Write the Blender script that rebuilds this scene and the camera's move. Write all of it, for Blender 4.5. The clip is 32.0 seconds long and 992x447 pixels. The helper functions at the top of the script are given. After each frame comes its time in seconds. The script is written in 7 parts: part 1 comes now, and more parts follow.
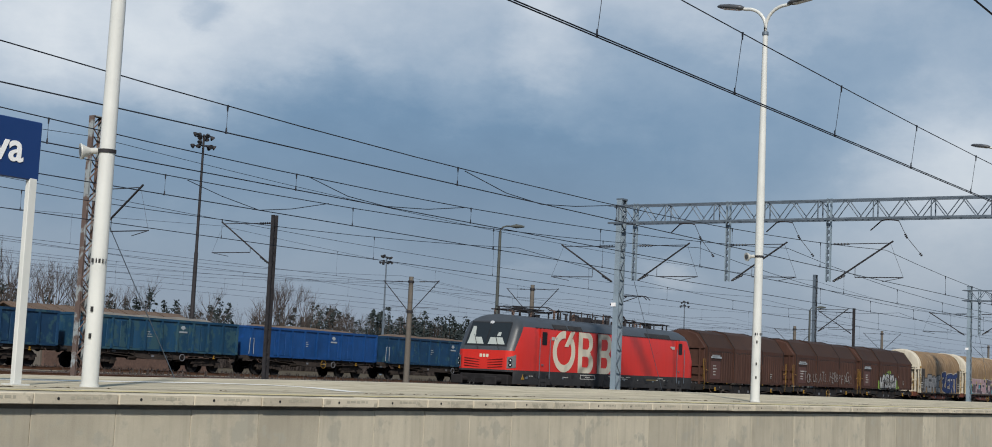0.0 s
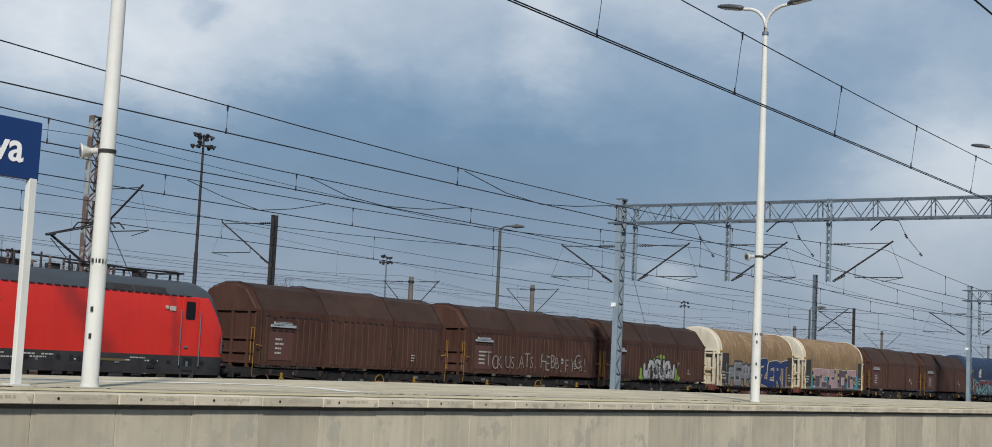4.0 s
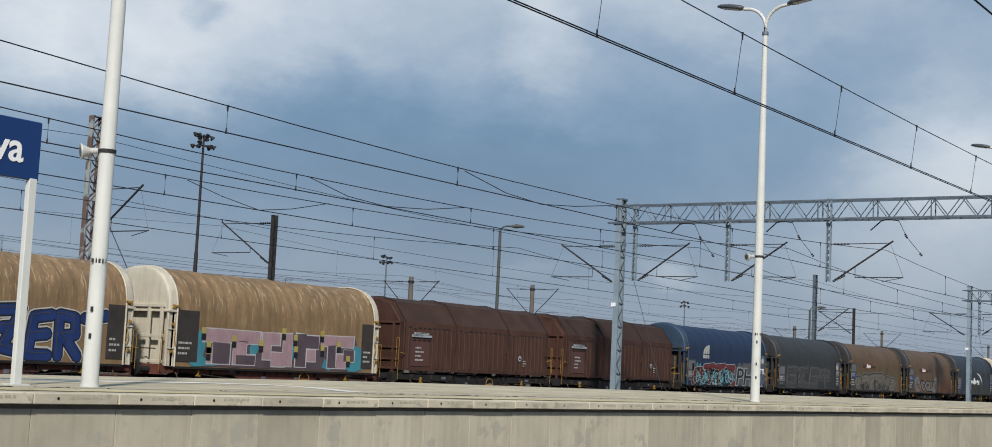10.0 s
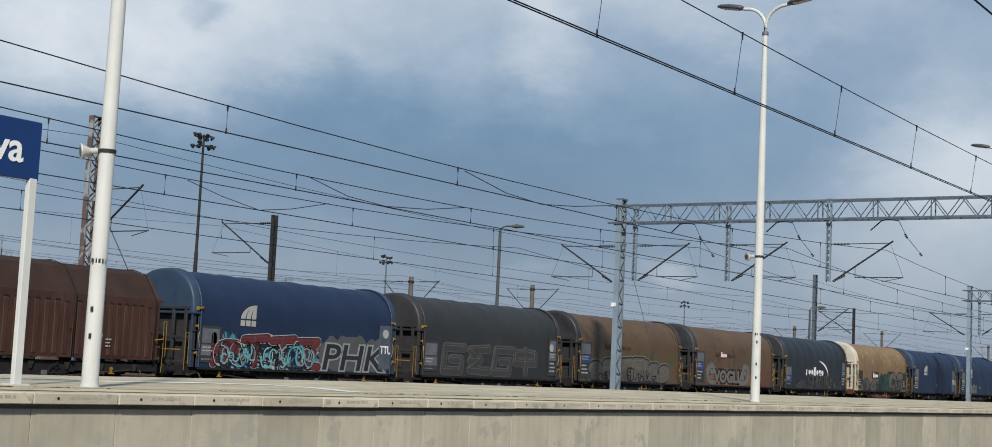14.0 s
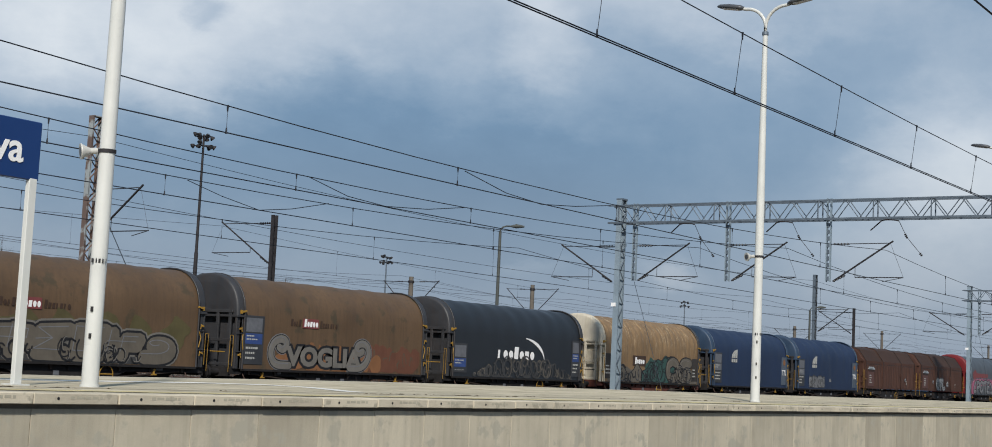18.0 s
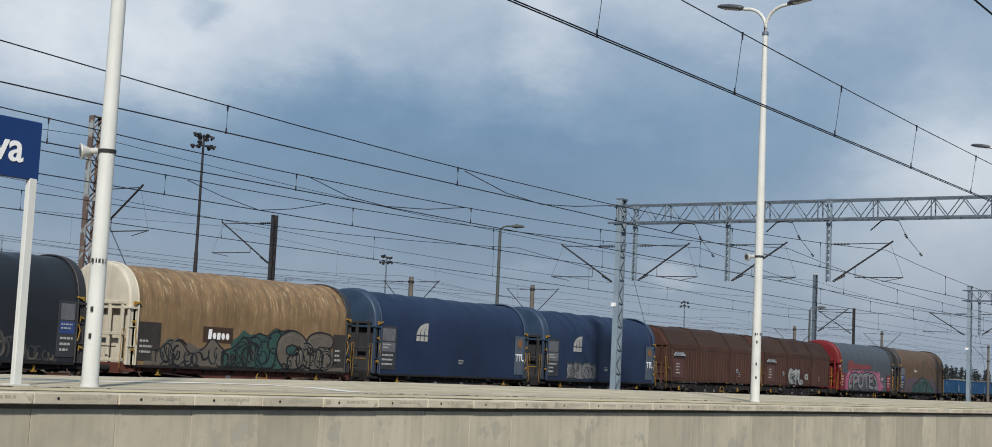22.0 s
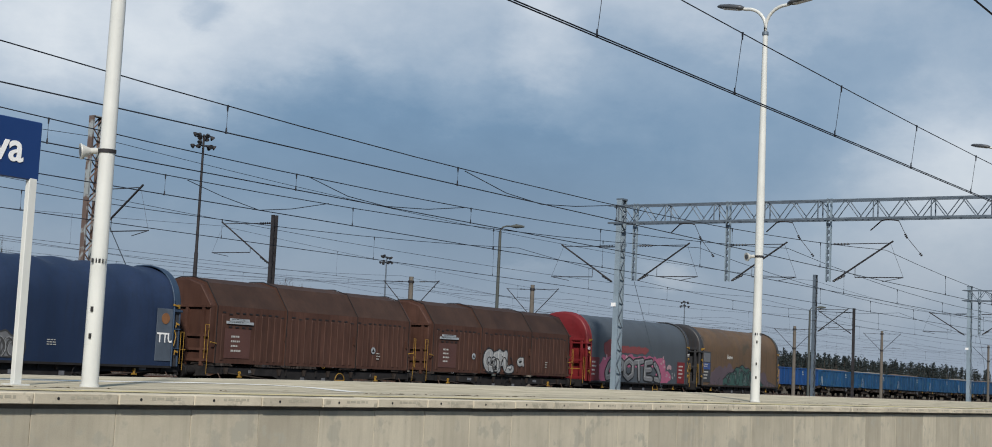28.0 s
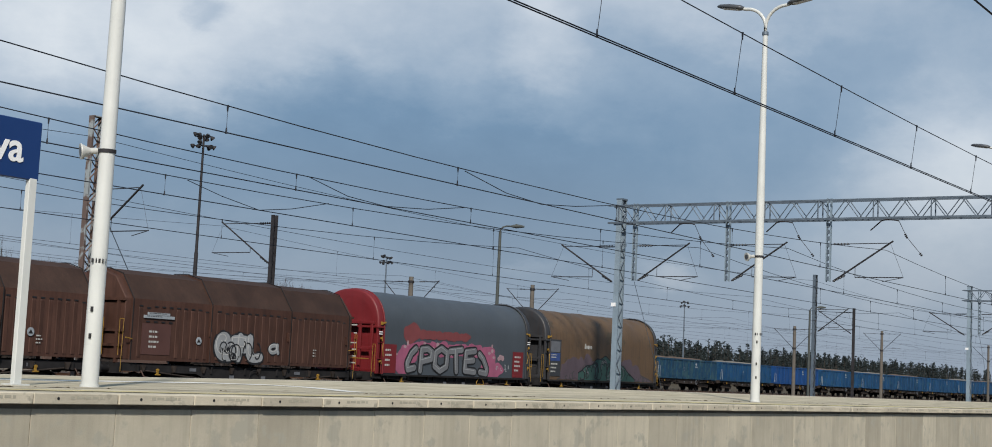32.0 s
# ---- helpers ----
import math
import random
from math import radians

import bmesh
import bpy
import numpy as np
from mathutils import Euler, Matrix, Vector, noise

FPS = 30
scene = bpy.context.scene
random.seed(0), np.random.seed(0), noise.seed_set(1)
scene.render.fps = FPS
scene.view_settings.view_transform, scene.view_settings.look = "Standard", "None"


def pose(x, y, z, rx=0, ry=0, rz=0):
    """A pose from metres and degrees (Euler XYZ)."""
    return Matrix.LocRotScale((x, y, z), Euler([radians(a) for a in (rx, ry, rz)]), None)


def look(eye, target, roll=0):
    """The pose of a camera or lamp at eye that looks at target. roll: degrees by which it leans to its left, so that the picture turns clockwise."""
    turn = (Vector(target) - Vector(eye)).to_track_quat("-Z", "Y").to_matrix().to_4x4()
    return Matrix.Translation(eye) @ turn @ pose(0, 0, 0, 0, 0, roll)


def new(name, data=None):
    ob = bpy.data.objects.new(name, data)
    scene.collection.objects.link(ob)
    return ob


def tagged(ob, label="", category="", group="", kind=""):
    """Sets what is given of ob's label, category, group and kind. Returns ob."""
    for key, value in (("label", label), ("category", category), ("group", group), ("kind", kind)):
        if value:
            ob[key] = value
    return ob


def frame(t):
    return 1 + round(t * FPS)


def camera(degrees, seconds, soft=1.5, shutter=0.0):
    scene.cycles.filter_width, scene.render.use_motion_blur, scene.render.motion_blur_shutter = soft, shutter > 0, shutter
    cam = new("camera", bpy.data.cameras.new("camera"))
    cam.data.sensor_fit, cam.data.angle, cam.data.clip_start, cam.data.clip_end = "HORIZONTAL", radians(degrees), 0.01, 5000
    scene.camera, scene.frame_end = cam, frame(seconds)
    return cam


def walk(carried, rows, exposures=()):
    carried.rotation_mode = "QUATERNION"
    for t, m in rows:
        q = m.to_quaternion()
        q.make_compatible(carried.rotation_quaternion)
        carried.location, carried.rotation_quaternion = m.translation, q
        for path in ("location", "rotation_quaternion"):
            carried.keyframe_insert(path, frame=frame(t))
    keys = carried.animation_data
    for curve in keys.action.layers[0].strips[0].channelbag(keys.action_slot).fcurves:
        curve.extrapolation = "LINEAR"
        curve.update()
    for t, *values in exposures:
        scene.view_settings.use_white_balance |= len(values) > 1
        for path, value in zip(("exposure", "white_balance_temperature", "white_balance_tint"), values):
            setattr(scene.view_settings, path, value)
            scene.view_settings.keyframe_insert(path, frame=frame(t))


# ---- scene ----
# ---- camera ----
cam = camera(37.82, 32.0, soft=0.9)
EYE = Vector((0, 0, 1.63))
WAY = Vector((0.8247161, 0.5569638, 0.09815644))
VIEW = look(EYE, EYE + WAY * 50, 2.672)
walk(cam, [(0, VIEW), (32.0, VIEW)], [(0, -0.03), (6.0, 0.0), (32.0, 0.0)])

# ---- world and sun ----
SUN_DIR = Vector((-0.64, -0.485, 0.60)).normalized()


def build_world():
    w = bpy.data.worlds.new("sky")
    scene.world = w
    w.use_nodes = True
    nt = w.node_tree
    nt.nodes.clear()
    N, L = nt.nodes.new, nt.links.new
    out, bg = N("ShaderNodeOutputWorld"), N("ShaderNodeBackground")
    sky = N("ShaderNodeTexSky")
    sky.sky_type, sky.sun_disc = "NISHITA", False
    sky.sun_elevation = math.asin(SUN_DIR.z)
    sky.sun_rotation = math.atan2(SUN_DIR.x, SUN_DIR.y)
    tint = N("ShaderNodeVectorMath")
    tint.operation = "SCALE"
    tint.inputs["Scale"].default_value = 0.10
    L(sky.outputs[0], tint.inputs[0])
    co = N("ShaderNodeTexCoord")

    def noise_tex(scale, detail, rough, stretch, vec):
        m = N("ShaderNodeMapping")
        m.inputs["Scale"].default_value = stretch
        L(vec, m.inputs["Vector"])
        n = N("ShaderNodeTexNoise")
        n.inputs["Scale"].default_value, n.inputs["Detail"].default_value = scale, detail
        n.inputs["Roughness"].default_value = rough
        L(m.outputs[0], n.inputs["Vector"])
        return n

    # ragged edges: the direction is shifted by a noise before the cloud banks are laid out
    warp = noise_tex(9.0, 7, 0.6, (1, 1, 2.0), co.outputs["Generated"])
    sub = N("ShaderNodeVectorMath")
    sub.operation = "SUBTRACT"
    L(warp.outputs["Color"], sub.inputs[0])
    sub.inputs[1].default_value = (0.5, 0.5, 0.5)
    mul = N("ShaderNodeVectorMath")
    mul.operation = "SCALE"
    mul.inputs["Scale"].default_value = SKY_RAGGED
    L(sub.outputs[0], mul.inputs[0])
    add = N("ShaderNodeVectorMath")
    L(co.outputs["Generated"], add.inputs[0])
    L(mul.outputs[0], add.inputs[1])
    nrm = N("ShaderNodeVectorMath")
    nrm.operation = "NORMALIZE"
    L(add.outputs[0], nrm.inputs[0])

    def math_node(op, a, b):
        m = N("ShaderNodeMath")
        m.operation = op
        for i, v in enumerate((a, b)):
            if isinstance(v, (int, float)):
                m.inputs[i].default_value = v
            else:
                L(v, m.inputs[i])
        return m.outputs[0]

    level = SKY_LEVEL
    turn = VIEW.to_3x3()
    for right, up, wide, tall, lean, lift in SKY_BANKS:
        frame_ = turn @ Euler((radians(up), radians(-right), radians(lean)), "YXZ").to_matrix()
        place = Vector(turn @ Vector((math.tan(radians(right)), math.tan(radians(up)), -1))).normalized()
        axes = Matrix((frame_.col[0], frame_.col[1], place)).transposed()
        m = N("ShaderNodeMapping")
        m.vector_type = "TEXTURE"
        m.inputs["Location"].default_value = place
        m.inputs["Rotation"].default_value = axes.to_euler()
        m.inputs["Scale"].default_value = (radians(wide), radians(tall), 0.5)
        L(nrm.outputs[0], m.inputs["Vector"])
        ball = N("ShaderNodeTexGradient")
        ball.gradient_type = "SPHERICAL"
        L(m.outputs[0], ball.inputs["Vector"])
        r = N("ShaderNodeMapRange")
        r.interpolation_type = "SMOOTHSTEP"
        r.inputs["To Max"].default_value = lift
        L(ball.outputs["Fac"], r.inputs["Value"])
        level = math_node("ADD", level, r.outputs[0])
    billow = noise_tex(7.0, 9, 0.58, (1, 1, 1.6), co.outputs["Generated"])
    fine = noise_tex(20.0, 7, 0.62, (1, 1, 1.3), co.outputs["Generated"])
    level = math_node("ADD", level, math_node("MULTIPLY", math_node("SUBTRACT", billow.outputs["Fac"], 0.5), 0.32))
    level = math_node("ADD", level, math_node("MULTIPLY", math_node("SUBTRACT", fine.outputs["Fac"], 0.5), 0.15))
    ramp = N("ShaderNodeValToRGB")
    L(level, ramp.inputs["Fac"])
    el = ramp.color_ramp.elements
    el[0].position, el[0].color = 0.0, (0.10, 0.19, 0.315, 1)
    el[1].position, el[1].color = 1.0, (0.85, 0.885, 0.91, 1)
    for p, c in ((0.3, (0.157, 0.265, 0.405, 1)), (0.55, (0.288, 0.392, 0.52, 1)), (0.78, (0.55, 0.62, 0.705, 1))):
        e = el.new(p)
        e.color = c
    both = N("ShaderNodeMix")
    both.data_type = "RGBA"
    both.inputs["Factor"].default_value = 0.88
    L(tint.outputs[0], both.inputs["A"])
    L(ramp.outputs["Color"], both.inputs["B"])
    # greyer haze low over the horizon
    sep = N("ShaderNodeSeparateXYZ")
    L(co.outputs["Generated"], sep.inputs[0])
    low = N("ShaderNodeMapRange")
    low.interpolation_type = "SMOOTHSTEP"
    for key, val in zip(("From Min", "From Max", "To Min", "To Max"), (0.0, 0.19, 0.6, 0.0)):
        low.inputs[key].default_value = val
    L(sep.outputs["Z"], low.inputs["Value"])
    haze = N("ShaderNodeMix")
    haze.data_type = "RGBA"
    L(low.outputs[0], haze.inputs["Factor"])
    L(both.outputs["Result"], haze.inputs["A"])
    haze.inputs["B"].default_value = (0.305, 0.345, 0.415, 1)
    L(haze.outputs["Result"], bg.inputs["Color"])
    bg.inputs["Strength"].default_value = SKY_STRENGTH
    L(bg.outputs[0], out.inputs[0])


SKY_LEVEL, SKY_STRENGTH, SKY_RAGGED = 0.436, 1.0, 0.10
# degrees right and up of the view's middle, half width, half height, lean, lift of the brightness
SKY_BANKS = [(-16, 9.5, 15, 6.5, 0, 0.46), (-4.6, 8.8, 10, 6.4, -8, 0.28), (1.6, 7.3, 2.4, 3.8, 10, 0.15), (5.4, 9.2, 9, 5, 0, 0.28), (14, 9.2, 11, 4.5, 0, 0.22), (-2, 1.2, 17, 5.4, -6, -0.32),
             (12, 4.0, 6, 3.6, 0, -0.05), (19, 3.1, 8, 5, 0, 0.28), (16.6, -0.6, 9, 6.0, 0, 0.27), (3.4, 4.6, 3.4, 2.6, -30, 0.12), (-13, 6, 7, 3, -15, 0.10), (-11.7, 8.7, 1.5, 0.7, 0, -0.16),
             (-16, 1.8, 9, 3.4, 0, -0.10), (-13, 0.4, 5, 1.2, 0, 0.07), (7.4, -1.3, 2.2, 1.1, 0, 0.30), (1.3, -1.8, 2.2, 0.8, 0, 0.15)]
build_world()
sun = new("sun", bpy.data.lights.new("sun", "SUN"))
sun.data.energy, sun.data.angle, sun.data.color = 4.3, radians(3.5), (1.0, 0.945, 0.86)
sun.matrix_world = look(SUN_DIR * 100, (0, 0, 0))


# ---- mesh and part helpers ----
class Mesh:
    """Collects faces, then becomes one mesh."""

    def __init__(self):
        self.v, self.f, self.s, self.m = [], [], [], []
        self.mi = 0

    def face(self, idx, smooth=False):
        self.f.append(idx), self.s.append(smooth), self.m.append(self.mi)

    def box(self, x0, x1, y0, y1, z0, z1):
        n = len(self.v)
        self.v += [(x, y, z) for z in (z0, z1) for y in (y0, y1) for x in (x0, x1)]
        for q in ((0, 2, 3, 1), (4, 5, 7, 6), (0, 1, 5, 4), (2, 6, 7, 3), (0, 4, 6, 2), (1, 3, 7, 5)):
            self.face([n + i for i in q])
        return self

    def slab(self, c, size, m=None):
        """A box of that size centred at c, turned by the 3x3 or 4x4 matrix m."""
        n = len(self.v)
        sx, sy, sz = (k / 2 for k in size)
        for z in (-sz, sz):
            for y in (-sy, sy):
                for x in (-sx, sx):
                    p = Vector((x, y, z))
                    p = m.to_3x3() @ p if m else p
                    self.v.append(tuple(p + Vector(c)))
        for q in ((0, 2, 3, 1), (4, 5, 7, 6), (0, 1, 5, 4), (2, 6, 7, 3), (0, 4, 6, 2), (1, 3, 7, 5)):
            self.face([n + i for i in q])
        return self

    def tube(self, a, b, r0, r1=None, n=8, caps=True):
        a, b = Vector(a), Vector(b)
        r1 = r0 if r1 is None else r1
        d = (b - a).normalized()
        u = d.cross(Vector((0, 0, 1)) if abs(d.z) < 0.9 else Vector((1, 0, 0))).normalized()
        w = d.cross(u)
        k = len(self.v)
        for c, r in ((a, r0), (b, r1)):
            for i in range(n):
                t = 2 * math.pi * i / n
                self.v.append(tuple(c + u * (r * math.cos(t)) + w * (r * math.sin(t))))
        for i in range(n):
            j = (i + 1) % n
            self.face([k + i, k + n + i, k + n + j, k + j], n > 5)
        if caps:
            q = len(self.v)
            self.v += self.v[k:k + 2 * n]
            self.face([q + i for i in range(n)]), self.face([q + n + i for i in reversed(range(n))])
        return self

    def path(self, pts, r, n=6):
        for a, b in zip(pts, pts[1:]):
            self.tube(a, b, r, r, n)
        return self

    def prism(self, prof, x0, x1, smooth=False, caps=True):
        """A closed outline of (y, z) points drawn along x."""
        k, n = len(self.v), len(prof)
        for x in (x0, x1):
            self.v += [(x, y, z) for y, z in prof]
        for i in range(n):
            j = (i + 1) % n
            self.face([k + i, k + j, k + n + j, k + n + i], smooth)
        if caps:
            self.face([k + i for i in reversed(range(n))]), self.face([k + n + i for i in range(n)])
        return self

    def plate(self, pts, y0, y1):
        """A closed outline of (x, z) points with a thickness along y."""
        k, n = len(self.v), len(pts)
        for y in (y0, y1):
            self.v += [(x, y, z) for x, z in pts]
        for i in range(n):
            j = (i + 1) % n
            self.face([k + i, k + j, k + n + j, k + n + i])
        self.face([k + i for i in range(n)]), self.face([k + n + i for i in reversed(range(n))])
        return self

    def ring(self, outer, inner, y0, y1):
        """A plate between two outlines with equal counts of (x, z) points."""
        k, n = len(self.v), len(outer)
        for y in (y0, y1):
            for o in (outer, inner):
                self.v += [(x, y, z) for x, z in o]
        for i in range(n):
            j = (i + 1) % n
            self.face([k + i, k + j, k + n + j, k + n + i])
            self.face([k + 2 * n + i, k + 3 * n + i, k + 3 * n + j, k + 2 * n + j])
            self.face([k + i, k + 2 * n + i, k + 2 * n + j, k + j])
            self.face([k + n + i, k + n + j, k + 3 * n + j, k + 3 * n + i])
        return self

    def grid(self, rows, smooth=True):
        """A sheet through rows of points."""
        k, n = len(self.v), len(rows[0])
        for r in rows:
            self.v += [tuple(p) for p in r]
        for i in range(len(rows) - 1):
            for j in range(n - 1):
                a = k + i * n + j
                self.face([a, a + 1, a + n + 1, a + n], smooth)
        return self

    def data(self, name, mats, bevel=0.0):
        me = bpy.data.meshes.new(name)
        me.from_pydata(self.v, [], self.f)
        for m in mats if isinstance(mats, (list, tuple)) else [mats]:
            me.materials.append(m)
        me.polygons.foreach_set("use_smooth", self.s)
        me.polygons.foreach_set("material_index", self.m)
        bm = bmesh.new()
        bm.from_mesh(me)
        bmesh.ops.recalc_face_normals(bm, faces=bm.faces)
        if bevel:
            edges = [e for e in bm.edges if len(e.link_faces) == 2 and e.calc_face_angle(0) > 0.5]
            bmesh.ops.bevel(bm, geom=edges, offset=bevel, segments=1, affect="EDGES", clamp_overlap=True)
        bm.to_mesh(me)
        bm.free()
        me.update()
        return me


def part(name, mesh, mats, parent, label="", bevel=0.0):
    """One mesh object under a thing or part."""
    me = mesh if isinstance(mesh, bpy.types.Mesh) else mesh.data(name, mats, bevel)
    ob = new(name, me)
    ob.parent = parent
    if label:
        ob["label"] = label
    return ob


def thing(name, m, label, category, group="", kind=""):
    ob = new(name)
    ob.empty_display_size = 0.3
    ob.matrix_world = m
    return tagged(ob, label, category, group, kind)


def whole(name, mesh, mats, label, category, m=None, group="", kind="", bevel=0.0):
    ob = new(name, mesh if isinstance(mesh, bpy.types.Mesh) else mesh.data(name, mats, bevel))
    if m:
        ob.matrix_world = m
    return tagged(ob, label, category, group, kind)


def lettering(name, body, size, mats, parent, at, turn=(90, 0, 0), bold=0.0, thick=0.004, squeeze=1.0, label="", slant=0.0):
    """Words in the built-in font as a mesh part; at is the lower left corner."""
    cu = bpy.data.curves.new(name, "FONT")
    cu.body, cu.size, cu.offset, cu.extrude, cu.resolution_u = body, size, bold, thick, 3
    tmp = bpy.data.objects.new(name, cu)
    scene.collection.objects.link(tmp)
    me = bpy.data.meshes.new_from_object(tmp.evaluated_get(bpy.context.evaluated_depsgraph_get()))
    bpy.data.objects.remove(tmp)
    me.transform(Matrix(((squeeze, slant, 0, 0), (0, 1, 0, 0), (0, 0, 1, 0), (0, 0, 0, 1))))
    me.materials.clear()
    me.materials.append(mats)
    ob = part(name, me, mats, parent, label)
    ob.matrix_local = pose(*at, *turn)
    return ob


# ---- materials ----
def mat(name, col, rough=0.6, metal=0.0, var=0.25, scale=1.2, grain=30.0, bump=0.15, streak=0.0, streak_col=(0.05, 0.04, 0.03), spread=0.0, patch=None, patch_at=0.62, stretch=(1, 1, 1), crown_highlight=None, spec=0.4):
    """A painted, woven or mineral surface: broad and fine variation, streaks running down, patches of wear, relief."""
    m = bpy.data.materials.new(name)
    m.use_nodes = True
    nt = m.node_tree
    N, L = nt.nodes.new, nt.links.new
    b = nt.nodes["Principled BSDF"]
    b.inputs["Metallic"].default_value = metal
    b.inputs["Specular IOR Level"].default_value = spec
    co = N("ShaderNodeTexCoord")
    info = N("ShaderNodeObjectInfo")

    def tex(sc, detail, st):
        mp = N("ShaderNodeMapping")
        mp.inputs["Scale"].default_value = st
        L(co.outputs["Object"], mp.inputs["Vector"])
        n = N("ShaderNodeTexNoise")
        n.noise_dimensions = "4D"
        n.inputs["Scale"].default_value, n.inputs["Detail"].default_value = sc, detail
        n.inputs["Roughness"].default_value = 0.6
        L(mp.outputs[0], n.inputs["Vector"])
        sh = N("ShaderNodeMath")
        sh.operation = "MULTIPLY"
        sh.inputs[1].default_value = 37.0
        L(info.outputs["Random"], sh.inputs[0])
        L(sh.outputs[0], n.inputs["W"])
        return n.outputs["Fac"]

    def blend(fac, a, c, kind="MIX"):
        x = N("ShaderNodeMix")
        x.data_type, x.blend_type = "RGBA", kind
        if isinstance(fac, float):
            x.inputs["Factor"].default_value = fac
        else:
            L(fac, x.inputs["Factor"])
        for key, v in (("A", a), ("B", c)):
            if isinstance(v, tuple):
                x.inputs[key].default_value = (*v, 1)
            else:
                L(v, x.inputs[key])
        return x.outputs["Result"]

    def ranged(v, lo, hi, a, c):
        r = N("ShaderNodeMapRange")
        for key, val in zip(("From Min", "From Max", "To Min", "To Max"), (lo, hi, a, c)):
            r.inputs[key].default_value = val
        L(v, r.inputs["Value"])
        return r.outputs[0]

    dark = tuple(c * (1 - var) for c in col)
    light = tuple(min(1, c * (1 + var) + 0.012 * var) for c in col)
    broad, fine = tex(scale, 5, stretch), tex(grain, 4, (1, 1, 1))
    c = blend(ranged(broad, 0.3, 0.7, 0, 1), dark, light)
    c = blend(ranged(fine, 0.3, 0.7, 0, 0.45), c, tuple(k * (1 - 0.7 * var) for k in col))
    if spread:
        hs = N("ShaderNodeHueSaturation")
        L(ranged(info.outputs["Random"], 0, 1, 1 - spread, 1 + spread), hs.inputs["Value"])
        L(c, hs.inputs["Color"])
        c = hs.outputs[0]
    if patch:
        c = blend(ranged(tex(scale * 2.3, 8, (1, 1, 1)), patch_at, patch_at + 0.06, 0, 0.9), c, patch)
    if streak:
        runs = tex(3.0, 6, (3.0, 3.0, 0.22))
        c = blend(ranged(runs, 0.46, 0.74, 0, streak), c, streak_col)
    if crown_highlight:
        # pale streaks over the hoops, stronger with height: crown highlights put into the colour
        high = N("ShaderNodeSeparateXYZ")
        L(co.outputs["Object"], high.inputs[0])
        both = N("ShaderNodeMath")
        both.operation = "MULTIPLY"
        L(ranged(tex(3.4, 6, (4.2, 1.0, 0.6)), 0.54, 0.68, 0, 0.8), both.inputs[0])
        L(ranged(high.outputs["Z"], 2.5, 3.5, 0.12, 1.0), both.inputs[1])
        c = blend(both.outputs[0], c, crown_highlight)
    L(c, b.inputs["Base Color"])
    L(ranged(broad, 0.25, 0.75, max(0.02, rough - 0.12), min(1, rough + 0.1)), b.inputs["Roughness"])
    if bump:
        bp = N("ShaderNodeBump")
        bp.inputs["Strength"].default_value, bp.inputs["Distance"].default_value = bump, 0.02
        L(fine, bp.inputs["Height"])
        L(bp.outputs[0], b.inputs["Normal"])
    return m


def glass_mat(name, tint, rough=0.04):
    m = bpy.data.materials.new(name)
    m.use_nodes = True
    b = m.node_tree.nodes["Principled BSDF"]
    b.inputs["Base Color"].default_value = (*tint, 1)
    b.inputs["Roughness"].default_value = rough
    b.inputs["IOR"].default_value = 1.5
    return m


CONCRETE = mat("concrete", (0.47, 0.425, 0.33), 0.85, var=0.18, scale=1.3, grain=60, bump=0.25, streak=0.36, streak_col=(0.23, 0.205, 0.155), spread=0.14, patch=(0.395, 0.37, 0.30), patch_at=0.55)
SLAB = mat("edge_slab_concrete", (0.53, 0.475, 0.37), 0.9, spec=0.15, var=0.18, scale=2.2, grain=60, bump=0.25, spread=0.12, patch=(0.35, 0.32, 0.25), patch_at=0.57)
PAVING = mat("platform_paving", (0.47, 0.415, 0.305), 0.95, var=0.34, scale=1.6, grain=40, bump=0.25, patch=(0.33, 0.285, 0.2), patch_at=0.56, stretch=(0.35, 1.6, 1), spec=0.1)
# darkened concrete: the shade of recess and slot is put into the colour
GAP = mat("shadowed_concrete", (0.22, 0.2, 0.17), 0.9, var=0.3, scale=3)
TACTILE = mat("tactile_strip", (0.55, 0.47, 0.24), 0.8, var=0.2, scale=4, spread=0.06)
WHITE_LINE = mat("white_road_paint", (0.75, 0.73, 0.67), 0.7, var=0.1, scale=4)
WHITE_POLE = mat("white_painted_steel", (0.60, 0.61, 0.585), 0.35, var=0.06, scale=3, bump=0.03, streak=0.12, streak_col=(0.4, 0.39, 0.35))
GALV = mat("galvanised_steel", (0.12, 0.15, 0.185), 0.5, 0.3, var=0.25, scale=4, bump=0.05)
GALV_PALE = mat("pale_galvanised_steel", (0.24, 0.305, 0.36), 0.5, 0.15, var=0.14, scale=2, bump=0.05, patch=(0.2, 0.2, 0.2), patch_at=0.68)
GALV_RUST = mat("part_rusted_galvanised_steel", (0.30, 0.33, 0.34), 0.6, 0.1, var=0.2, scale=0.8, bump=0.05, patch=(0.11, 0.065, 0.05), patch_at=0.46)
DARK_STEEL = mat("dark_weathered_steel", (0.03, 0.028, 0.031), 0.7, 0.1, spec=0.25, var=0.4, scale=5)
RUST_STEEL = mat("rust_brown_steel", (0.12, 0.075, 0.06), 0.75, 0.1, var=0.35, scale=5)
WIRE = mat("wire_metal", (0.022, 0.025, 0.034), 0.5, 0.5, var=0.1, bump=0)
OLD_CONCRETE = mat("old_pole_concrete", (0.125, 0.11, 0.094), 0.9, var=0.2, scale=3, streak=0.3)
CERAMIC = mat("insulator_ceramic", (0.022, 0.022, 0.026), 0.4, var=0.1)
YARD_GREY = mat("dull_yard_pole_paint", (0.062, 0.07, 0.066), 0.7, var=0.2, scale=3)
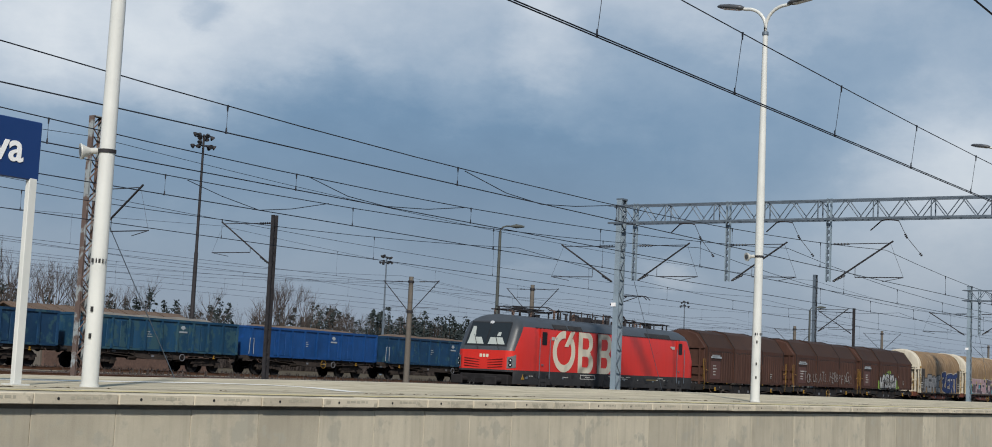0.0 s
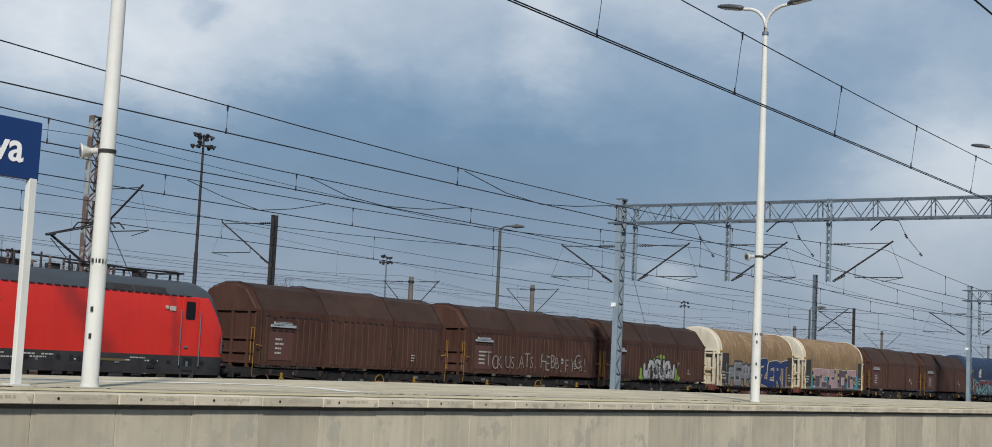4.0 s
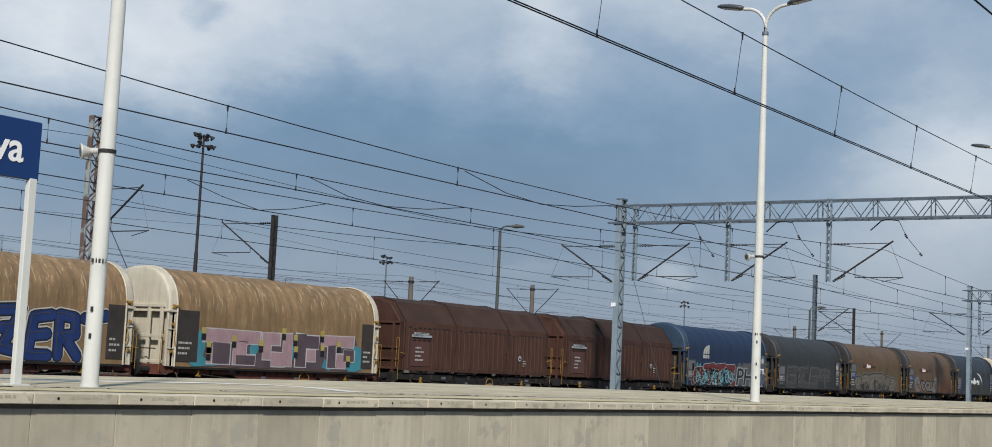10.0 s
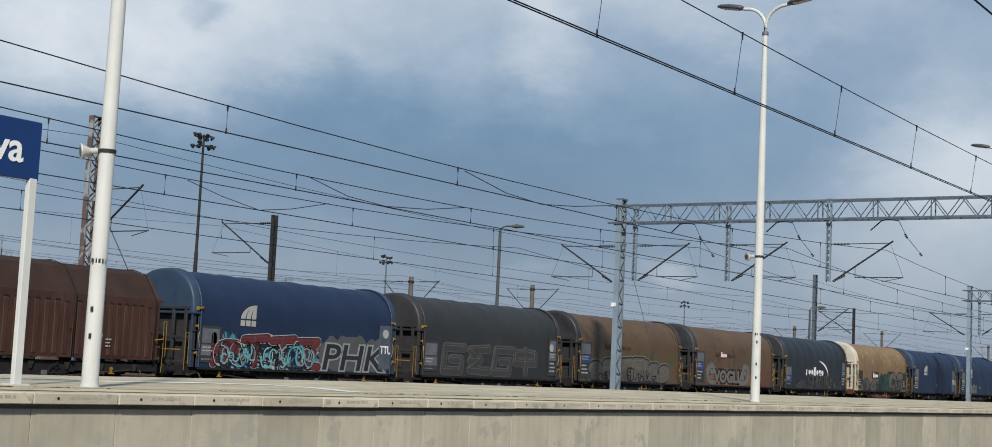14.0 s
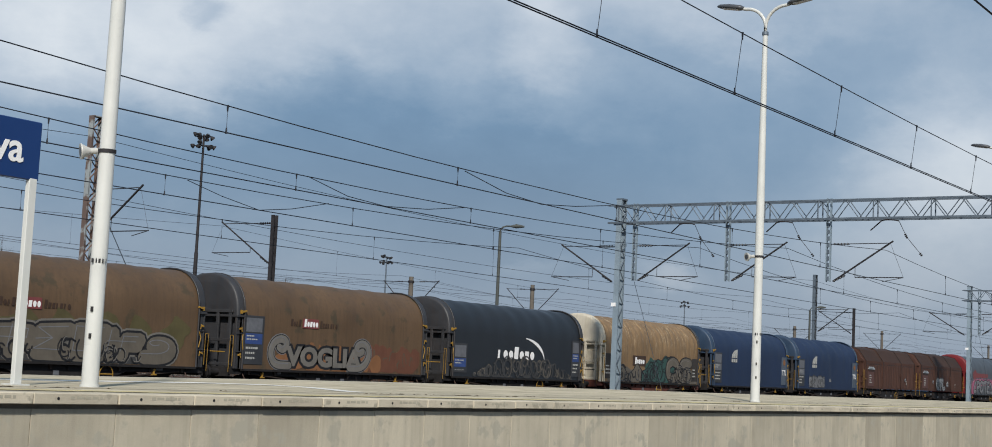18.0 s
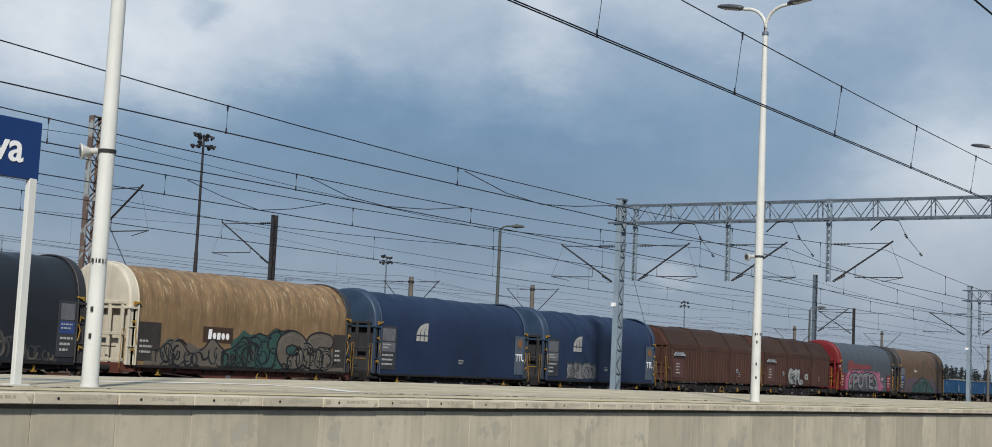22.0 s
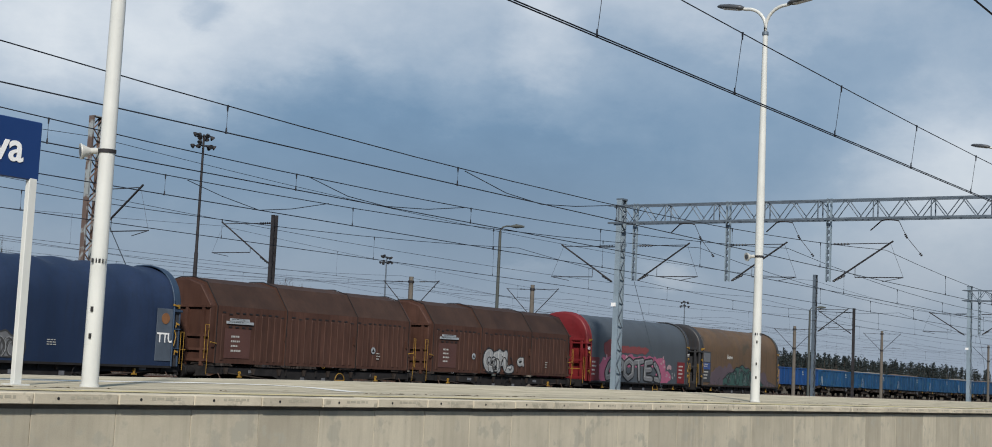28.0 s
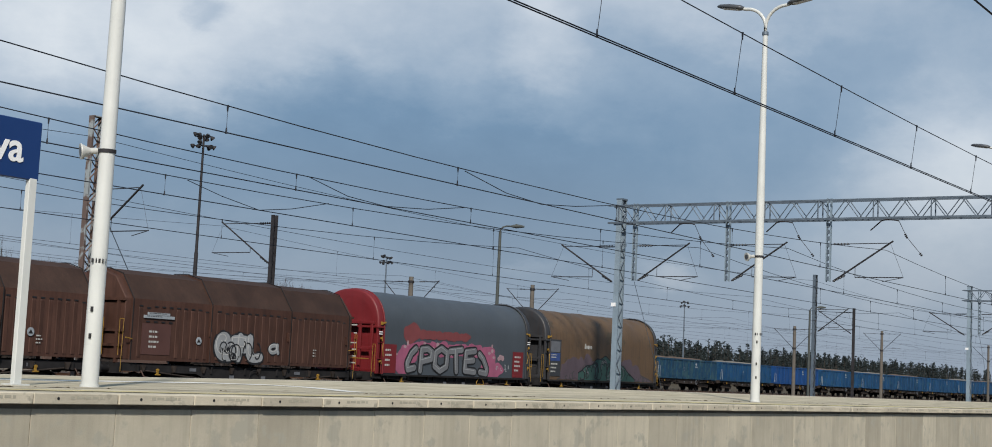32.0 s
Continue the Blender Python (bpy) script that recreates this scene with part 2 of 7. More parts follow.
LAMP_GREY = mat("lamp_head_grey", (0.07, 0.075, 0.085), 0.4, var=0.1)
LENS = glass_mat("lamp_lens", (0.55, 0.57, 0.6), 0.15)
SIGN_BLUE = mat("sign_blue", (0.008, 0.035, 0.14), 0.35, var=0.06, bump=0.0)
SIGN_WHITE = mat("sign_white", (0.8, 0.8, 0.8), 0.4, var=0.03, bump=0.0)
HORN = mat("horn_grey_plastic", (0.5, 0.5, 0.47), 0.5, var=0.12)
BLACK = mat("black_paint", (0.012, 0.012, 0.013), 0.5, var=0.2)
GROUND = mat("dry_grass_ground", (0.085, 0.068, 0.046), 0.95, spec=0.1, var=0.35, scale=0.35, grain=12, bump=0.6, patch=(0.055, 0.05, 0.032), patch_at=0.58)
BALLAST = mat("ballast_stone", (0.07, 0.06, 0.052), 0.95, spec=0.1, var=0.4, scale=2, grain=25, bump=0.9)
RAIL = mat("rusty_rail", (0.12, 0.06, 0.035), 0.6, 0.4, var=0.3, scale=4)
SLEEPER = mat("sleeper_concrete", (0.24, 0.22, 0.19), 0.9, var=0.2, spread=0.15)
HEAD = mat("rail_head_steel", (0.45, 0.43, 0.42), 0.3, 0.9, var=0.1)
HOOD_BROWN = mat("hood_brown_paint", (0.068, 0.032, 0.0228), 0.65, spec=0.22, var=0.3, scale=0.9, grain=25, bump=0.12, streak=0.6, streak_col=(0.03, 0.017, 0.014), spread=0.12)
# roof slopes darker than the sides: their weaker light put into the colour
HOOD_ROOF_SHADE = mat("sooty_hood_roof", (0.045, 0.025, 0.0185), 0.75, spec=0.2, var=0.3, scale=1.2, grain=25, bump=0.12, streak=0.4, streak_col=(0.022, 0.016, 0.014), spread=0.12)
HOOD_PLAIN = mat("hood_fresh_brown_paint", (0.085, 0.038, 0.031), 0.55, var=0.15, scale=1.5, streak=0.2, streak_col=(0.06, 0.03, 0.025))
TARP_BEIGE = mat("beige_tarpaulin", (0.212, 0.135, 0.068), 0.62, var=0.3, scale=0.9, grain=10, bump=0.5, streak=0.55, streak_col=(0.10, 0.068, 0.038), crown_highlight=(0.46, 0.36, 0.23))
TARP_BROWN = mat("brown_tarpaulin", (0.105, 0.064, 0.034), 0.6, var=0.22, scale=0.6, grain=14, bump=0.15, streak=0.55, streak_col=(0.055, 0.037, 0.024), patch=(0.062, 0.047, 0.027), patch_at=0.57)
TARP_NAVY = mat("navy_tarpaulin", (0.0135, 0.027, 0.066), 0.55, spec=0.3, var=0.22, scale=0.5, grain=12, bump=0.12, streak=0.35, streak_col=(0.014, 0.018, 0.028))
TARP_DARK = mat("blue_black_tarpaulin", (0.015, 0.018, 0.023), 0.45, var=0.2, scale=0.6, grain=12, bump=0.1, streak=0.25, streak_col=(0.024, 0.024, 0.026))
TARP_CHAR = mat("charcoal_tarpaulin", (0.027, 0.029, 0.03), 0.55, var=0.22, scale=0.6, grain=12, bump=0.12, streak=0.45, streak_col=(0.042, 0.04, 0.035))
TARP_GREY = mat("slate_grey_tarpaulin", (0.057, 0.067, 0.079), 0.5, var=0.16, scale=0.5, grain=12, bump=0.1, streak=0.25, streak_col=(0.036, 0.042, 0.048))
END_WHITE = mat("cream_end_paint", (0.51, 0.47, 0.385), 0.5, var=0.12, scale=1.5, streak=0.45, streak_col=(0.27, 0.21, 0.12))
END_RED = mat("red_end_paint", (0.15, 0.012, 0.015), 0.5, var=0.16, scale=1.5, streak=0.3, streak_col=(0.07, 0.012, 0.012))
END_NAVY = mat("navy_end_paint", (0.026, 0.05, 0.092), 0.5, var=0.2, scale=1.5, streak=0.4, streak_col=(0.03, 0.03, 0.035))
END_DARK = mat("grey_end_paint", (0.033, 0.034, 0.038), 0.5, var=0.25, scale=1.5, streak=0.5, streak_col=(0.045, 0.03, 0.022))
UNDER = mat("grimy_underframe", (0.017, 0.016, 0.017), 0.85, spec=0.2, var=0.4, scale=3)
UNDER_RUST = mat("rusty_running_gear", (0.036, 0.028, 0.024), 0.85, spec=0.2, var=0.45, scale=3)
UNDER_RED = mat("rust_red_underframe", (0.10, 0.03, 0.02), 0.8, var=0.35, scale=3)
YELLOW = mat("yellow_paint", (0.30, 0.17, 0.025), 0.5, var=0.2, scale=6, streak=0.3, streak_col=(0.2, 0.12, 0.03))
MARK = mat("white_marking", (0.38, 0.38, 0.36), 0.6, var=0.12, bump=0.0)
PANEL_BROWN = mat("brown_grey_data_panel", (0.042, 0.037, 0.034), 0.6, spec=0.2, var=0.25, scale=3)
PANEL_BLUE = mat("blue_grey_data_panel", (0.075, 0.095, 0.125), 0.55, var=0.25, scale=3)
PANEL_DARK = mat("dark_data_panel", (0.035, 0.037, 0.042), 0.55, var=0.25, scale=3)
LOCO_RED = mat("locomotive_red", (0.56, 0.026, 0.018), 0.36, var=0.07, scale=0.8, bump=0.02, streak=0.16, streak_col=(0.20, 0.012, 0.012))
LOCO_GREY = mat("locomotive_grey", (0.046, 0.052, 0.06), 0.4, var=0.15, scale=1.5, bump=0.03)
LOCO_SKIRT = mat("locomotive_skirt_grey", (0.034, 0.034, 0.037), 0.75, spec=0.2, var=0.3, scale=2.5)
CREAM = mat("cream_emblem", (0.62, 0.57, 0.46), 0.5, var=0.08, scale=1.5, streak=0.25, streak_col=(0.30, 0.26, 0.2), bump=0.0)
SCREEN = glass_mat("windscreen_glass", (0.014, 0.018, 0.021), 0.03)
DOOR_GLASS = mat("dark_door_glass", (0.008, 0.009, 0.011), 0.35, spec=0.2, var=0.2, bump=0.0)
HEADLAMP = glass_mat("headlamp_glass", (0.13, 0.135, 0.14), 0.12)
PANE_REFLECTION = mat("cab_sunblind", (0.34, 0.37, 0.355), 0.6, var=0.05)
BLUE_WAGON = mat("blue_wagon_paint", (0.005, 0.052, 0.14), 0.55, var=0.4, scale=0.9, streak=0.35, streak_col=(0.016, 0.04, 0.08), spread=0.25, patch=(0.02, 0.075, 0.13), patch_at=0.53)
BLUE_MIXED = mat("patched_blue_wagon_paint", (0.006, 0.045, 0.10), 0.55, var=0.45, scale=0.7, streak=0.55, streak_col=(0.02, 0.05, 0.075), spread=0.15, patch=(0.03, 0.075, 0.095), patch_at=0.5, stretch=(1.6, 1, 0.25))
BLUE_TEAL = mat("dull_teal_blue_wagon_paint", (0.005, 0.036, 0.092), 0.55, var=0.4, scale=0.9, streak=0.4, streak_col=(0.014, 0.03, 0.045), spread=0.2, patch=(0.026, 0.07, 0.095), patch_at=0.54)
BLUE_BRIGHT = mat("bright_blue_wagon_paint", (0.006, 0.052, 0.185), 0.5, var=0.25, scale=0.9, streak=0.4, streak_col=(0.012, 0.035, 0.1), patch=(0.008, 0.06, 0.24), patch_at=0.58)
PLATE_GREY = mat("grey_label_plate", (0.12, 0.125, 0.14), 0.5, var=0.3, scale=4)
PLATE_BLUE = mat("blue_label_plate", (0.03, 0.06, 0.19), 0.5, var=0.3, scale=4)
PALE_PRINT = mat("faded_pale_print", (0.3, 0.33, 0.36), 0.6, var=0.2, bump=0.0)
LOAD = mat("wagon_load_earth", (0.115, 0.078, 0.056), 0.95, var=0.3, scale=1.5, bump=0.8, spread=0.2)
LOAD_PALE = mat("wagon_load_pale", (0.17, 0.155, 0.135), 0.95, var=0.25, scale=1.5, bump=0.8)
BARK = mat("bare_bark", (0.05, 0.04, 0.033), 0.95, var=0.3, scale=3)
# bluish grey-green: distance haze is put into the needles' base colour
PINE = mat("pine_needles", (0.022, 0.032, 0.032), 0.95, var=0.25, scale=0.3, spread=0.2)
WEED = mat("dry_weeds", (0.10, 0.08, 0.045), 0.95, var=0.4, scale=6)
TWIG = mat("bare_twigs", (0.06, 0.047, 0.042), 0.95, var=0.3, scale=1)


# ---- ground and tracks ----
def smooth(a, b, x):
    t = min(1.0, max(0.0, (x - a) / (b - a)))
    return t * t * (3 - 2 * t)


def yard_z(x):
    """The level of the sidings behind, which fall away along the line."""
    return 0.15 - 0.0045 * (min(max(x, -60.0), 230.0) - 68.0)


def ground_z(x, y):
    z = 0.22 - 0.2 * (1 - smooth(11, 15, y)) - 0.47 * smooth(28.5, 31.5, y)
    return z + (yard_z(x) + 0.25) * smooth(42, 60, y)


def build_ground():
    xs = [-3000, -1200, -500, -200] + [k * 10 for k in range(-12, 32)] + [340, 420, 600, 900, 1500, 3000]
    ys = [-3000, -1000, -300, -60, 0, 10, 11, 12, 13, 14, 15, 20, 28.5, 29.5, 30.5, 31.5] + list(range(34, 70, 3)) + [75, 90, 120, 180, 300, 600, 1200, 3000]
    me = Mesh()
    me.grid([[(x, y, ground_z(x, y) + (0.03 * math.sin(x * 0.7 + y) if 38 < y < 100 else 0)) for y in ys] for x in xs], False)
    whole("ground", me, GROUND, "dry brown winter grass and earth between the sidings", "ground", kind="structure")


def build_track(y, x0, x1, z, bed=True):
    """One track: two rails, sleepers and a ballast bed; z gives the level of the rail's top."""
    t = thing("railway_track", pose(0, 0, 0), "rusty rails on concrete sleepers in grey-brown ballast", "track", "railway tracks", "structure")
    xs = [x0 + (x1 - x0) * i / 12 for i in range(13)]
    for side in (-0.7525, 0.7525):
        me = Mesh()
        for prof, mi in (([(-0.036, -0.17), (0.036, -0.17), (0.075, -0.155), (0.012, -0.14), (0.012, -0.05), (0.035, -0.035), (0.035, -0.004), (-0.035, -0.004), (-0.035, -0.035), (-0.012, -0.05), (-0.012, -0.14), (-0.075, -0.155)], 0), ([(-0.03, -0.003), (0.03, -0.003), (0.025, 0), (-0.025, 0)], 1)):
            me.mi = mi
            n = len(prof)
            k = len(me.v)
            for x in xs:
                me.v += [(x, y + side + a, z(x) + b) for a, b in prof]
            for i in range(len(xs) - 1):
                for j in range(n):
                    q = (j + 1) % n
                    me.face([k + i * n + j, k + i * n + q, k + (i + 1) * n + q, k + (i + 1) * n + j])
        part("rail", me, [RAIL, HEAD], t)
    me = Mesh()
    k = int((x1 - x0) / 0.65)
    for i in range(k):
        x = x0 + 0.65 * (i + 0.5)
        me.box(x - 0.12, x + 0.12, y - 1.3, y + 1.3, z(x) - 0.32, z(x) - 0.17)
    tagged(part("sleepers", me, SLEEPER, t), kind="stuff")
    if bed:
        me = Mesh()
        rows = [[(x, y + a, z(x) + b) for a, b in ((-2.4, -0.62), (-1.6, -0.21), (0, -0.23), (1.6, -0.21), (2.4, -0.62))] for x in xs]
        me.grid(rows, False)
        part("ballast_bed", me, BALLAST, t)


RAIL_NEAR = lambda x: 0.29 - 0.002 * x
RAIL_LOW = lambda x: 0.0
RAIL_STATION = lambda x: 0.47
build_ground()
for y in (4.6, 8.95, 18.5, 22.5, 26.4):
    build_track(y, -60, 260, RAIL_STATION if y > 12 else RAIL_NEAR)
build_track(35.28, -120, 330, RAIL_LOW)
for y in (46.2, 55.0, 65.9):
    build_track(y, -60, 330, (lambda q: (lambda x: ground_z(x, q) + 0.25))(y))


# ---- platform ----
P_FRONT, P_BACK = 10.78, 16.6


def plat_z(x, y):
    return 1.23 - 0.0037 * x + (0.004 + 0.0135 * smooth(11, 22, x)) * (y - P_FRONT)


def build_platform():
    p = thing("platform", pose(0, 0, 0), "concrete island platform with pale slab edge and worn paving", "platform", kind="structure")
    xs = [-30 + 4 * i for i in range(48)]
    me = Mesh()
    ys = [P_FRONT + 0.42, 12.0, 13.2, 14.6, 15.6, P_BACK - 0.3]
    me.grid([[(x, y, plat_z(x, y)) for y in ys] for x in xs], False)
    part("paving", me, PAVING, p)
    # cores under the slab overhang, coloured dark as if in its shade
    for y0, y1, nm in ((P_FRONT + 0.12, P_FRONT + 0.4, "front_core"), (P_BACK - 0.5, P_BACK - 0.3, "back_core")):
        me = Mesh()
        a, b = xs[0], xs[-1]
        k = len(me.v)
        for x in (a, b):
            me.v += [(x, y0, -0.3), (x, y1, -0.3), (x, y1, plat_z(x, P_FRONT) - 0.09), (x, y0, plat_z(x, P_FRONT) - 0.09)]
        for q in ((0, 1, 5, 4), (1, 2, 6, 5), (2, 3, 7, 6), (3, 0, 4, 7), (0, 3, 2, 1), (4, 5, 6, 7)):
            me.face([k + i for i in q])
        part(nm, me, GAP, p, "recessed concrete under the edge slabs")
    # back edge slab
    me = Mesh()
    for a, b in zip(xs, xs[1:]):
        k = len(me.v)
        for x in (a, b):
            for y, d in ((P_BACK - 0.3, 0.0), (P_BACK, 0.0), (P_BACK, -0.14), (P_BACK - 0.3, -0.14)):
                me.v.append((x, y, plat_z(x, y) + d))
        for j in range(4):
            q = (j + 1) % 4
            me.face([k + j, k + q, k + 4 + q, k + 4 + j])
    part("back_edge_slab", me, SLAB, p, "pale concrete edge slab")
    # painted line which bends towards the edge
    line = [(-30, 14.45), (11.5, 14.45), (13.2, 14.7), (14.8, 14.75), (15.7, 14.45), (15.95, 13.95), (15.8, 13.4), (15.56, 12.9), (15.4, 12.3)]
    me = Mesh()
    fine = []
    for (xa, ya), (xb, yb) in zip(line, line[1:]):
        n = max(2, int(math.hypot(xb - xa, yb - ya) / 0.4))
        fine += [(xa + (xb - xa) * i / n, ya + (yb - ya) * i / n) for i in range(n)]
    ribbon = []
    for i, (x, y) in enumerate(fine):
        (xa, ya), (xb, yb) = fine[max(0, i - 1)], fine[min(len(fine) - 1, i + 1)]
        d = math.hypot(xb - xa, yb - ya)
        nx, ny = -(yb - ya) / d * 0.15, (xb - xa) / d * 0.15
        ribbon.append([(x + s * nx, y + s * ny, plat_z(x + s * nx, y + s * ny) + 0.006) for s in (-1, 1)])
    me.grid(ribbon, False)
    part("white_line", me, WHITE_LINE, p, "worn white painted line")
    for y, w, m, nm in ((11.25, 0.3, TACTILE, "tactile_strip"), (12.15, 0.05, GAP, "drain_slot")):
        me = Mesh()
        me.grid([[(x, y, plat_z(x, y) + 0.005), (x, y + w, plat_z(x, y + w) + 0.005)] for x in xs[5:40]], False)
        part(nm, me, m, p)
    # dead weeds and grit along the open joint
    r = random.Random(5)
    me = Mesh()
    for k in range(260):
        x = 6 + 32 * r.random() ** 1.2
        y = 12.18 + r.gauss(0, 0.05)
        if math.sin(x * 2.1) + math.sin(x * 0.77 + 1) < -0.2:
            continue
        h, w = r.uniform(0.004, 0.013), r.uniform(0.04, 0.2)
        z = plat_z(x, y)
        me.plate([(x, z), (x + w, z), (x + w * r.uniform(0.2, 0.8), z + h)], y, y + 0.012)
    tagged(part("weeds", me, WEED, p, "dry weeds in the joint"), kind="stuff")
    me = Mesh()
    r = random.Random(11)
    strip = []
    for k in range(360):
        x = 2 + k * 0.16
        a, b = 0.40 - 0.05 * r.random(), 0.45 + 0.10 * r.random() * (0.5 + 0.5 * math.sin(x * 0.9))
        strip.append([(x, P_FRONT + a, plat_z(x, P_FRONT + a) + 0.004), (x, P_FRONT + b, plat_z(x, P_FRONT + b) + 0.007)])
    me.grid(strip, False)
    part("dirt_strip", me, WEED, p, "dry dirt and dead moss behind the edge slabs")
    # edge slabs and wall panels, one metre each
    slab, panel, hole, bars = Mesh(), Mesh(), Mesh(), Mesh()
    slab.box(0.006, 0.994, 0, 0.42, -0.105, 0.0)
    slab = slab.data("edge_slab", SLAB, 0.008)
    panel.box(0.004, 0.996, 0, 0.14, -1.05, 0)
    panel = panel.data("wall_panel", CONCRETE, 0.002)
    hole.tube((0, -0.002, 0), (0, 0.02, 0), 0.016, 0.016, 8)
    hole = hole.data("lifting_hole", BLACK)
    for i, (a, b) in enumerate(((0, 0.05), (0.07, 0.16), (0.18, 0.24), (0.26, 0.33), (0.35, 0.38))):
        bars.box(a, b, -0.002, 0.001, -0.014 + 0.004 * (i % 2), 0.014)
    bars = bars.data("stencil_bars", mat("faded_stencil", (0.4, 0.37, 0.29), 0.9, var=0.2))
    k0 = 8.69
    for i in range(-16, 150):
        x = k0 + i * 1.0
        r = random.Random(i)
        s = part("edge_slab", slab, SLAB, p)
        s.matrix_local = pose(x - 0.05, P_FRONT + r.uniform(-0.004, 0.004), plat_z(x, P_FRONT + 0.4) + r.uniform(-0.003, 0.003), 0, math.degrees(0.0037))
        w = part("wall_panel", panel, CONCRETE, p)
        w.matrix_local = pose(x, P_FRONT + 0.085 + r.uniform(-0.0015, 0.0015), plat_z(x, P_FRONT) - 0.145 + r.uniform(-0.003, 0.003), 0, math.degrees(0.0037))
        if -8 < i < 40:
            h = part("lifting_hole", hole, BLACK, s)
            h.matrix_local = pose(0.28, 0, -0.05)
            h = part("stencil_bars", bars, BLACK, s)
            h.matrix_local = pose(0.42, 0, -0.04)


build_platform()


# ---- poles on the platform ----
def build_platform_lamp(x, y, height, speaker, marks, thick=0.102, lean=0.0):
    z = plat_z(x, y)
    t = thing("platform_lamp", pose(x, y, z, lean, lean * 0.7), "tall white steel lamp post with two curved arms on the platform", "street lamp", "platform lamps")
    me = Mesh()
    me.tube((0, 0, -0.05), (0, 0, height * 0.5), thick, thick * 0.88, 24)
    me.tube((0, 0, height * 0.5), (0, 0, height * 0.93), thick * 0.88, thick * 0.54, 24)
    part("pole", me, WHITE_POLE, t)
    part("base_collar", Mesh().tube((0, 0, -0.02), (0, 0, 0.03), 0.108, 0.105, 20), WHITE_POLE, t)
    part("sleeve", Mesh().tube((0, 0, height * 0.93 - 0.04), (0, 0, height * 0.93 + 0.03), 0.07, 0.066, 16), GALV, t)
    for s in (-1, 1):
        me = Mesh()
        pts = [(0, 0, height * 0.93)] + [(0, s * 0.45 * (1 - math.cos(a)), height * 0.945 + 0.44 * math.sin(a)) for a in [i * math.pi / 16 for i in range(9)]] + [(0, s * 0.53, height * 0.945 + 0.455)]
        me.path(pts, 0.036, 10)
        part("arm", me, WHITE_POLE, t)
        me = Mesh()
        prof = [(-0.13, 0), (-0.1, 0.06), (0, 0.085), (0.1, 0.06), (0.13, 0), (0.09, -0.03), (-0.09, -0.03)]
        k = len(me.v)
        for u, sc in ((0, 0.5), (0.1, 0.9), (0.35, 1.0), (0.55, 0.75), (0.62, 0.35)):
            me.v += [(u, a * sc, b * sc) for a, b in prof]
        n = len(prof)
        for i in range(4):
            for j in range(n):
                q = (j + 1) % n
                me.face([k + i * n + j, k + i * n + q, k + (i + 1) * n + q, k + (i + 1) * n + j], True)
        me.face([k + j for j in range(n)]), me.face([k + 4 * n + j for j in range(n)])
        h = part("lamp_head", me, LAMP_GREY, t, "dark grey flat lamp head")
        h.matrix_local = pose(0, s * 0.5, height * 0.945 + 0.455, 0, -9, 90 if s > 0 else -90)
        part("lens", Mesh().box(0.12, 0.5, -0.08, 0.08, -0.035, -0.028), LENS, h)
    if speaker:
        zs, facing = speaker
        me = Mesh().tube((0, 0, zs - 0.02), (0, 0, zs + 0.02), 0.1, 0.1, 16)
        part("clamp", me, DARK_STEEL, t)
        me = Mesh()
        me.tube((0.0, 0, 0), (0.075, 0, 0), 0.036, 0.036, 12)
        me.tube((0.075, 0, 0), (0.17, 0, 0), 0.036, 0.085, 16, False)
        me.tube((0.17, 0, 0), (0.185, 0, 0), 0.092, 0.089, 16)
        h = part("loudspeaker_horn", me, HORN, t, "grey plastic loudspeaker horn")
        h.matrix_local = pose(-0.07, 0.085, zs, 0, 8, facing)
        part("horn_throat", Mesh().tube((0.12, 0, 0), (0.188, 0, 0), 0.02, 0.055, 12), LAMP_GREY, h)
    for zz in marks:
        m = Mesh().box(-0.014, 0.014, -0.106, -0.09, zz - 0.028, zz + 0.028)
        c = part("inspection_hole", m, BLACK, t)
        c.matrix_local = pose(0, 0, 0, 0, 0, -62)
    if speaker and speaker[0] < 4:
        me = Mesh()
        for i, (a, b) in enumerate(((-0.085, -0.055), (-0.04, -0.02), (-0.01, 0.02), (0.03, 0.05), (0.058, 0.068), (0.074, 0.084))):
            me.box(a + 0.003, b - 0.003, -0.006, 0.006, -0.024, 0.024)
        m = part("number_marking", me, BLACK, t, "black stencilled marking")
        m.matrix_local = pose(-0.055, -0.065, 1.39, 0, 0, -41)


def build_station_sign(x, y):
    z = plat_z(x, y)
    t = thing("station_sign", pose(x, y, z), "blue station name board with white letters on white posts", "sign")
    for dx in (0.03, -2.45):
        me = Mesh().box(dx - 0.05, dx + 0.05, -0.033, 0.033, -0.03, 2.19)
        part("post", me, WHITE_POLE, t, "", 0.006)
        part("foot_plate", Mesh().box(dx - 0.11, dx + 0.11, -0.09, 0.09, -0.01, 0.015), WHITE_POLE, t)
    part("board", Mesh().box(-2.6, 0.097, -0.03, 0.03, 2.17, 2.80), SIGN_BLUE, t, "dark blue enamelled board", 0.008)
    lettering("letters", "va", 0.45, SIGN_WHITE, t, (-0.515, -0.036, 2.345), bold=0.007)


build_platform_lamp(10.845, 12.615, 8.55, (2.62, 150), (0.855, 0.56), 0.094, 0.12)
build_platform_lamp(27.92, 12.23, 8.31, (3.0, 150), (1.23, 0.78, 0.5), 0.0965)
build_platform_lamp(47.1, 12.23, 8.31, (3.0, 150), (), 0.0965)
build_station_sign(9.90, 12.70)


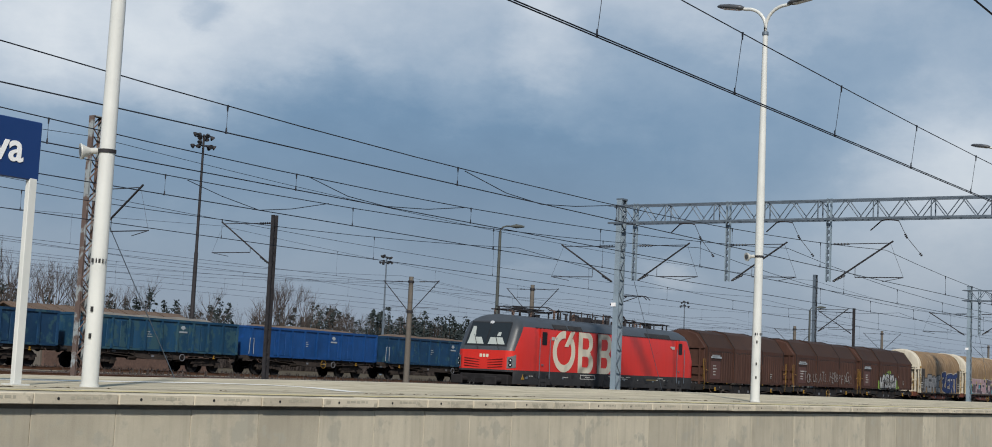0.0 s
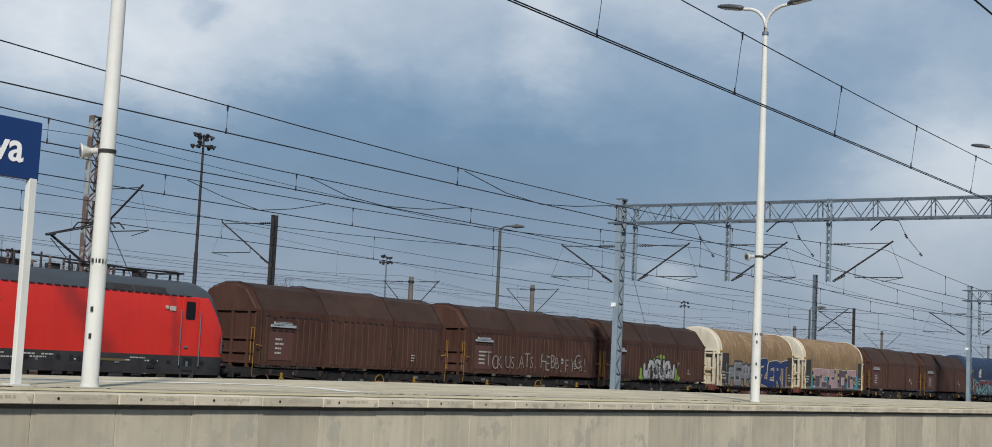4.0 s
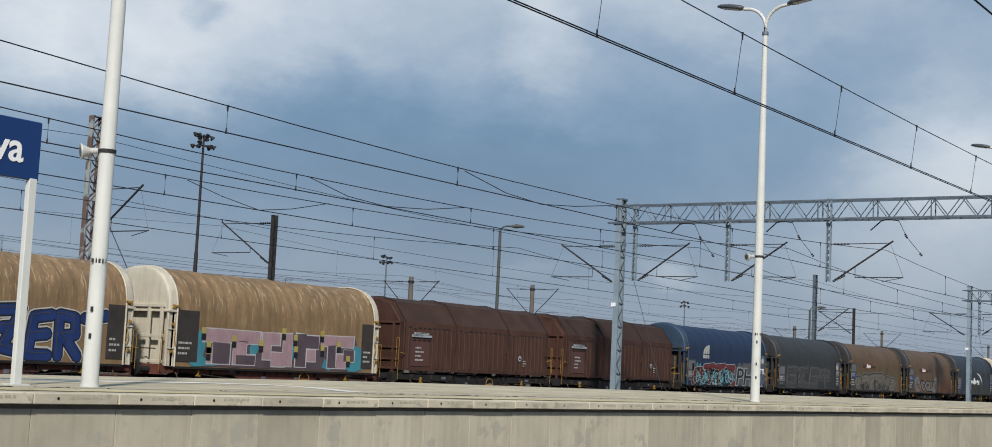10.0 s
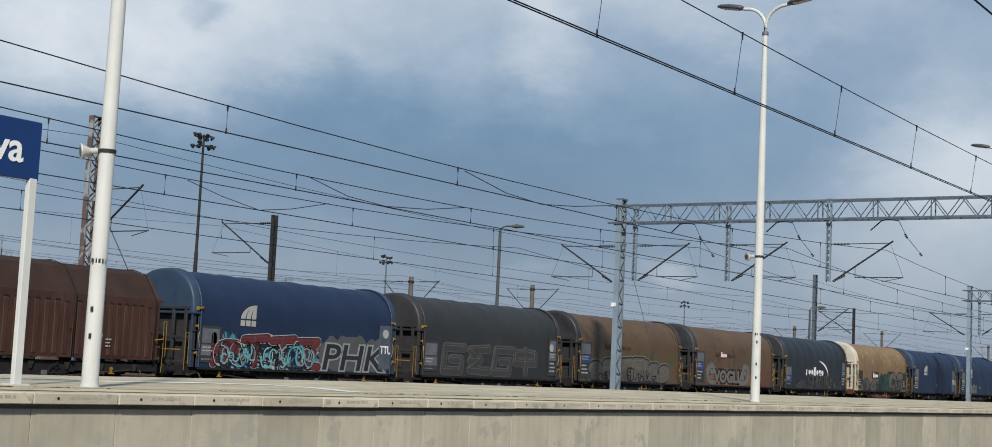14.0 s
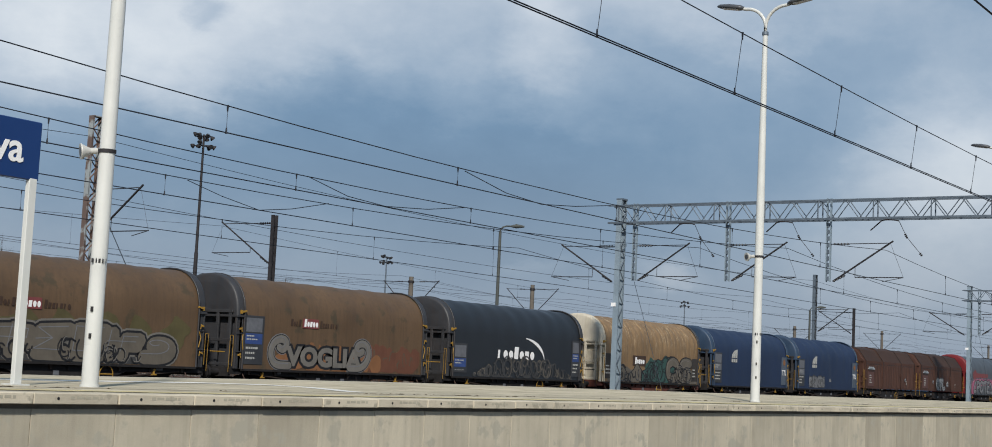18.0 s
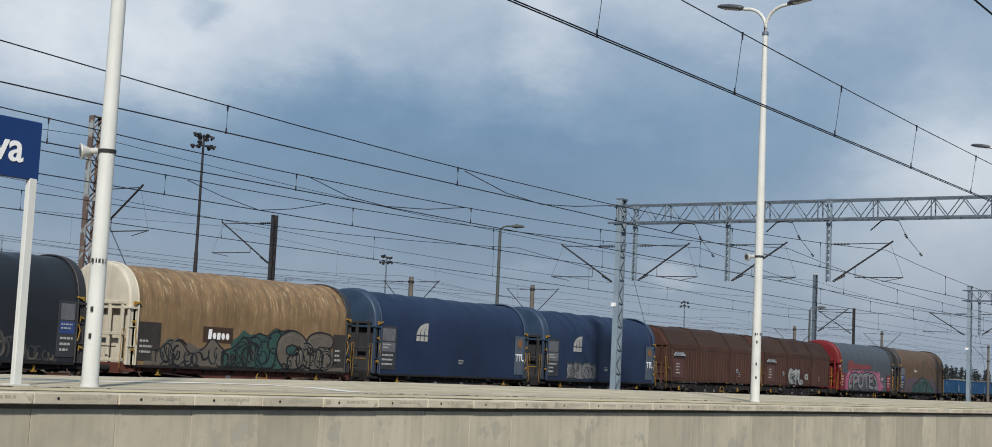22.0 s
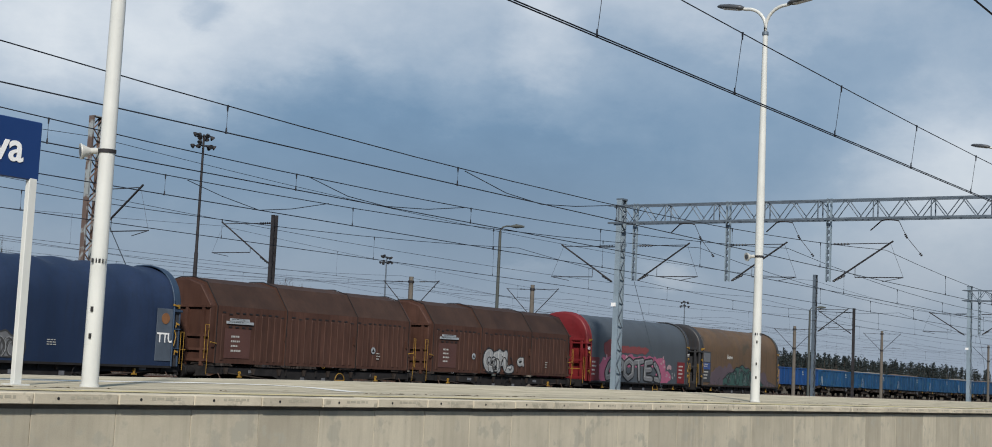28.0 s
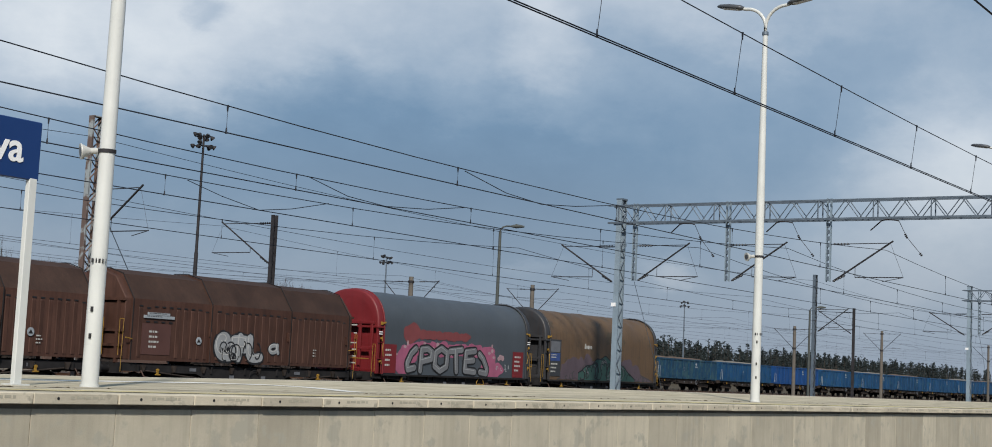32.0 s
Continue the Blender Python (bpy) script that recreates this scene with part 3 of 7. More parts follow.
# ---- overhead line: masts, gantries and wires ----
def plate_mast(x, y, z0, z1, wx, wy, n):
    """Two flanged plates facing along the line, laced together on the other faces."""
    me, lace = Mesh(), Mesh()
    for s in (-1, 1):
        me.box(x + s * wx / 2 - 0.012, x + s * wx / 2 + 0.012, y - wy / 2, y + wy / 2, z0, z1)
        for q in (-1, 1):
            a, b = sorted((x + s * wx / 2, x + s * (wx / 2 - 0.06)))
            c, d = sorted((y + q * wy / 2, y + q * (wy / 2 - 0.012)))
            me.box(a, b, c, d, z0, z1)
    for i in range(n):
        za, zb = z0 + (z1 - z0) * i / n, z0 + (z1 - z0) * (i + 1) / n
        f = 1 if i % 2 else -1
        for q in (-1, 1):
            lace.tube((x + f * (wx / 2 - 0.02), y + q * wy / 2, za), (x - f * (wx / 2 - 0.02), y + q * wy / 2, zb), 0.026, 0.026, 4)
    return me, lace


def insulator(me, a, b, n=5):
    a, b = Vector(a), Vector(b)
    for i in range(n):
        p = a.lerp(b, (i + 0.5) / n)
        d = (b - a).normalized()
        me.tube(p - d * 0.02, p + d * 0.02, 0.055, 0.03, 8)


def cantilever(t, y0, z_low, z_top, reach, arm_z, sx=0.0):
    """A bracket at the post's face y0 that reaches towards +y or -y."""
    s = 1 if reach > 0 else -1
    tip = (sx, y0 + reach * 0.86, z_top + 0.02)
    a = part("bracket_tube", Mesh().tube((sx, y0 + s * 0.1, z_low), (sx, y0 + reach * 0.9, z_top + 0.1), 0.035, 0.035, 8), DARK_STEEL, t)
    me = Mesh()
    me.tube((sx, y0, z_top), tip, 0.018, 0.018, 6)
    part("top_tie", me, DARK_STEEL, t)
    for a, b, n in (((sx, y0 + s * 0.1, z_top), (sx, y0 + s * 0.75, z_top), 5), ((sx, y0 + s * 0.12, z_low), (sx, y0 + s * 0.6, z_low + (z_top - z_low) * 0.16), 4)):
        me = Mesh().tube(a, b, 0.026, 0.026, 6)
        insulator(me, a, b, n)
        part("insulator", me, CERAMIC, t)
    k = 0.36
    ya = y0 + reach * k
    me = Mesh().tube((sx, ya, arm_z), (sx, y0 + reach * 1.05, arm_z), 0.02, 0.02, 6)
    me.tube((sx, ya, arm_z), (sx, ya, z_low + (z_top - z_low) * (k + 0.06)), 0.012, 0.012, 5)
    me.tube((sx, y0 + reach * 1.05, arm_z), (sx, y0 + reach * 0.75, arm_z - 0.16), 0.013, 0.013, 5)
    me.tube((sx, y0 + reach * 1.05, arm_z), tip, 0.006, 0.006, 4)
    part("registration_arm", me, DARK_STEEL, t)


def build_gantry(x, y_mast, y_end, z_low, z_top, drops, base, z_foot):
    t = thing("overhead_gantry", pose(x, 0, 0), "galvanised lattice gantry spanning the tracks with hanging posts", "gantry", "line gantries")
    for ym in (y_mast, y_end):
        me, lace = plate_mast(0, ym, z_foot, z_top + 0.25, 0.44, 0.25, 18)
        m = part("mast", me, GALV_PALE, t, "pale grey mast of two plates")
        part("mast_lacing", lace, GALV, m)
    me = Mesh().box(-0.21, 0.21, y_mast - 0.16, y_mast + 0.16, z_top + 0.25, z_top + 0.32)
    part("mast_cap", me, GALV, t)
    for z, r in ((z_low, 0.04), (z_top, 0.03)):
        for sx in (-0.26, 0.26):
            part("beam_chord", Mesh().box(sx - r, sx + r, y_end, y_mast + 0.5, z - r, z + r), GALV, t)
    me = Mesh()
    n = int((y_mast - y_end) / 0.55)
    for i in range(n):
        ya, yb = y_mast - (y_mast - y_end) * i / n, y_mast - (y_mast - y_end) * (i + 1) / n
        for sx in (-0.26, 0.26):
            a, b = (z_low, z_top) if i % 2 else (z_top, z_low)
            me.tube((sx, ya, a), (sx, yb, b), 0.02, 0.02, 4)
        if i % 4 == 0:
            me.tube((-0.26, ya, z_top), (0.26, ya, z_top), 0.02, 0.02, 4)
            me.tube((-0.26, ya, z_low), (0.26, yb, z_low), 0.02, 0.02, 4)
            me.tube((0.26, ya, z_low), (0.26, ya, z_top), 0.028, 0.028, 4)
            me.tube((-0.26, ya, z_low), (-0.26, ya, z_top), 0.028, 0.028, 4)
    part("beam_lacing", me, GALV, t)
    part("plate", Mesh().box(-0.27, -0.255, y_mast - 0.02, y_mast + 0.2, 4.4, 4.56), SIGN_WHITE, t, "small white plate")
    for yd in drops:
        me = Mesh()
        for s in (-1, 1):
            me.box(-0.07, 0.07, yd + s * 0.075 - 0.02, yd + s * 0.075 + 0.02, z_low - 2.45, z_top + 0.1)
        post = part("hanging_post", me, GALV_PALE, t, "pale grey hanging post of two channels")
        for i in range(10):
            zz = z_low - 2.4 + i * 0.262
            part("batten", Mesh().box(-0.06, 0.06, yd - 0.055, yd + 0.055, zz, zz + 0.16), GALV, post)
        cantilever(t, yd - 0.1, z_low - 2.43, z_low - 0.97, -2.75, z_low - 2.27)
        me = Mesh()
        me.path([(0, yd - 1.67, z_low - 0.45), (0, yd - 2.1, z_low - 0.08), (0, yd - 2.3, z_low - 0.04), (0, yd - 2.6, z_low - 0.06), (0, yd - 2.78, z_low - 0.1)], 0.026, 6)
        me.path([(0, yd - 2.78, z_low - 0.1), (0, yd - 3.1, z_low - 0.73), (0, yd - 3.7, z_low - 1.45)], 0.012, 5)
        insulator(me, (0, yd - 3.02, z_low - 0.6), (0, yd - 3.12, z_low - 0.78), 3)
        insulator(me, (0, yd - 3.6, z_low - 1.34), (0, yd - 3.7, z_low - 1.46), 2)
        part("feeder_hanger", me, DARK_STEEL, t)
    cantilever(t, y_mast + 0.25, z_low - 2.5, z_low - 0.98, 3.0, z_low - 2.3)
    me = Mesh()
    for i in range(3):
        me.tube((0.0, y_mast - 0.3, z_low - 1.0 + 0.05 * i), (-0.1, y_mast + 0.9, z_low - 1.05 + 0.05 * i), 0.012, 0.012, 5)
    me.tube((0.0, y_mast - 0.7, z_low - 2.4), (3.35, y_mast - 0.7, 0.35), 0.011, 0.011, 5)
    part("guy_wire", me, GALV, t)


def build_lattice_mast(x, y, h, w, material, reach, label, foot):
    t = thing("catenary_mast", pose(x, y, 0), label, "mast", "line masts")
    me, lace = plate_mast(0, 0, foot, h, w, w * 0.5, int((h - foot) / 0.42))
    me.box(-w / 2, w / 2, -w * 0.3, w * 0.3, h, h + 0.03)
    m = part("mast", me, material, t)
    part("mast_lacing", lace, DARK_STEEL if material is not GALV_RUST else RUST_STEEL, m)
    part("footing", Mesh().box(-0.4, 0.4, -0.4, 0.4, foot - 0.5, foot + 0.1), OLD_CONCRETE, t)
    for r in reach:
        cantilever(t, 0.15 if r > 0 else -0.15, h * 0.565, h * 0.735, r, h * 0.585)


def build_channel_mast(x, y, h, reach, foot, colour, label):
    """Two steel channels with battens."""
    t = thing("catenary_mast", pose(x, y, 0), label, "mast", "line masts")
    me = Mesh()
    for s in (-1, 1):
        me.box(s * 0.11 - 0.03, s * 0.11 + 0.03, -0.08, 0.08, foot, h)
    for i in range(int((h - foot) / 0.55)):
        me.slab((0, 0, foot + 0.4 + i * 0.55), (0.25, 0.02, 0.06), pose(0, 0, 0, 0, 35 if i % 2 else -35))
    part("mast", me, colour, t)
    part("footing", Mesh().box(-0.4, 0.4, -0.4, 0.4, foot - 0.5, foot + 0.1), OLD_CONCRETE, t)
    for r in reach:
        cantilever(t, 0.12 if r > 0 else -0.12, h * 0.73, h * 0.955, r * 1.12, h * 0.79)


def build_concrete_pole(x, y, h, reach, foot):
    t = thing("concrete_pole", pose(x, y, 0), "weathered concrete pole with a steel crossarm and struts", "pole", "concrete poles")
    part("pole", Mesh().tube((0, 0, foot - 0.5), (0, 0, h), 0.21, 0.15, 10), OLD_CONCRETE, t)
    part("pole_band", Mesh().tube((0, 0, h - 0.42), (0, 0, h - 0.26), 0.2, 0.2, 10), DARK_STEEL, t)
    part("pole_band", Mesh().tube((0, 0, h - 2.4), (0, 0, h - 2.22), 0.22, 0.22, 10), DARK_STEEL, t)
    for r in reach:
        s = 1 if r > 0 else -1
        me = Mesh()
        me.tube((0, s * 0.1, h - 0.35), (0, r, h - 0.3), 0.02, 0.02, 6)
        me.tube((0, r, h - 0.25), (0, s * 0.12, h - 2.3), 0.028, 0.028, 6)
        me.tube((0, r * 0.25, h - 2.0), (0, r * 1.0, h - 2.05), 0.018, 0.018, 6)
        part("strut", me, DARK_STEEL, t)
        me = Mesh()
        insulator(me, (0, r * 0.3, h - 0.33), (0, r * 0.5, h - 0.32), 4)
        part("insulator", me, CERAMIC, t)


def build_flood_tower(x, y, h, foot, small=False):
    t = thing("floodlight_tower", pose(x, y, 0), "dark steel floodlight tower with a ring of lamps", "light tower", "floodlight towers")
    me = Mesh()
    me.tube((0, 0, foot - 0.5), (0, 0, foot + (h - foot) * 0.5), 0.2, 0.15, 12)
    me.tube((0, 0, foot + (h - foot) * 0.5), (0, 0, h), 0.12, 0.08, 10)
    part("shaft", me, DARK_STEEL if not small else GALV, t)
    r = random.Random(int(x))
    for z, wide in ((h - 0.15, 0.62), (h - 0.85, 0.78)):
        for turn in (20, 110):
            c, q = math.cos(radians(turn)), math.sin(radians(turn))
            part("crossbar", Mesh().tube((-wide * c, -wide * q, z), (wide * c, wide * q, z), 0.045, 0.045, 6), DARK_STEEL, t)
        for i in range(6):
            a = 2 * math.pi * (i + 0.3) / 6 + r.uniform(-0.2, 0.2)
            f = part("floodlight", Mesh().tube((-0.12, 0, 0), (0.06, 0, 0), 0.09, 0.19, 10).tube((0.06, 0, 0), (0.12, 0, 0), 0.2, 0.2, 10), DARK_STEEL, t)
            f.matrix_local = pose(wide * math.cos(a), wide * math.sin(a), z + r.uniform(-0.12, 0.22), 0, r.uniform(20, 50), math.degrees(a) + r.uniform(-25, 25))
            part("lens", Mesh().tube((0.12, 0, 0), (0.128, 0, 0), 0.17, 0.17, 10), LAMP_GREY, f)


def build_road_lamp(x, y, h, turn, foot):
    t = thing("yard_lamp", pose(x, y, 0, 0, 0, turn), "slim grey yard lamp post with a single curved arm", "street lamp", "yard lamps")
    part("pole", Mesh().tube((0, 0, foot - 0.5), (0, 0, h - 0.35), 0.13, 0.09, 10), YARD_GREY, t)
    part("arm", Mesh().path([(0, 0, h - 0.9), (0, 0, h - 0.3), (0.15, 0, h - 0.08), (0.4, 0, h), (0.8, 0, h)], 0.05, 8), YARD_GREY, t)
    me = Mesh()
    me.tube((0.7, 0, h), (1.0, 0, h + 0.02), 0.07, 0.14, 10)
    me.tube((1.0, 0, h + 0.02), (1.5, 0, h + 0.02), 0.14, 0.06, 10)
    part("lamp_head", me, YARD_GREY, t)


def wire(name, pts, r, t):
    part(name, Mesh().path(pts, r, 5), WIRE, t)


def span(x0, z0, x1, z1, sag, n=14):
    return [(x0 + (x1 - x0) * i / n, z0 + (z1 - z0) * i / n - 4 * sag * (i / n) * (1 - i / n)) for i in range(n + 1)]


def build_catenary(y, supports, zc, zm, sag, double=False, r=0.0116, drops=(0.0, 7.3), shift=0.0, jumper=()):
    """A contact wire with its messenger and droppers along x; zc and zm are heights at the supports, drops the first dropper and the step."""
    t = thing("overhead_wires", pose(0, y, 0), "dark overhead contact wire hung from a sagging messenger wire", "wires", "overhead lines", "structure")
    zc = zc if isinstance(zc, tuple) else (zc,) * len(supports)
    zm = zm if isinstance(zm, tuple) else (zm,) * len(supports)
    for k, (a, b) in enumerate(zip(supports, supports[1:])):
        wire("messenger_wire", [(x, shift, z) for x, z in span(a, zm[k], b, zm[k + 1], sag)], r, t)
        for dy in ((-0.03, 0.03) if double else (0,)):
            wire("contact_wire", [(x, dy, z) for x, z in span(a, zc[k], b, zc[k + 1], 0)], r * 1.1, t)
        me = Mesh()
        x = drops[0] + drops[1] * math.ceil((a + 0.8 - drops[0]) / drops[1])
        while x < b - 0.8:
            f = (x - a) / (b - a)
            za = zm[k] + (zm[k + 1] - zm[k]) * f - 4 * sag * f * (1 - f)
            zb = zc[k] + (zc[k + 1] - zc[k]) * f
            me.tube((x, shift, za), (x, 0, zb), r * 0.55, r * 0.55, 4)
            me.tube((x, shift, za + 0.02), (x, shift, za - 0.1), r * 2, r * 1.2, 5)
            me.tube((x, 0, zb + 0.09), (x, 0, zb - 0.02), r * 1.2, r * 2, 5)
            x += drops[1]
        tagged(part("droppers", me, WIRE, t), kind="stuff")
    if jumper:
        wire("jumper_wire", [(x, 0, z) for x, z in jumper], r * 0.9, t)


build_gantry(54.15, 30.1, 2.2, 7.97, 8.71, (29.4, 25.1, 20.8), 0, 0.0)
build_gantry(106.5, 30.1, 2.2, 7.97, 8.71, (29.4, 25.1, 20.8), 0, -0.3)
build_lattice_mast(32.4, 38.3, 9.36, 0.44, GALV_RUST, (-2.6,), "rust-brown lattice mast with a bracket arm and pale steel flange", -0.3)
build_lattice_mast(97.3, 38.3, 9.08, 0.40, GALV, (-2.6,), "grey lattice mast with a bracket arm", -0.3)
build_lattice_mast(163.0, 38.3, 9.0, 0.44, GALV, (-2.6,), "grey lattice mast with a bracket arm", -0.3)
build_channel_mast(46.5, 43.0, 7.72, (3.0,), -0.3, DARK_STEEL, "dark steel channel mast with a bracket arm")
build_channel_mast(118.1, 43.0, 7.9, (3.0,), -0.4, DARK_STEEL, "dark steel channel mast with a bracket arm")
build_channel_mast(190.0, 43.0, 7.8, (3.0,), -0.6, DARK_STEEL, "dark steel channel mast with a bracket arm")
for x, h in ((76.2, 7.27), (91.15, 7.81), (142.0, 7.23), (168.9, 7.95), (215.0, 8.0)):
    build_concrete_pole(x, 58.0, h, (2.3, -2.3), ground_z(x, 58.0))
build_flood_tower(78.1, 80.0, 18.2, ground_z(78, 80))
build_flood_tower(152.0, 120.0, 15.6, ground_z(152, 120), True)
build_flood_tower(241.0, 120.0, 15.1, ground_z(241, 120), True)
build_road_lamp(74.55, 50.0, 10.36, -50, ground_z(75, 50))
build_road_lamp(125.9, 50.0, 8.36, -50, ground_z(126, 50))
SPANS = (-50.5, 1.85, 54.15, 106.5, 158.8)
build_catenary(4.6, SPANS, 6.02, 7.5, 0.9, drops=(17.8, 7.3))
build_catenary(8.95, SPANS, (5.8, 5.70, 5.99, 5.8, 5.8), 7.05, 0.4, True, r=0.009, drops=(15.3, 4.08), shift=-0.1)
build_catenary(18.5, SPANS, (5.57, 5.6, 5.55, 5.57, 5.57), (6.78, 6.82, 6.75, 6.75, 6.75), 0.84, drops=(18.6, 7.2), jumper=((26.06, 5.92), (27.76, 5.64), (29.3, 5.56), (30.91, 5.7), (32.67, 5.93)))
build_catenary(22.5, SPANS, 5.48, (6.7, 6.7, 6.85, 6.85, 6.85), 0.94, drops=(17.88, 7.1), jumper=((25.4, 5.84), (26.86, 5.56), (28.35, 5.49), (30.1, 5.62), (31.75, 5.86)))
build_catenary(26.4, SPANS, 5.43, (6.8, 6.78, 6.9, 6.9, 6.9), 0.94, drops=(24.58, 7.2), jumper=((25.3, 5.88), (26.52, 5.63), (27.93, 5.43), (29.2, 5.61), (30.71, 5.94)))
build_catenary(35.3, SPANS, 5.55, (7.0, 7.15, 6.95, 7.0, 7.0), 0.92, drops=(27.28, 8.3))
build_catenary(46.2, (-25.0, 46.5, 118.1, 190.0, 262.0), 5.7, 7.3, 1.0, drops=(30.0, 8.2), r=0.007)
for y in (55.7, 60.3, 65.9):
    build_catenary(y, (-57.0, 9.0, 76.2, 142.0, 208.0, 275.0), 5.4, 6.9, 1.0, drops=(40.0, 9.0), r=0.007)
for y, z, sag in ((38.4, 8.7, 0.7), (43.0, 7.5, 0.6), (58.0, 7.1, 0.8), (75.0, 8.9, 1.0), (75.0, 8.2, 1.0)):
    t = thing("feeder_wire", pose(0, y, 0), "dark feeder wire strung between masts", "wires", "overhead lines", "structure")
    for a, b in zip((-98, -32.5, 32.4, 97.3, 163, 230), (-32.5, 32.4, 97.3, 163, 230, 300)):
        wire("cable", [(x, 0, zz) for x, zz in span(a, z, b, z, sag)], 0.01, t)


guy = thing("guy_cable", pose(33.6, 38.3, 0), "grey slanting guy cable of a line mast", "cable", "", "structure")
part("cable", Mesh().tube((-0.9, 0, 6.6), (3.75, 0, -0.2), 0.016, 0.016, 6), GALV, guy)


# ---- the train: shared running gear ----
WHEEL, SHARED = 0.46, {}


def bogie(t, x, material=None, wheelbase=1.8):
    material = material or UNDER
    me = Mesh()
    for y in (-1.02, 1.02):
        me.plate([(x - wheelbase / 2 - 0.35, 0.52), (x - wheelbase / 2 + 0.3, 0.42), (x + wheelbase / 2 - 0.3, 0.42), (x + wheelbase / 2 + 0.35, 0.52), (x + wheelbase / 2 + 0.3, 0.68), (x + 0.5, 0.85), (x - 0.5, 0.85), (x - wheelbase / 2 - 0.3, 0.68)], y - 0.06, y + 0.06)
        for s in (-1, 1):
            me.box(x + s * wheelbase / 2 - 0.14, x + s * wheelbase / 2 + 0.14, y - 0.1, y + 0.1, 0.34, 0.62)
            me.tube((x + s * 0.32, y, 0.45), (x + s * 0.32, y, 0.8), 0.09, 0.09, 8)
    me.box(x - 0.2, x + 0.2, -1.0, 1.0, 0.5, 0.8)
    part("bogie", me, material, t)
    if "axle" not in SHARED:
        SHARED["axle"] = Mesh().tube((0, -1.05, 0), (0, 1.05, 0), 0.08, 0.08, 8).data("wheelset", UNDER)
        prof = [(-0.06, 0.07), (-0.06, 0.17), (-0.015, 0.2), (-0.015, 0.36), (-0.065, 0.38), (-0.065, WHEEL - 0.005), (0.06, WHEEL), (0.066, WHEEL + 0.028), (0.09, WHEEL + 0.028), (0.09, 0.38), (0.02, 0.36), (0.02, 0.2), (0.06, 0.17), (0.06, 0.07)]
        rows = [[(q * math.sin(a), y, q * math.cos(a)) for y, q in prof] for a in [2 * math.pi * k / 24 for k in range(25)]]
        SHARED["wheel"] = Mesh().grid(rows, False).data("wheel", UNDER)
    for s in (-1, 1):
        axle = part("wheelset", SHARED["axle"], UNDER, t)
        axle.matrix_local = pose(x + s * wheelbase / 2, 0, WHEEL)
        for y in (-0.75, 0.75):
            part("wheel", SHARED["wheel"], UNDER, axle).matrix_local = pose(0, y, 0, 0, 0, 0 if y < 0 else 180)


def buffers(t, half):
    for s in (-1, 1):
        for y in (-0.875, 0.875):
            me = Mesh().tube((s * (half - 0.62), y, 1.04), (s * (half - 0.2), y, 1.04), 0.11, 0.11, 10)
            me.tube((s * (half - 0.2), y, 1.04), (s * (half - 0.06), y, 1.04), 0.075, 0.075, 10)
            me.tube((s * (half - 0.06), y, 1.04), (s * half, y, 1.04), 0.22, 0.23, 14)
            part("buffer", me, UNDER, t)
        me = Mesh().box(min(s * (half - 0.5), s * (half - 0.02)), max(s * (half - 0.5), s * (half - 0.02)), -0.09, 0.09, 0.92, 1.08)
        part("coupling", me, UNDER, t)


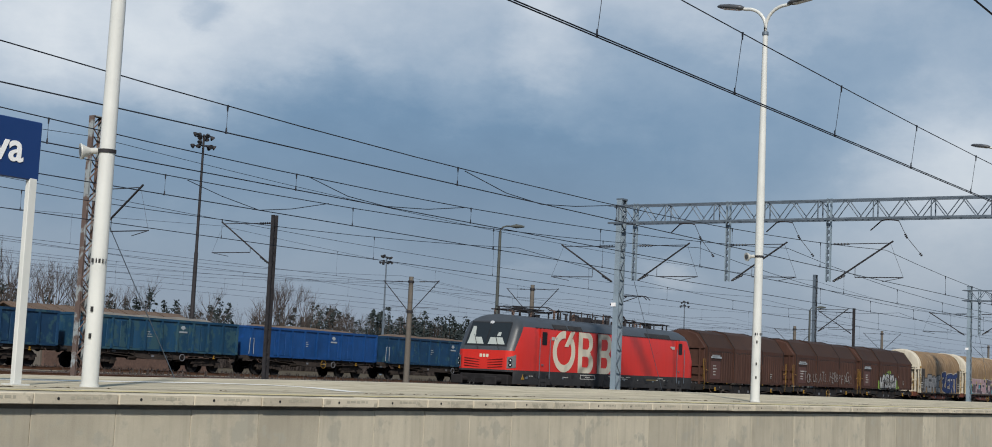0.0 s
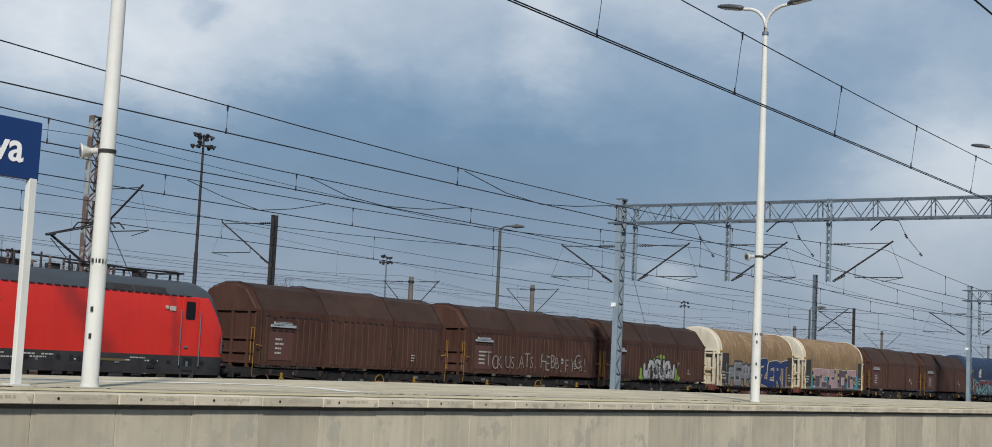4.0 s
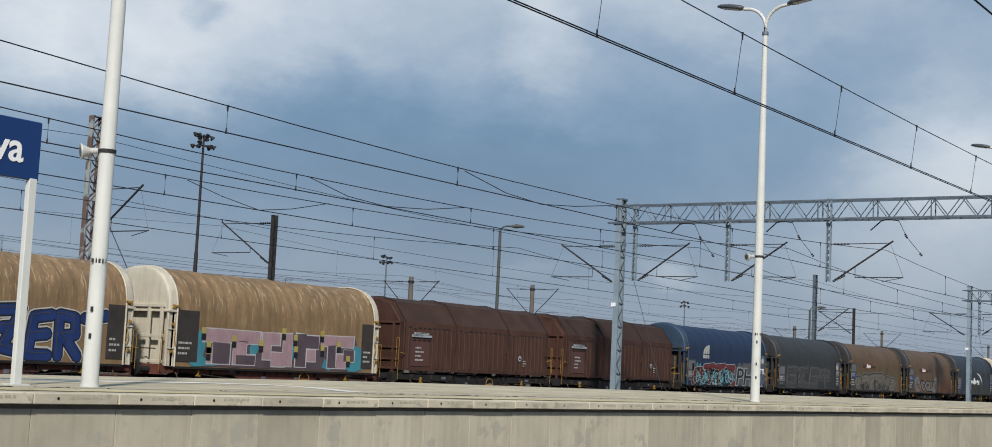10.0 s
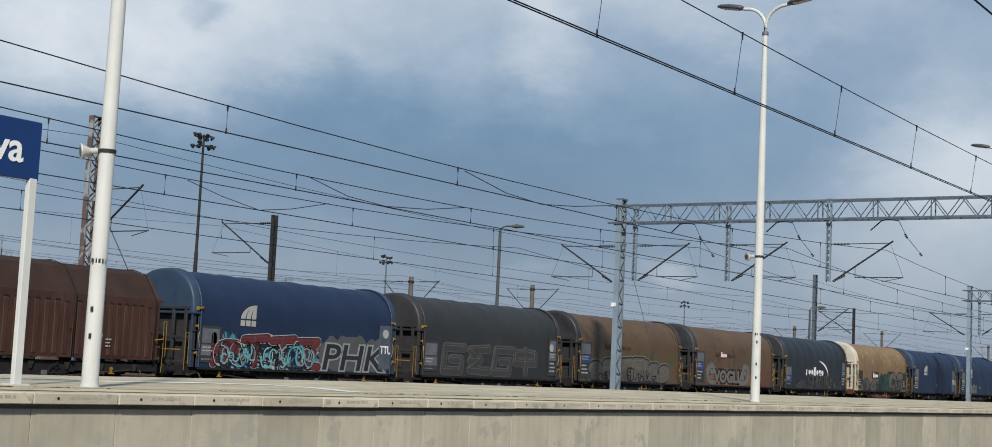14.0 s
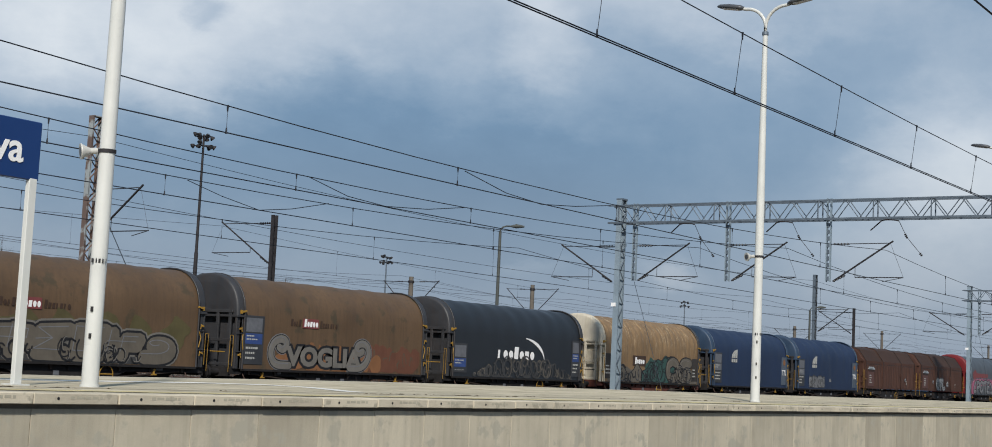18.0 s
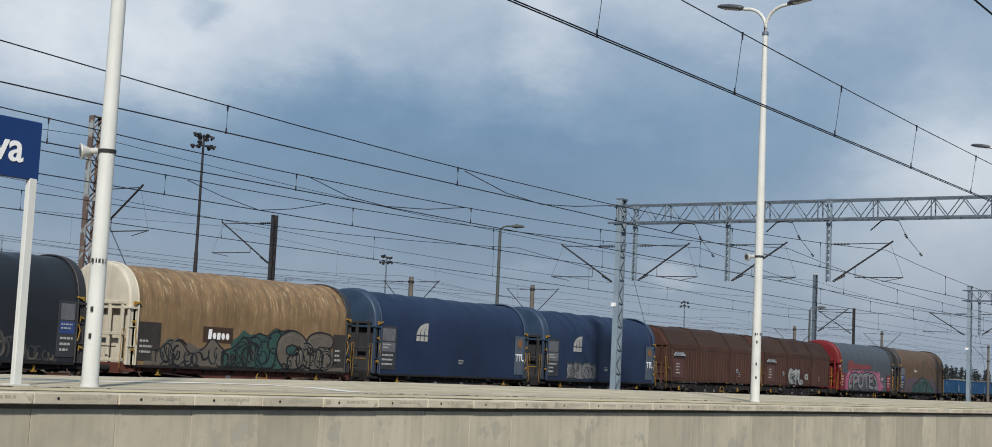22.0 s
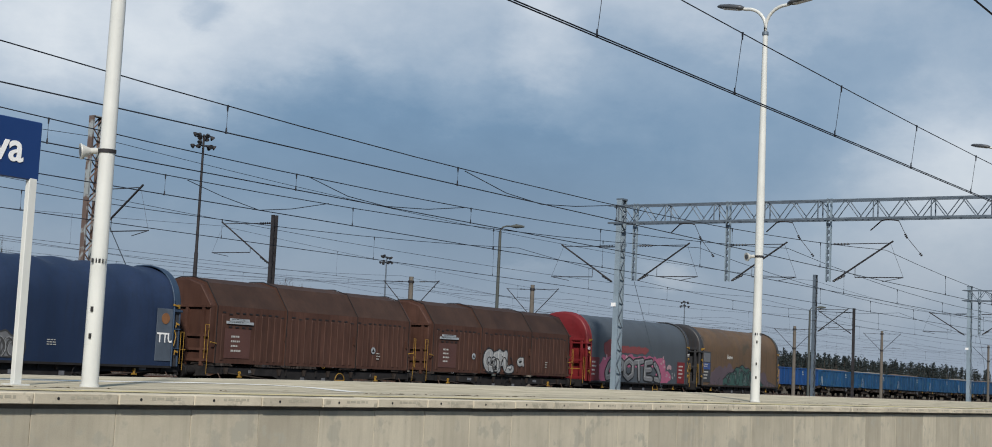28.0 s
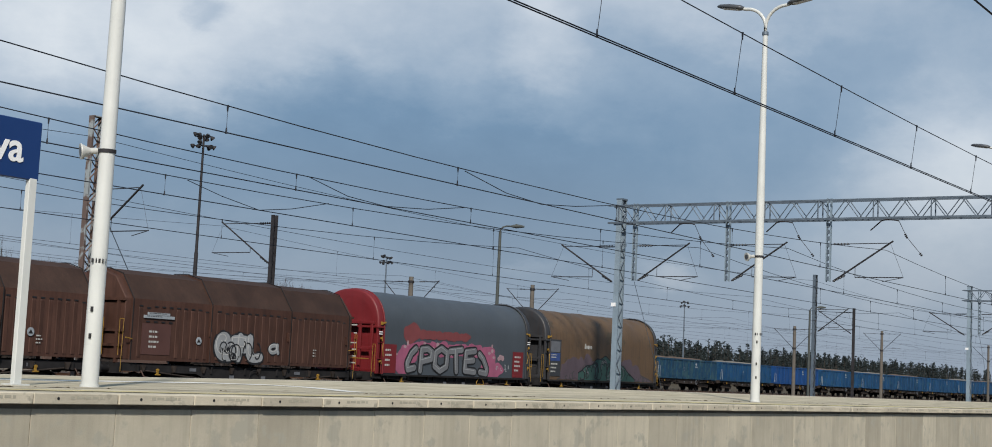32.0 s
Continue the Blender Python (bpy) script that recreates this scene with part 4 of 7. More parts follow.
def underframe(t, half, material, seed):
    me = Mesh()
    L = half - 0.62
    for y in (-1.28, 1.28):
        me.plate([(-L, 0.98), (-L, 1.2), (L, 1.2), (L, 0.98), (2.2, 0.94), (1.4, 0.68), (-1.4, 0.68), (-2.2, 0.94)], y - 0.05, y + 0.05)
        for i in range(7):
            x = -L + 0.7 + i * (2 * L - 1.4) / 6
            me.box(x - 0.03, x + 0.03, y - 0.1, y + 0.1, 0.96, 1.18)
    me.box(-L, L, -1.25, 1.25, 1.12, 1.2)
    for s in (-1, 1):
        me.box(s * L - 0.09, s * L + 0.09, -1.3, 1.3, 0.9, 1.22)
    part("underframe", me, material, t)
    r = random.Random(seed)
    for x in (-L + 1.6 + r.uniform(-0.2, 0.2), L - 1.9 + r.uniform(-0.2, 0.2)):
        me = Mesh().box(x - 0.03, x + 0.03, -1.40, -1.34, 0.88, 1.06).box(x - 0.09, x + 0.09, -1.42, -1.36, 0.87, 0.905)
        me.tube((x, -1.36, 1.03), (x, -1.41, 1.03), 0.045, 0.045, 10)
        part("jacking_mark", me, YELLOW, t, "yellow painted bracket")
    x = r.uniform(0.2, 1.8)
    me = Mesh()
    pts = [(x + 0.26 * math.cos(a), -1.42, 0.86 + 0.26 * math.sin(a)) for a in [k * math.pi / 8 for k in range(17)]]
    me.path(pts, 0.015, 5)
    me.tube((x - 0.25, -1.42, 0.86), (x + 0.25, -1.42, 0.86), 0.02, 0.02, 5).tube((x, -1.42, 0.86), (x, -1.3, 0.86), 0.03, 0.03, 6)
    part("brake_wheel", me, YELLOW if r.random() < 0.4 else UNDER, t)
    me = Mesh()
    for k in range(3):
        a = -0.8 + k * 0.55
        me.box(a, a + 0.4, -1.22, -0.7, 0.72, 0.98)
    part("brake_gear_box", me, UNDER, t)
    for sx in (-1, 1):
        me = Mesh().tube((sx * 0.9, -1.36, 0.7), (sx * (L - 1.0), -1.34, 1.0), 0.028, 0.028, 6)
        me.tube((sx * 0.9, -1.36, 0.7), (0, -1.36, 0.7), 0.028, 0.028, 6)
        part("truss_rod", me, UNDER_RUST, t)
        part("brake_cylinder", Mesh().tube((sx * 1.9 - 0.3, -1.1, 0.74), (sx * 1.9 + 0.3, -1.1, 0.74), 0.15, 0.15, 12), UNDER_RUST, t)
        a = sx * r.uniform(2.2, 4.2)
        part("plate", Mesh().box(a - 0.14, a + 0.14, -1.345, -1.333, 1.02, 1.12), PLATE_GREY, t, "small grey plate")
        a = sx * r.uniform(0.4, 1.2)
        part("plate", Mesh().box(a - 0.1, a + 0.1, -1.345, -1.333, 0.8, 0.93), PLATE_GREY, t, "small grey plate")
        a = sx * (L - r.uniform(0.5, 0.8))
        part("hand_lever", Mesh().path([(a, -1.38, 1.0), (a + 0.1, -1.42, 0.82), (a + 0.32, -1.42, 0.78)], 0.018, 6), RUST_STEEL, t)
    for k in range(8):
        a = -L + 0.9 + k * (2 * L - 1.8) / 7
        part("gusset", Mesh().plate([(a - 0.1, 1.18), (a + 0.1, 1.18), (a + 0.03, 0.97), (a - 0.03, 0.97)], -1.39, -1.325), UNDER_RUST, t)


def bars_block(me, x, z, w, h, rows, seed, y=-1.462):
    """Unreadable small print: rows of short bars."""
    r = random.Random(seed)
    dz = h / rows
    for i in range(rows):
        u = 0.0
        stop = w * r.uniform(0.55, 1.0)
        while u < stop:
            k = min(stop - u, r.uniform(0.04, 0.12))
            me.box(x + u, x + u + k, y, y + 0.004, z + h - (i + 0.40) * dz, z + h - i * dz)
            u += k + 0.03


def rail_loop(t, pts, r=0.0095, material=None, name="grab_rail"):
    part(name, Mesh().path(pts, r, 6), material or YELLOW, t)


# ---- painted shapes on the wagons ----
def stroke(me, pts, w, y0, y1):
    """A thick painted line through (x, z) points with round ends."""
    for k, ((xa, za), (xb, zb)) in enumerate(zip(pts, pts[1:])):
        dx, dz = xb - xa, zb - za
        d = math.hypot(dx, dz) or 1e-6
        nx, nz = -dz / d * w / 2, dx / d * w / 2
        a = math.atan2(nz, nx)
        out = [(xb + w / 2 * math.cos(a - j * math.pi / 4), zb + w / 2 * math.sin(a - j * math.pi / 4)) for j in range(5)]
        out += [(xa + w / 2 * math.cos(a + math.pi - j * math.pi / 4), za + w / 2 * math.sin(a + math.pi - j * math.pi / 4)) for j in range(5)]
        me.plate(out, y0 - 0.00009 * k, y1 - 0.00009 * k)


def blob(cx, cz, rx, rz, n, r, rough=0.25):
    ph = [r.uniform(0, 6.28) for _ in range(3)]
    return [(cx + rx * (1 + rough * (0.5 * math.sin(2 * a + ph[0]) + 0.35 * math.sin(3 * a + ph[1]) + 0.2 * math.sin(5 * a + ph[2]))) * math.cos(a),
             cz + rz * (1 + rough * (0.5 * math.sin(2 * a + ph[1]) + 0.35 * math.sin(4 * a + ph[2]))) * math.sin(a)) for a in [2 * math.pi * k / n for k in range(n)]]


SPRAY = {}


def spray(name, col):
    if name not in SPRAY:
        SPRAY[name] = mat("spray_" + name, col, 0.6, var=0.2, scale=2.5, grain=20, bump=0.03, streak=0.2, streak_col=tuple(c * 0.5 for c in col))
    return SPRAY[name]


def graffiti(t, x0, x1, z0, z1, style, cols, seed, label, Y=-1.456, n=5, shape=None, base=True, pen=1.0):
    """Sprayed lettering-like shapes, layer on layer: a cloud, letter bodies, outlines, highlights."""
    r = random.Random(seed)
    me = Mesh()
    w = (x1 - x0) / n
    h = z1 - z0
    mats = [spray(c, PAINTS[c]) for c in cols]
    y = lambda k: (Y - 0.004 * k - 0.003, Y - 0.004 * k)
    if style == "scrawl":
        me.mi = 0
        for i in range(n):
            cx = x0 + (i + 0.5) * w
            pts = [(cx + r.uniform(-0.5, 0.5) * w, z0 + h * r.random()) for _ in range(r.randint(4, 6))]
            fine = []
            for a, b, c in zip(pts, pts[1:], pts[2:]):
                for k in range(5):
                    s = k / 5
                    p = tuple((1 - s) ** 2 * (a[j] + b[j]) / 2 + 2 * s * (1 - s) * b[j] + s * s * (b[j] + c[j]) / 2 for j in (0, 1))
                    fine.append(p)
            stroke(me, fine, 0.035, *y(0))
    elif style == "wild":
        # one body under a bumpy outline, filled with loops and hooks of the other colours
        env = shape or (lambda u: min(1.0, 3.2 * u, 3.2 * (1 - u)))
        bump = [r.uniform(0, 6.28) for _ in range(3)]
        top = lambda u: z0 + h * env(u) * (0.88 + 0.07 * math.sin(u * 4.2 * n + bump[0]) + 0.05 * math.sin(u * 9.7 * n + bump[1]))
        crest = [(x0 + (x1 - x0) * k / (8 * n), top(k / (8 * n))) for k in range(8 * n + 1)]
        if len(cols) > 3:
            me.mi = 3
            for k, u in enumerate((0.02, 0.08, 0.5, 0.92, 0.98)):
                me.plate([(a, max(z0 - 0.02, b)) for a, b in blob(x0 + (x1 - x0) * u, max(z0 + 0.2 * h, top(u) - 0.12 * h), 0.09 * (x1 - x0), 0.2 * h, 22, r, 0.5)], *y(0.1 + 0.03 * k))
        if base:
            me.mi = 0
            for k in range(8 * n):
                (xa, za), (xb, zb) = crest[k], crest[k + 1]
                me.plate([(xa, z0), (xb, z0), (xb, max(zb, z0 + 0.01)), (xa, max(za, z0 + 0.01))], *y(0.6))
            me.mi = 1
            stroke(me, crest, 0.05, *y(1.0))
        for k in range(n * 7):
            u = r.uniform(0.04, 0.96)
            room = max(0.06, top(u) - z0)
            rad = min(0.48 * room, r.uniform(0.14, 0.42) * h)
            cx, cz = x0 + (x1 - x0) * u, z0 + rad * 0.9 + max(0.0, room - 2 * rad) * r.random()
            a0, turn = r.uniform(0, 6.28), r.choice((-1, 1)) * r.uniform(2.0, 5.2)
            squash, grow = r.uniform(0.55, 1.0), r.uniform(0.6, 1.35)
            pts = [(cx + rad * squash * (1 + (grow - 1) * q / 9) * math.cos(a0 + turn * q / 9), max(z0 + 0.02, cz + rad * (1 + (grow - 1) * q / 9) * math.sin(a0 + turn * q / 9))) for q in range(10)]
            me.mi = 1
            stroke(me, pts, r.uniform(0.03, 0.055) * pen, *y(1.5 + 0.012 * k))
            if k % 2 == 0:
                me.mi = 2
                stroke(me, [(a + 0.03, b + 0.025) for a, b in pts[1:8]], r.uniform(0.015, 0.035) * pen, *y(1.55 + 0.012 * k))
    elif style == "mosaic":
        cells = int(n * 7)
        for i in range(cells):
            for j in range(6):
                a, b = x0 + (x1 - x0) * i / cells, z0 + h * j / 6
                jit = lambda: r.uniform(-0.07, 0.07)
                q = [(a + jit(), b + jit()), (a + (x1 - x0) / cells + jit(), b + jit()), (a + (x1 - x0) / cells + jit(), b + h / 6 + jit()), (a + jit(), b + h / 6 + jit())]
                me.mi = r.randrange(len(cols))
                me.plate(q, *y(0.2 + 0.25 * ((i * 5 + j * 3) % 7)))
        me.mi = 0
        for i in range(n * 2):
            p = [(x0 + (x1 - x0) * r.random() + q * r.uniform(-0.3, 0.3), z0 + h * r.random()) for q in range(3)]
            stroke(me, p, 0.04, *y(2.4))
    return part("graffiti", me, mats, t, label)


PAINTS = {"silver": (0.27, 0.28, 0.29), "black": (0.012, 0.012, 0.014), "white": (0.42, 0.42, 0.41), "pink": (0.30, 0.085, 0.15), "palepink": (0.33, 0.22, 0.24),
          "aqua": (0.16, 0.36, 0.40), "brick": (0.13, 0.02, 0.022), "cyan": (0.05, 0.22, 0.28), "blue": (0.01, 0.03, 0.13), "green": (0.17, 0.30, 0.05), "teal": (0.03, 0.075, 0.065), "orange": (0.21, 0.095, 0.04),
          "red": (0.16, 0.02, 0.025), "yellow": (0.36, 0.30, 0.09), "mauve": (0.085, 0.062, 0.075), "grey": (0.085, 0.086, 0.088), "dim": (0.045, 0.045, 0.046), "olive": (0.085, 0.075, 0.05), "softred": (0.18, 0.045, 0.047), "taupe": (0.115, 0.10, 0.08), "haze": (0.15, 0.155, 0.165), "shade": (0.02, 0.022, 0.026), "pale": (0.15, 0.14, 0.125)}


# ---- wagon with a tarpaulin hood ----
HALF, TRAIN_Y = 6.02, 35.28


GLYPHS = {
    "Z": [[(0.0, 0.95), (0.9, 1.0), (0.15, 0.1), (1.0, 0.0)], [(0.1, 0.55), (0.75, 0.6)]],
    "E": [[(0.9, 1.0), (0.15, 0.93), (0.1, 0.05), (0.95, 0.0)], [(0.1, 0.5), (0.8, 0.55)]],
    "R": [[(0.1, 0.0), (0.12, 1.0), (0.8, 0.95), (0.85, 0.55), (0.15, 0.5)], [(0.35, 0.5), (0.95, 0.0)]],
    "T": [[(0.0, 0.9), (1.0, 1.0)], [(0.5, 0.93), (0.58, 0.0)]],
    "P": [[(0.1, 0.0), (0.12, 0.95), (0.6, 1.0), (0.95, 0.85), (0.9, 0.55), (0.2, 0.42)]],
    "O": [[(0.5, 1.0), (0.05, 0.8), (0.0, 0.2), (0.45, 0.0), (0.95, 0.2), (1.0, 0.8), (0.5, 1.0)]],
    "<": [[(0.9, 1.0), (0.55, 0.75), (0.25, 0.3), (0.3, 0.0), (0.8, 0.1)]],
    ">": [[(0.1, 1.0), (0.45, 0.75), (0.8, 0.25), (0.75, 0.0), (0.2, 0.1)]],
    "c": [[(1, 0.85), (0.6, 1), (0.15, 0.85), (0, 0.5), (0.15, 0.12), (0.6, 0), (1, 0.15)]],
    "e": [[(0.1, 0.5), (0.95, 0.55), (0.85, 0.9), (0.5, 1), (0.12, 0.85), (0, 0.45), (0.15, 0.1), (0.55, 0), (1, 0.15)]],
    "a": [[(0.9, 0.9), (0.5, 1), (0.1, 0.8), (0, 0.4), (0.2, 0.03), (0.6, 0.05), (0.85, 0.3)], [(0.9, 1), (0.9, 0.3), (1.05, 0)]],
    "o": [[(0.5, 1), (0.1, 0.85), (0, 0.5), (0.1, 0.12), (0.5, 0), (0.9, 0.12), (1, 0.5), (0.9, 0.85), (0.5, 1)]],
    "s": [[(0.95, 0.9), (0.5, 1), (0.1, 0.85), (0.15, 0.6), (0.8, 0.45), (0.95, 0.2), (0.55, 0), (0, 0.1)]],
    "n": [[(0, 0), (0.05, 1)], [(0.05, 0.75), (0.4, 1), (0.85, 0.85), (0.95, 0)]],
    "u": [[(0, 1), (0.02, 0.3), (0.3, 0), (0.75, 0.05), (0.95, 0.35)], [(0.95, 1), (0.97, 0)]],
    "w": [[(0, 1), (0.1, 0.1), (0.35, 0), (0.5, 0.6), (0.65, 0), (0.9, 0.1), (1, 1)]],
    "l": [[(0.1, 1), (0.1, 0.15), (0.5, 0), (1, 0.1)]],
    "(": [[(1.0, 0.0), (0.3, 0.0), (0.0, 0.4), (0.1, 0.85), (0.5, 1.0), (0.8, 0.8), (0.6, 0.55), (0.4, 0.65)]],
    ")": [[(0.0, 0.0), (0.7, 0.0), (1.0, 0.4), (0.9, 0.85), (0.5, 1.0), (0.2, 0.8), (0.4, 0.55), (0.6, 0.65)]],
    "1": [[(0.05, 0.0), (0.05, 1.0)], [(0.5, 0.0), (0.5, 0.75), (1.0, 0.75)], [(0.0, 0.5), (0.95, 0.5)]],
    "2": [[(1.0, 1.0), (0.1, 1.0), (0.1, 0.0), (0.9, 0.0)], [(0.4, 0.5), (0.9, 0.5), (0.9, 0.0)]],
    "3": [[(0.5, 0.0), (0.5, 1.0)], [(0.5, 0.9), (0.0, 0.85), (0.0, 0.45), (1.0, 0.45), (1.0, 0.85), (0.5, 0.9)]],
    "4": [[(1.0, 1.0), (0.1, 0.9), (0.6, 0.5), (0.1, 0.45)], [(0.6, 0.5), (0.1, 0.05), (1.0, 0.0)]]}


def rounded(pts):
    """A polyline with its corners cut twice."""
    for _ in range(2):
        out = [pts[0]]
        for (xa, za), (xb, zb) in zip(pts, pts[1:]):
            out += [(0.75 * xa + 0.25 * xb, 0.75 * za + 0.25 * zb), (0.25 * xa + 0.75 * xb, 0.25 * za + 0.75 * zb)]
        pts = out + [pts[-1]]
    return pts


def piece(t, word, x0, x1, z0, z1, thick, cols, seed, label, Y=-1.4585, edge=0.17, arc=0.0):
    """Sprayed letters: a pale edge, a dark line, the filled face and a thin gloss; arc lowers the outer letters."""
    r = random.Random(seed)
    w = (x1 - x0) / len(word)
    for i, ch in enumerate(word):
        up, lean = r.uniform(-0.04, 0.04) * (z1 - z0), r.uniform(-0.05, 0.12)
        tall = (z1 - z0 - thick) * (1 - arc * abs(2 * (i + 0.5) / len(word) - 1) ** 2)
        me = Mesh()
        for k, pts in enumerate(GLYPHS[ch]):
            pts = [(x0 + w * (i + 0.1 + 0.84 * a + lean * (b - 0.5)), max(z0 + thick * 0.5, z0 + thick * 0.5 + tall * b + up)) for a, b in pts]
            pts = rounded(pts) if ch.islower() or ch in "()" else pts
            off = 0.0004 * (i % 3) + 0.0002 * k
            for lay, grow in enumerate((edge, edge * 0.55, 0.0)):
                me.mi = lay
                stroke(me, [(a, max(b, z0 + (thick + grow) * 0.5 - 0.06)) for a, b in pts], thick + grow, Y - 0.004 * lay - off, Y + 0.0065)
            me.mi = 3
            stroke(me, [(a - thick * 0.22, b + thick * 0.24) for a, b in pts], 0.028, Y - 0.0135 - off, Y + 0.0065)
        part("graffiti_letter", me, [spray(c, PAINTS[c]) for c in cols], t, label)


def word_shapes(t, kinds, x, z, h, step, material, name, y=-1.462, lean=0.0):
    """A row of plain blocks, discs and bars the size of a word that is not spelt out."""
    for i, kind in enumerate(kinds):
        me = Mesh()
        u = x + i * step + lean * h * 0.3
        y0, y1 = y - 0.0002 * i, y + 0.008
        if kind == "o":
            me.plate(blob(u + step * 0.42, z + h * 0.34, step * 0.38, h * 0.34, 14, random.Random(i), 0.0), y0, y1)
        else:
            top = h if kind == "l" else h * 0.68
            wide = step * (0.34 if kind == "i" else 0.7)
            me.plate([(u, z), (u + wide, z), (u + wide + lean * top, z + top), (u + lean * top, z + top)], y0, y1)
        part(name, me, material, t)


def arch(hw, z0, zs, zt, n=18):
    """Points of an arched cross-section, from the near foot over the crown to the far foot."""
    pts = [(-hw, z0), (-hw, (z0 + zs) / 2)]
    for i in range(n + 1):
        a = math.pi - math.pi * i / n
        c, s = math.cos(a), math.sin(a)
        e = 0.86
        pts.append((hw * math.copysign(abs(c) ** e, c), zs + (zt - zs) * abs(s) ** e))
    return pts + [(hw, (z0 + zs) / 2), (hw, z0)]


def end_wall(t, s, material, detail, label, seed):
    """The fixed end of the hood: an arched shell with a rim, posts, a sill beam and a ladder."""
    x_in, x_out = s * (HALF - 1.05), s * (HALF - 0.72)
    a, b = min(x_in, x_out), max(x_in, x_out)
    me = Mesh()
    prof = arch(1.47, 1.16, 2.9, 4.33)
    cap = arch(1.47, 2.88, 2.93, 4.33)
    shrink = lambda f: [(y * f, 2.88 + (z - 2.88) * f) for y, z in cap]
    rows = [[(x_in + (x_out - x_in) * u, y, z) for y, z in shrink(f)] for u, f in ((0, 1.0), (0.72, 1.0), (0.9, 0.99), (0.98, 0.965), (1.0, 0.93), (1.03, 0.8))]
    me.grid(rows)
    k = len(me.v)
    me.v += rows[-1]
    me.face(list(range(k, k + len(cap))))
    w = part("end_wall", me, material, t, label)
    part("end_panel", Mesh().box(*sorted((x_in, x_in + s * 0.14)), -1.42, 1.42, 1.16, 2.9), END_DARK if material is END_NAVY else material, w)
    part("ledge", Mesh().box(*sorted((x_in - s * 0.02, x_out + s * 0.03)), -1.5, 1.5, 2.86, 2.93), material, w, "", 0.01)
    lower = END_DARK if material is END_NAVY else material
    for y in (-1.40, 1.40):
        part("side_panel", Mesh().box(*sorted((x_in + s * 0.03, x_out - s * 0.03)), y - 0.02, y + 0.02, 1.16, 2.87), lower, w, "", 0.006)
        for xa in (x_in + s * 0.03, x_out - s * 0.03):
            part("corner_post", Mesh().box(xa - 0.03, xa + 0.03, y - 0.045, y + 0.045, 1.16, 2.87), material if material is not END_NAVY else END_NAVY, w, "", 0.008)
    for z in (1.72, 2.32):
        part("side_rung", Mesh().tube((x_in, -1.45, z), (x_out, -1.45, z), 0.02, 0.02, 6), detail if material is not END_DARK else material, w)
    rim = Mesh()
    for (ya, za), (yb, zb) in zip(prof, prof[1:]):
        rim.tube((x_in, ya * 1.012, za), (x_in, yb * 1.012, zb), 0.032, 0.032, 6, False)
    part("hood_rim", rim, detail, w)
    me = Mesh()
    for y in (-1.18, -0.62, 0.62, 1.18):
        me.box(min(x_out, x_out + s * 0.07), max(x_out, x_out + s * 0.07), y - 0.06, y + 0.06, 1.2, 3.05)
    for z in (1.3, 2.1, 3.05):
        me.box(min(x_out, x_out + s * 0.08), max(x_out, x_out + s * 0.08), -1.3, 1.3, z - 0.05, z + 0.05)
    part("end_frame", me, lower, w, "", 0.008)
    me = Mesh()
    me.slab((s * (HALF - 1.0), -1.51, 3.06), (0.2, 0.06, 0.05), pose(0, 0, 0, 0, 14 * s))
    me.slab((s * (HALF - 0.88), -1.49, 3.04), (0.07, 0.07, 0.12))
    part("hood_latch", me, YELLOW, w, "yellow painted hood latch")
    part("latch_rod", Mesh().path([(s * (HALF - 1.0), -1.5, 2.3), (s * (HALF - 0.95), -1.53, 2.1), (s * (HALF - 1.02), -1.52, 1.8)], 0.016, 6), YELLOW, w, "yellow latch rod")
    for zz, ww in ((1.62, 0.1), (2.48, 0.07)):
        me = Mesh()
        me.slab((s * (HALF - 0.86), -1.50, zz), (ww, 0.05, 0.05), pose(0, 0, 0, 0, 20 * s))
        me.tube((s * (HALF - 0.95), -1.5, zz - 0.1), (s * (HALF - 0.93), -1.5, zz + 0.06), 0.014, 0.014, 5)
        part("side_latch", me, YELLOW, w, "yellow latch levers")
    me = Mesh()
    for zz in (1.5, 1.75, 2.0, 2.25, 2.62, 2.92):
        me.box(*sorted((x_out + s * 0.075, x_out + s * 0.085)), -0.5, -0.5 + 0.34 + 0.2 * math.sin(zz * 9), zz, zz + 0.05)
    if seed == 23:
        part("end_print", me, MARK, w, "white lines of small print")
    me = Mesh()
    for zz in (2.62, 2.70):
        me.box(*sorted((s * (HALF - 0.98), s * (HALF - 0.76))), -1.478, -1.468, zz, zz + 0.035)
    if seed == 23:
        part("side_print", me, SIGN_WHITE, w)
    xg = s * (HALF - 0.5)
    rail_loop(t, [(xg, -1.4, 1.05), (xg, -1.42, 2.25), (xg - s * 0.14, -1.42, 2.25), (xg - s * 0.14, -1.42, 1.25)])
    me = Mesh().path([(s * (HALF - 0.35), -1.35, 1.7), (s * (HALF - 0.35), -0.4, 1.7), (s * (HALF - 0.35), -0.4, 1.2)], 0.02, 6)
    part("shunter_rail", me, YELLOW if seed % 3 else UNDER, t)


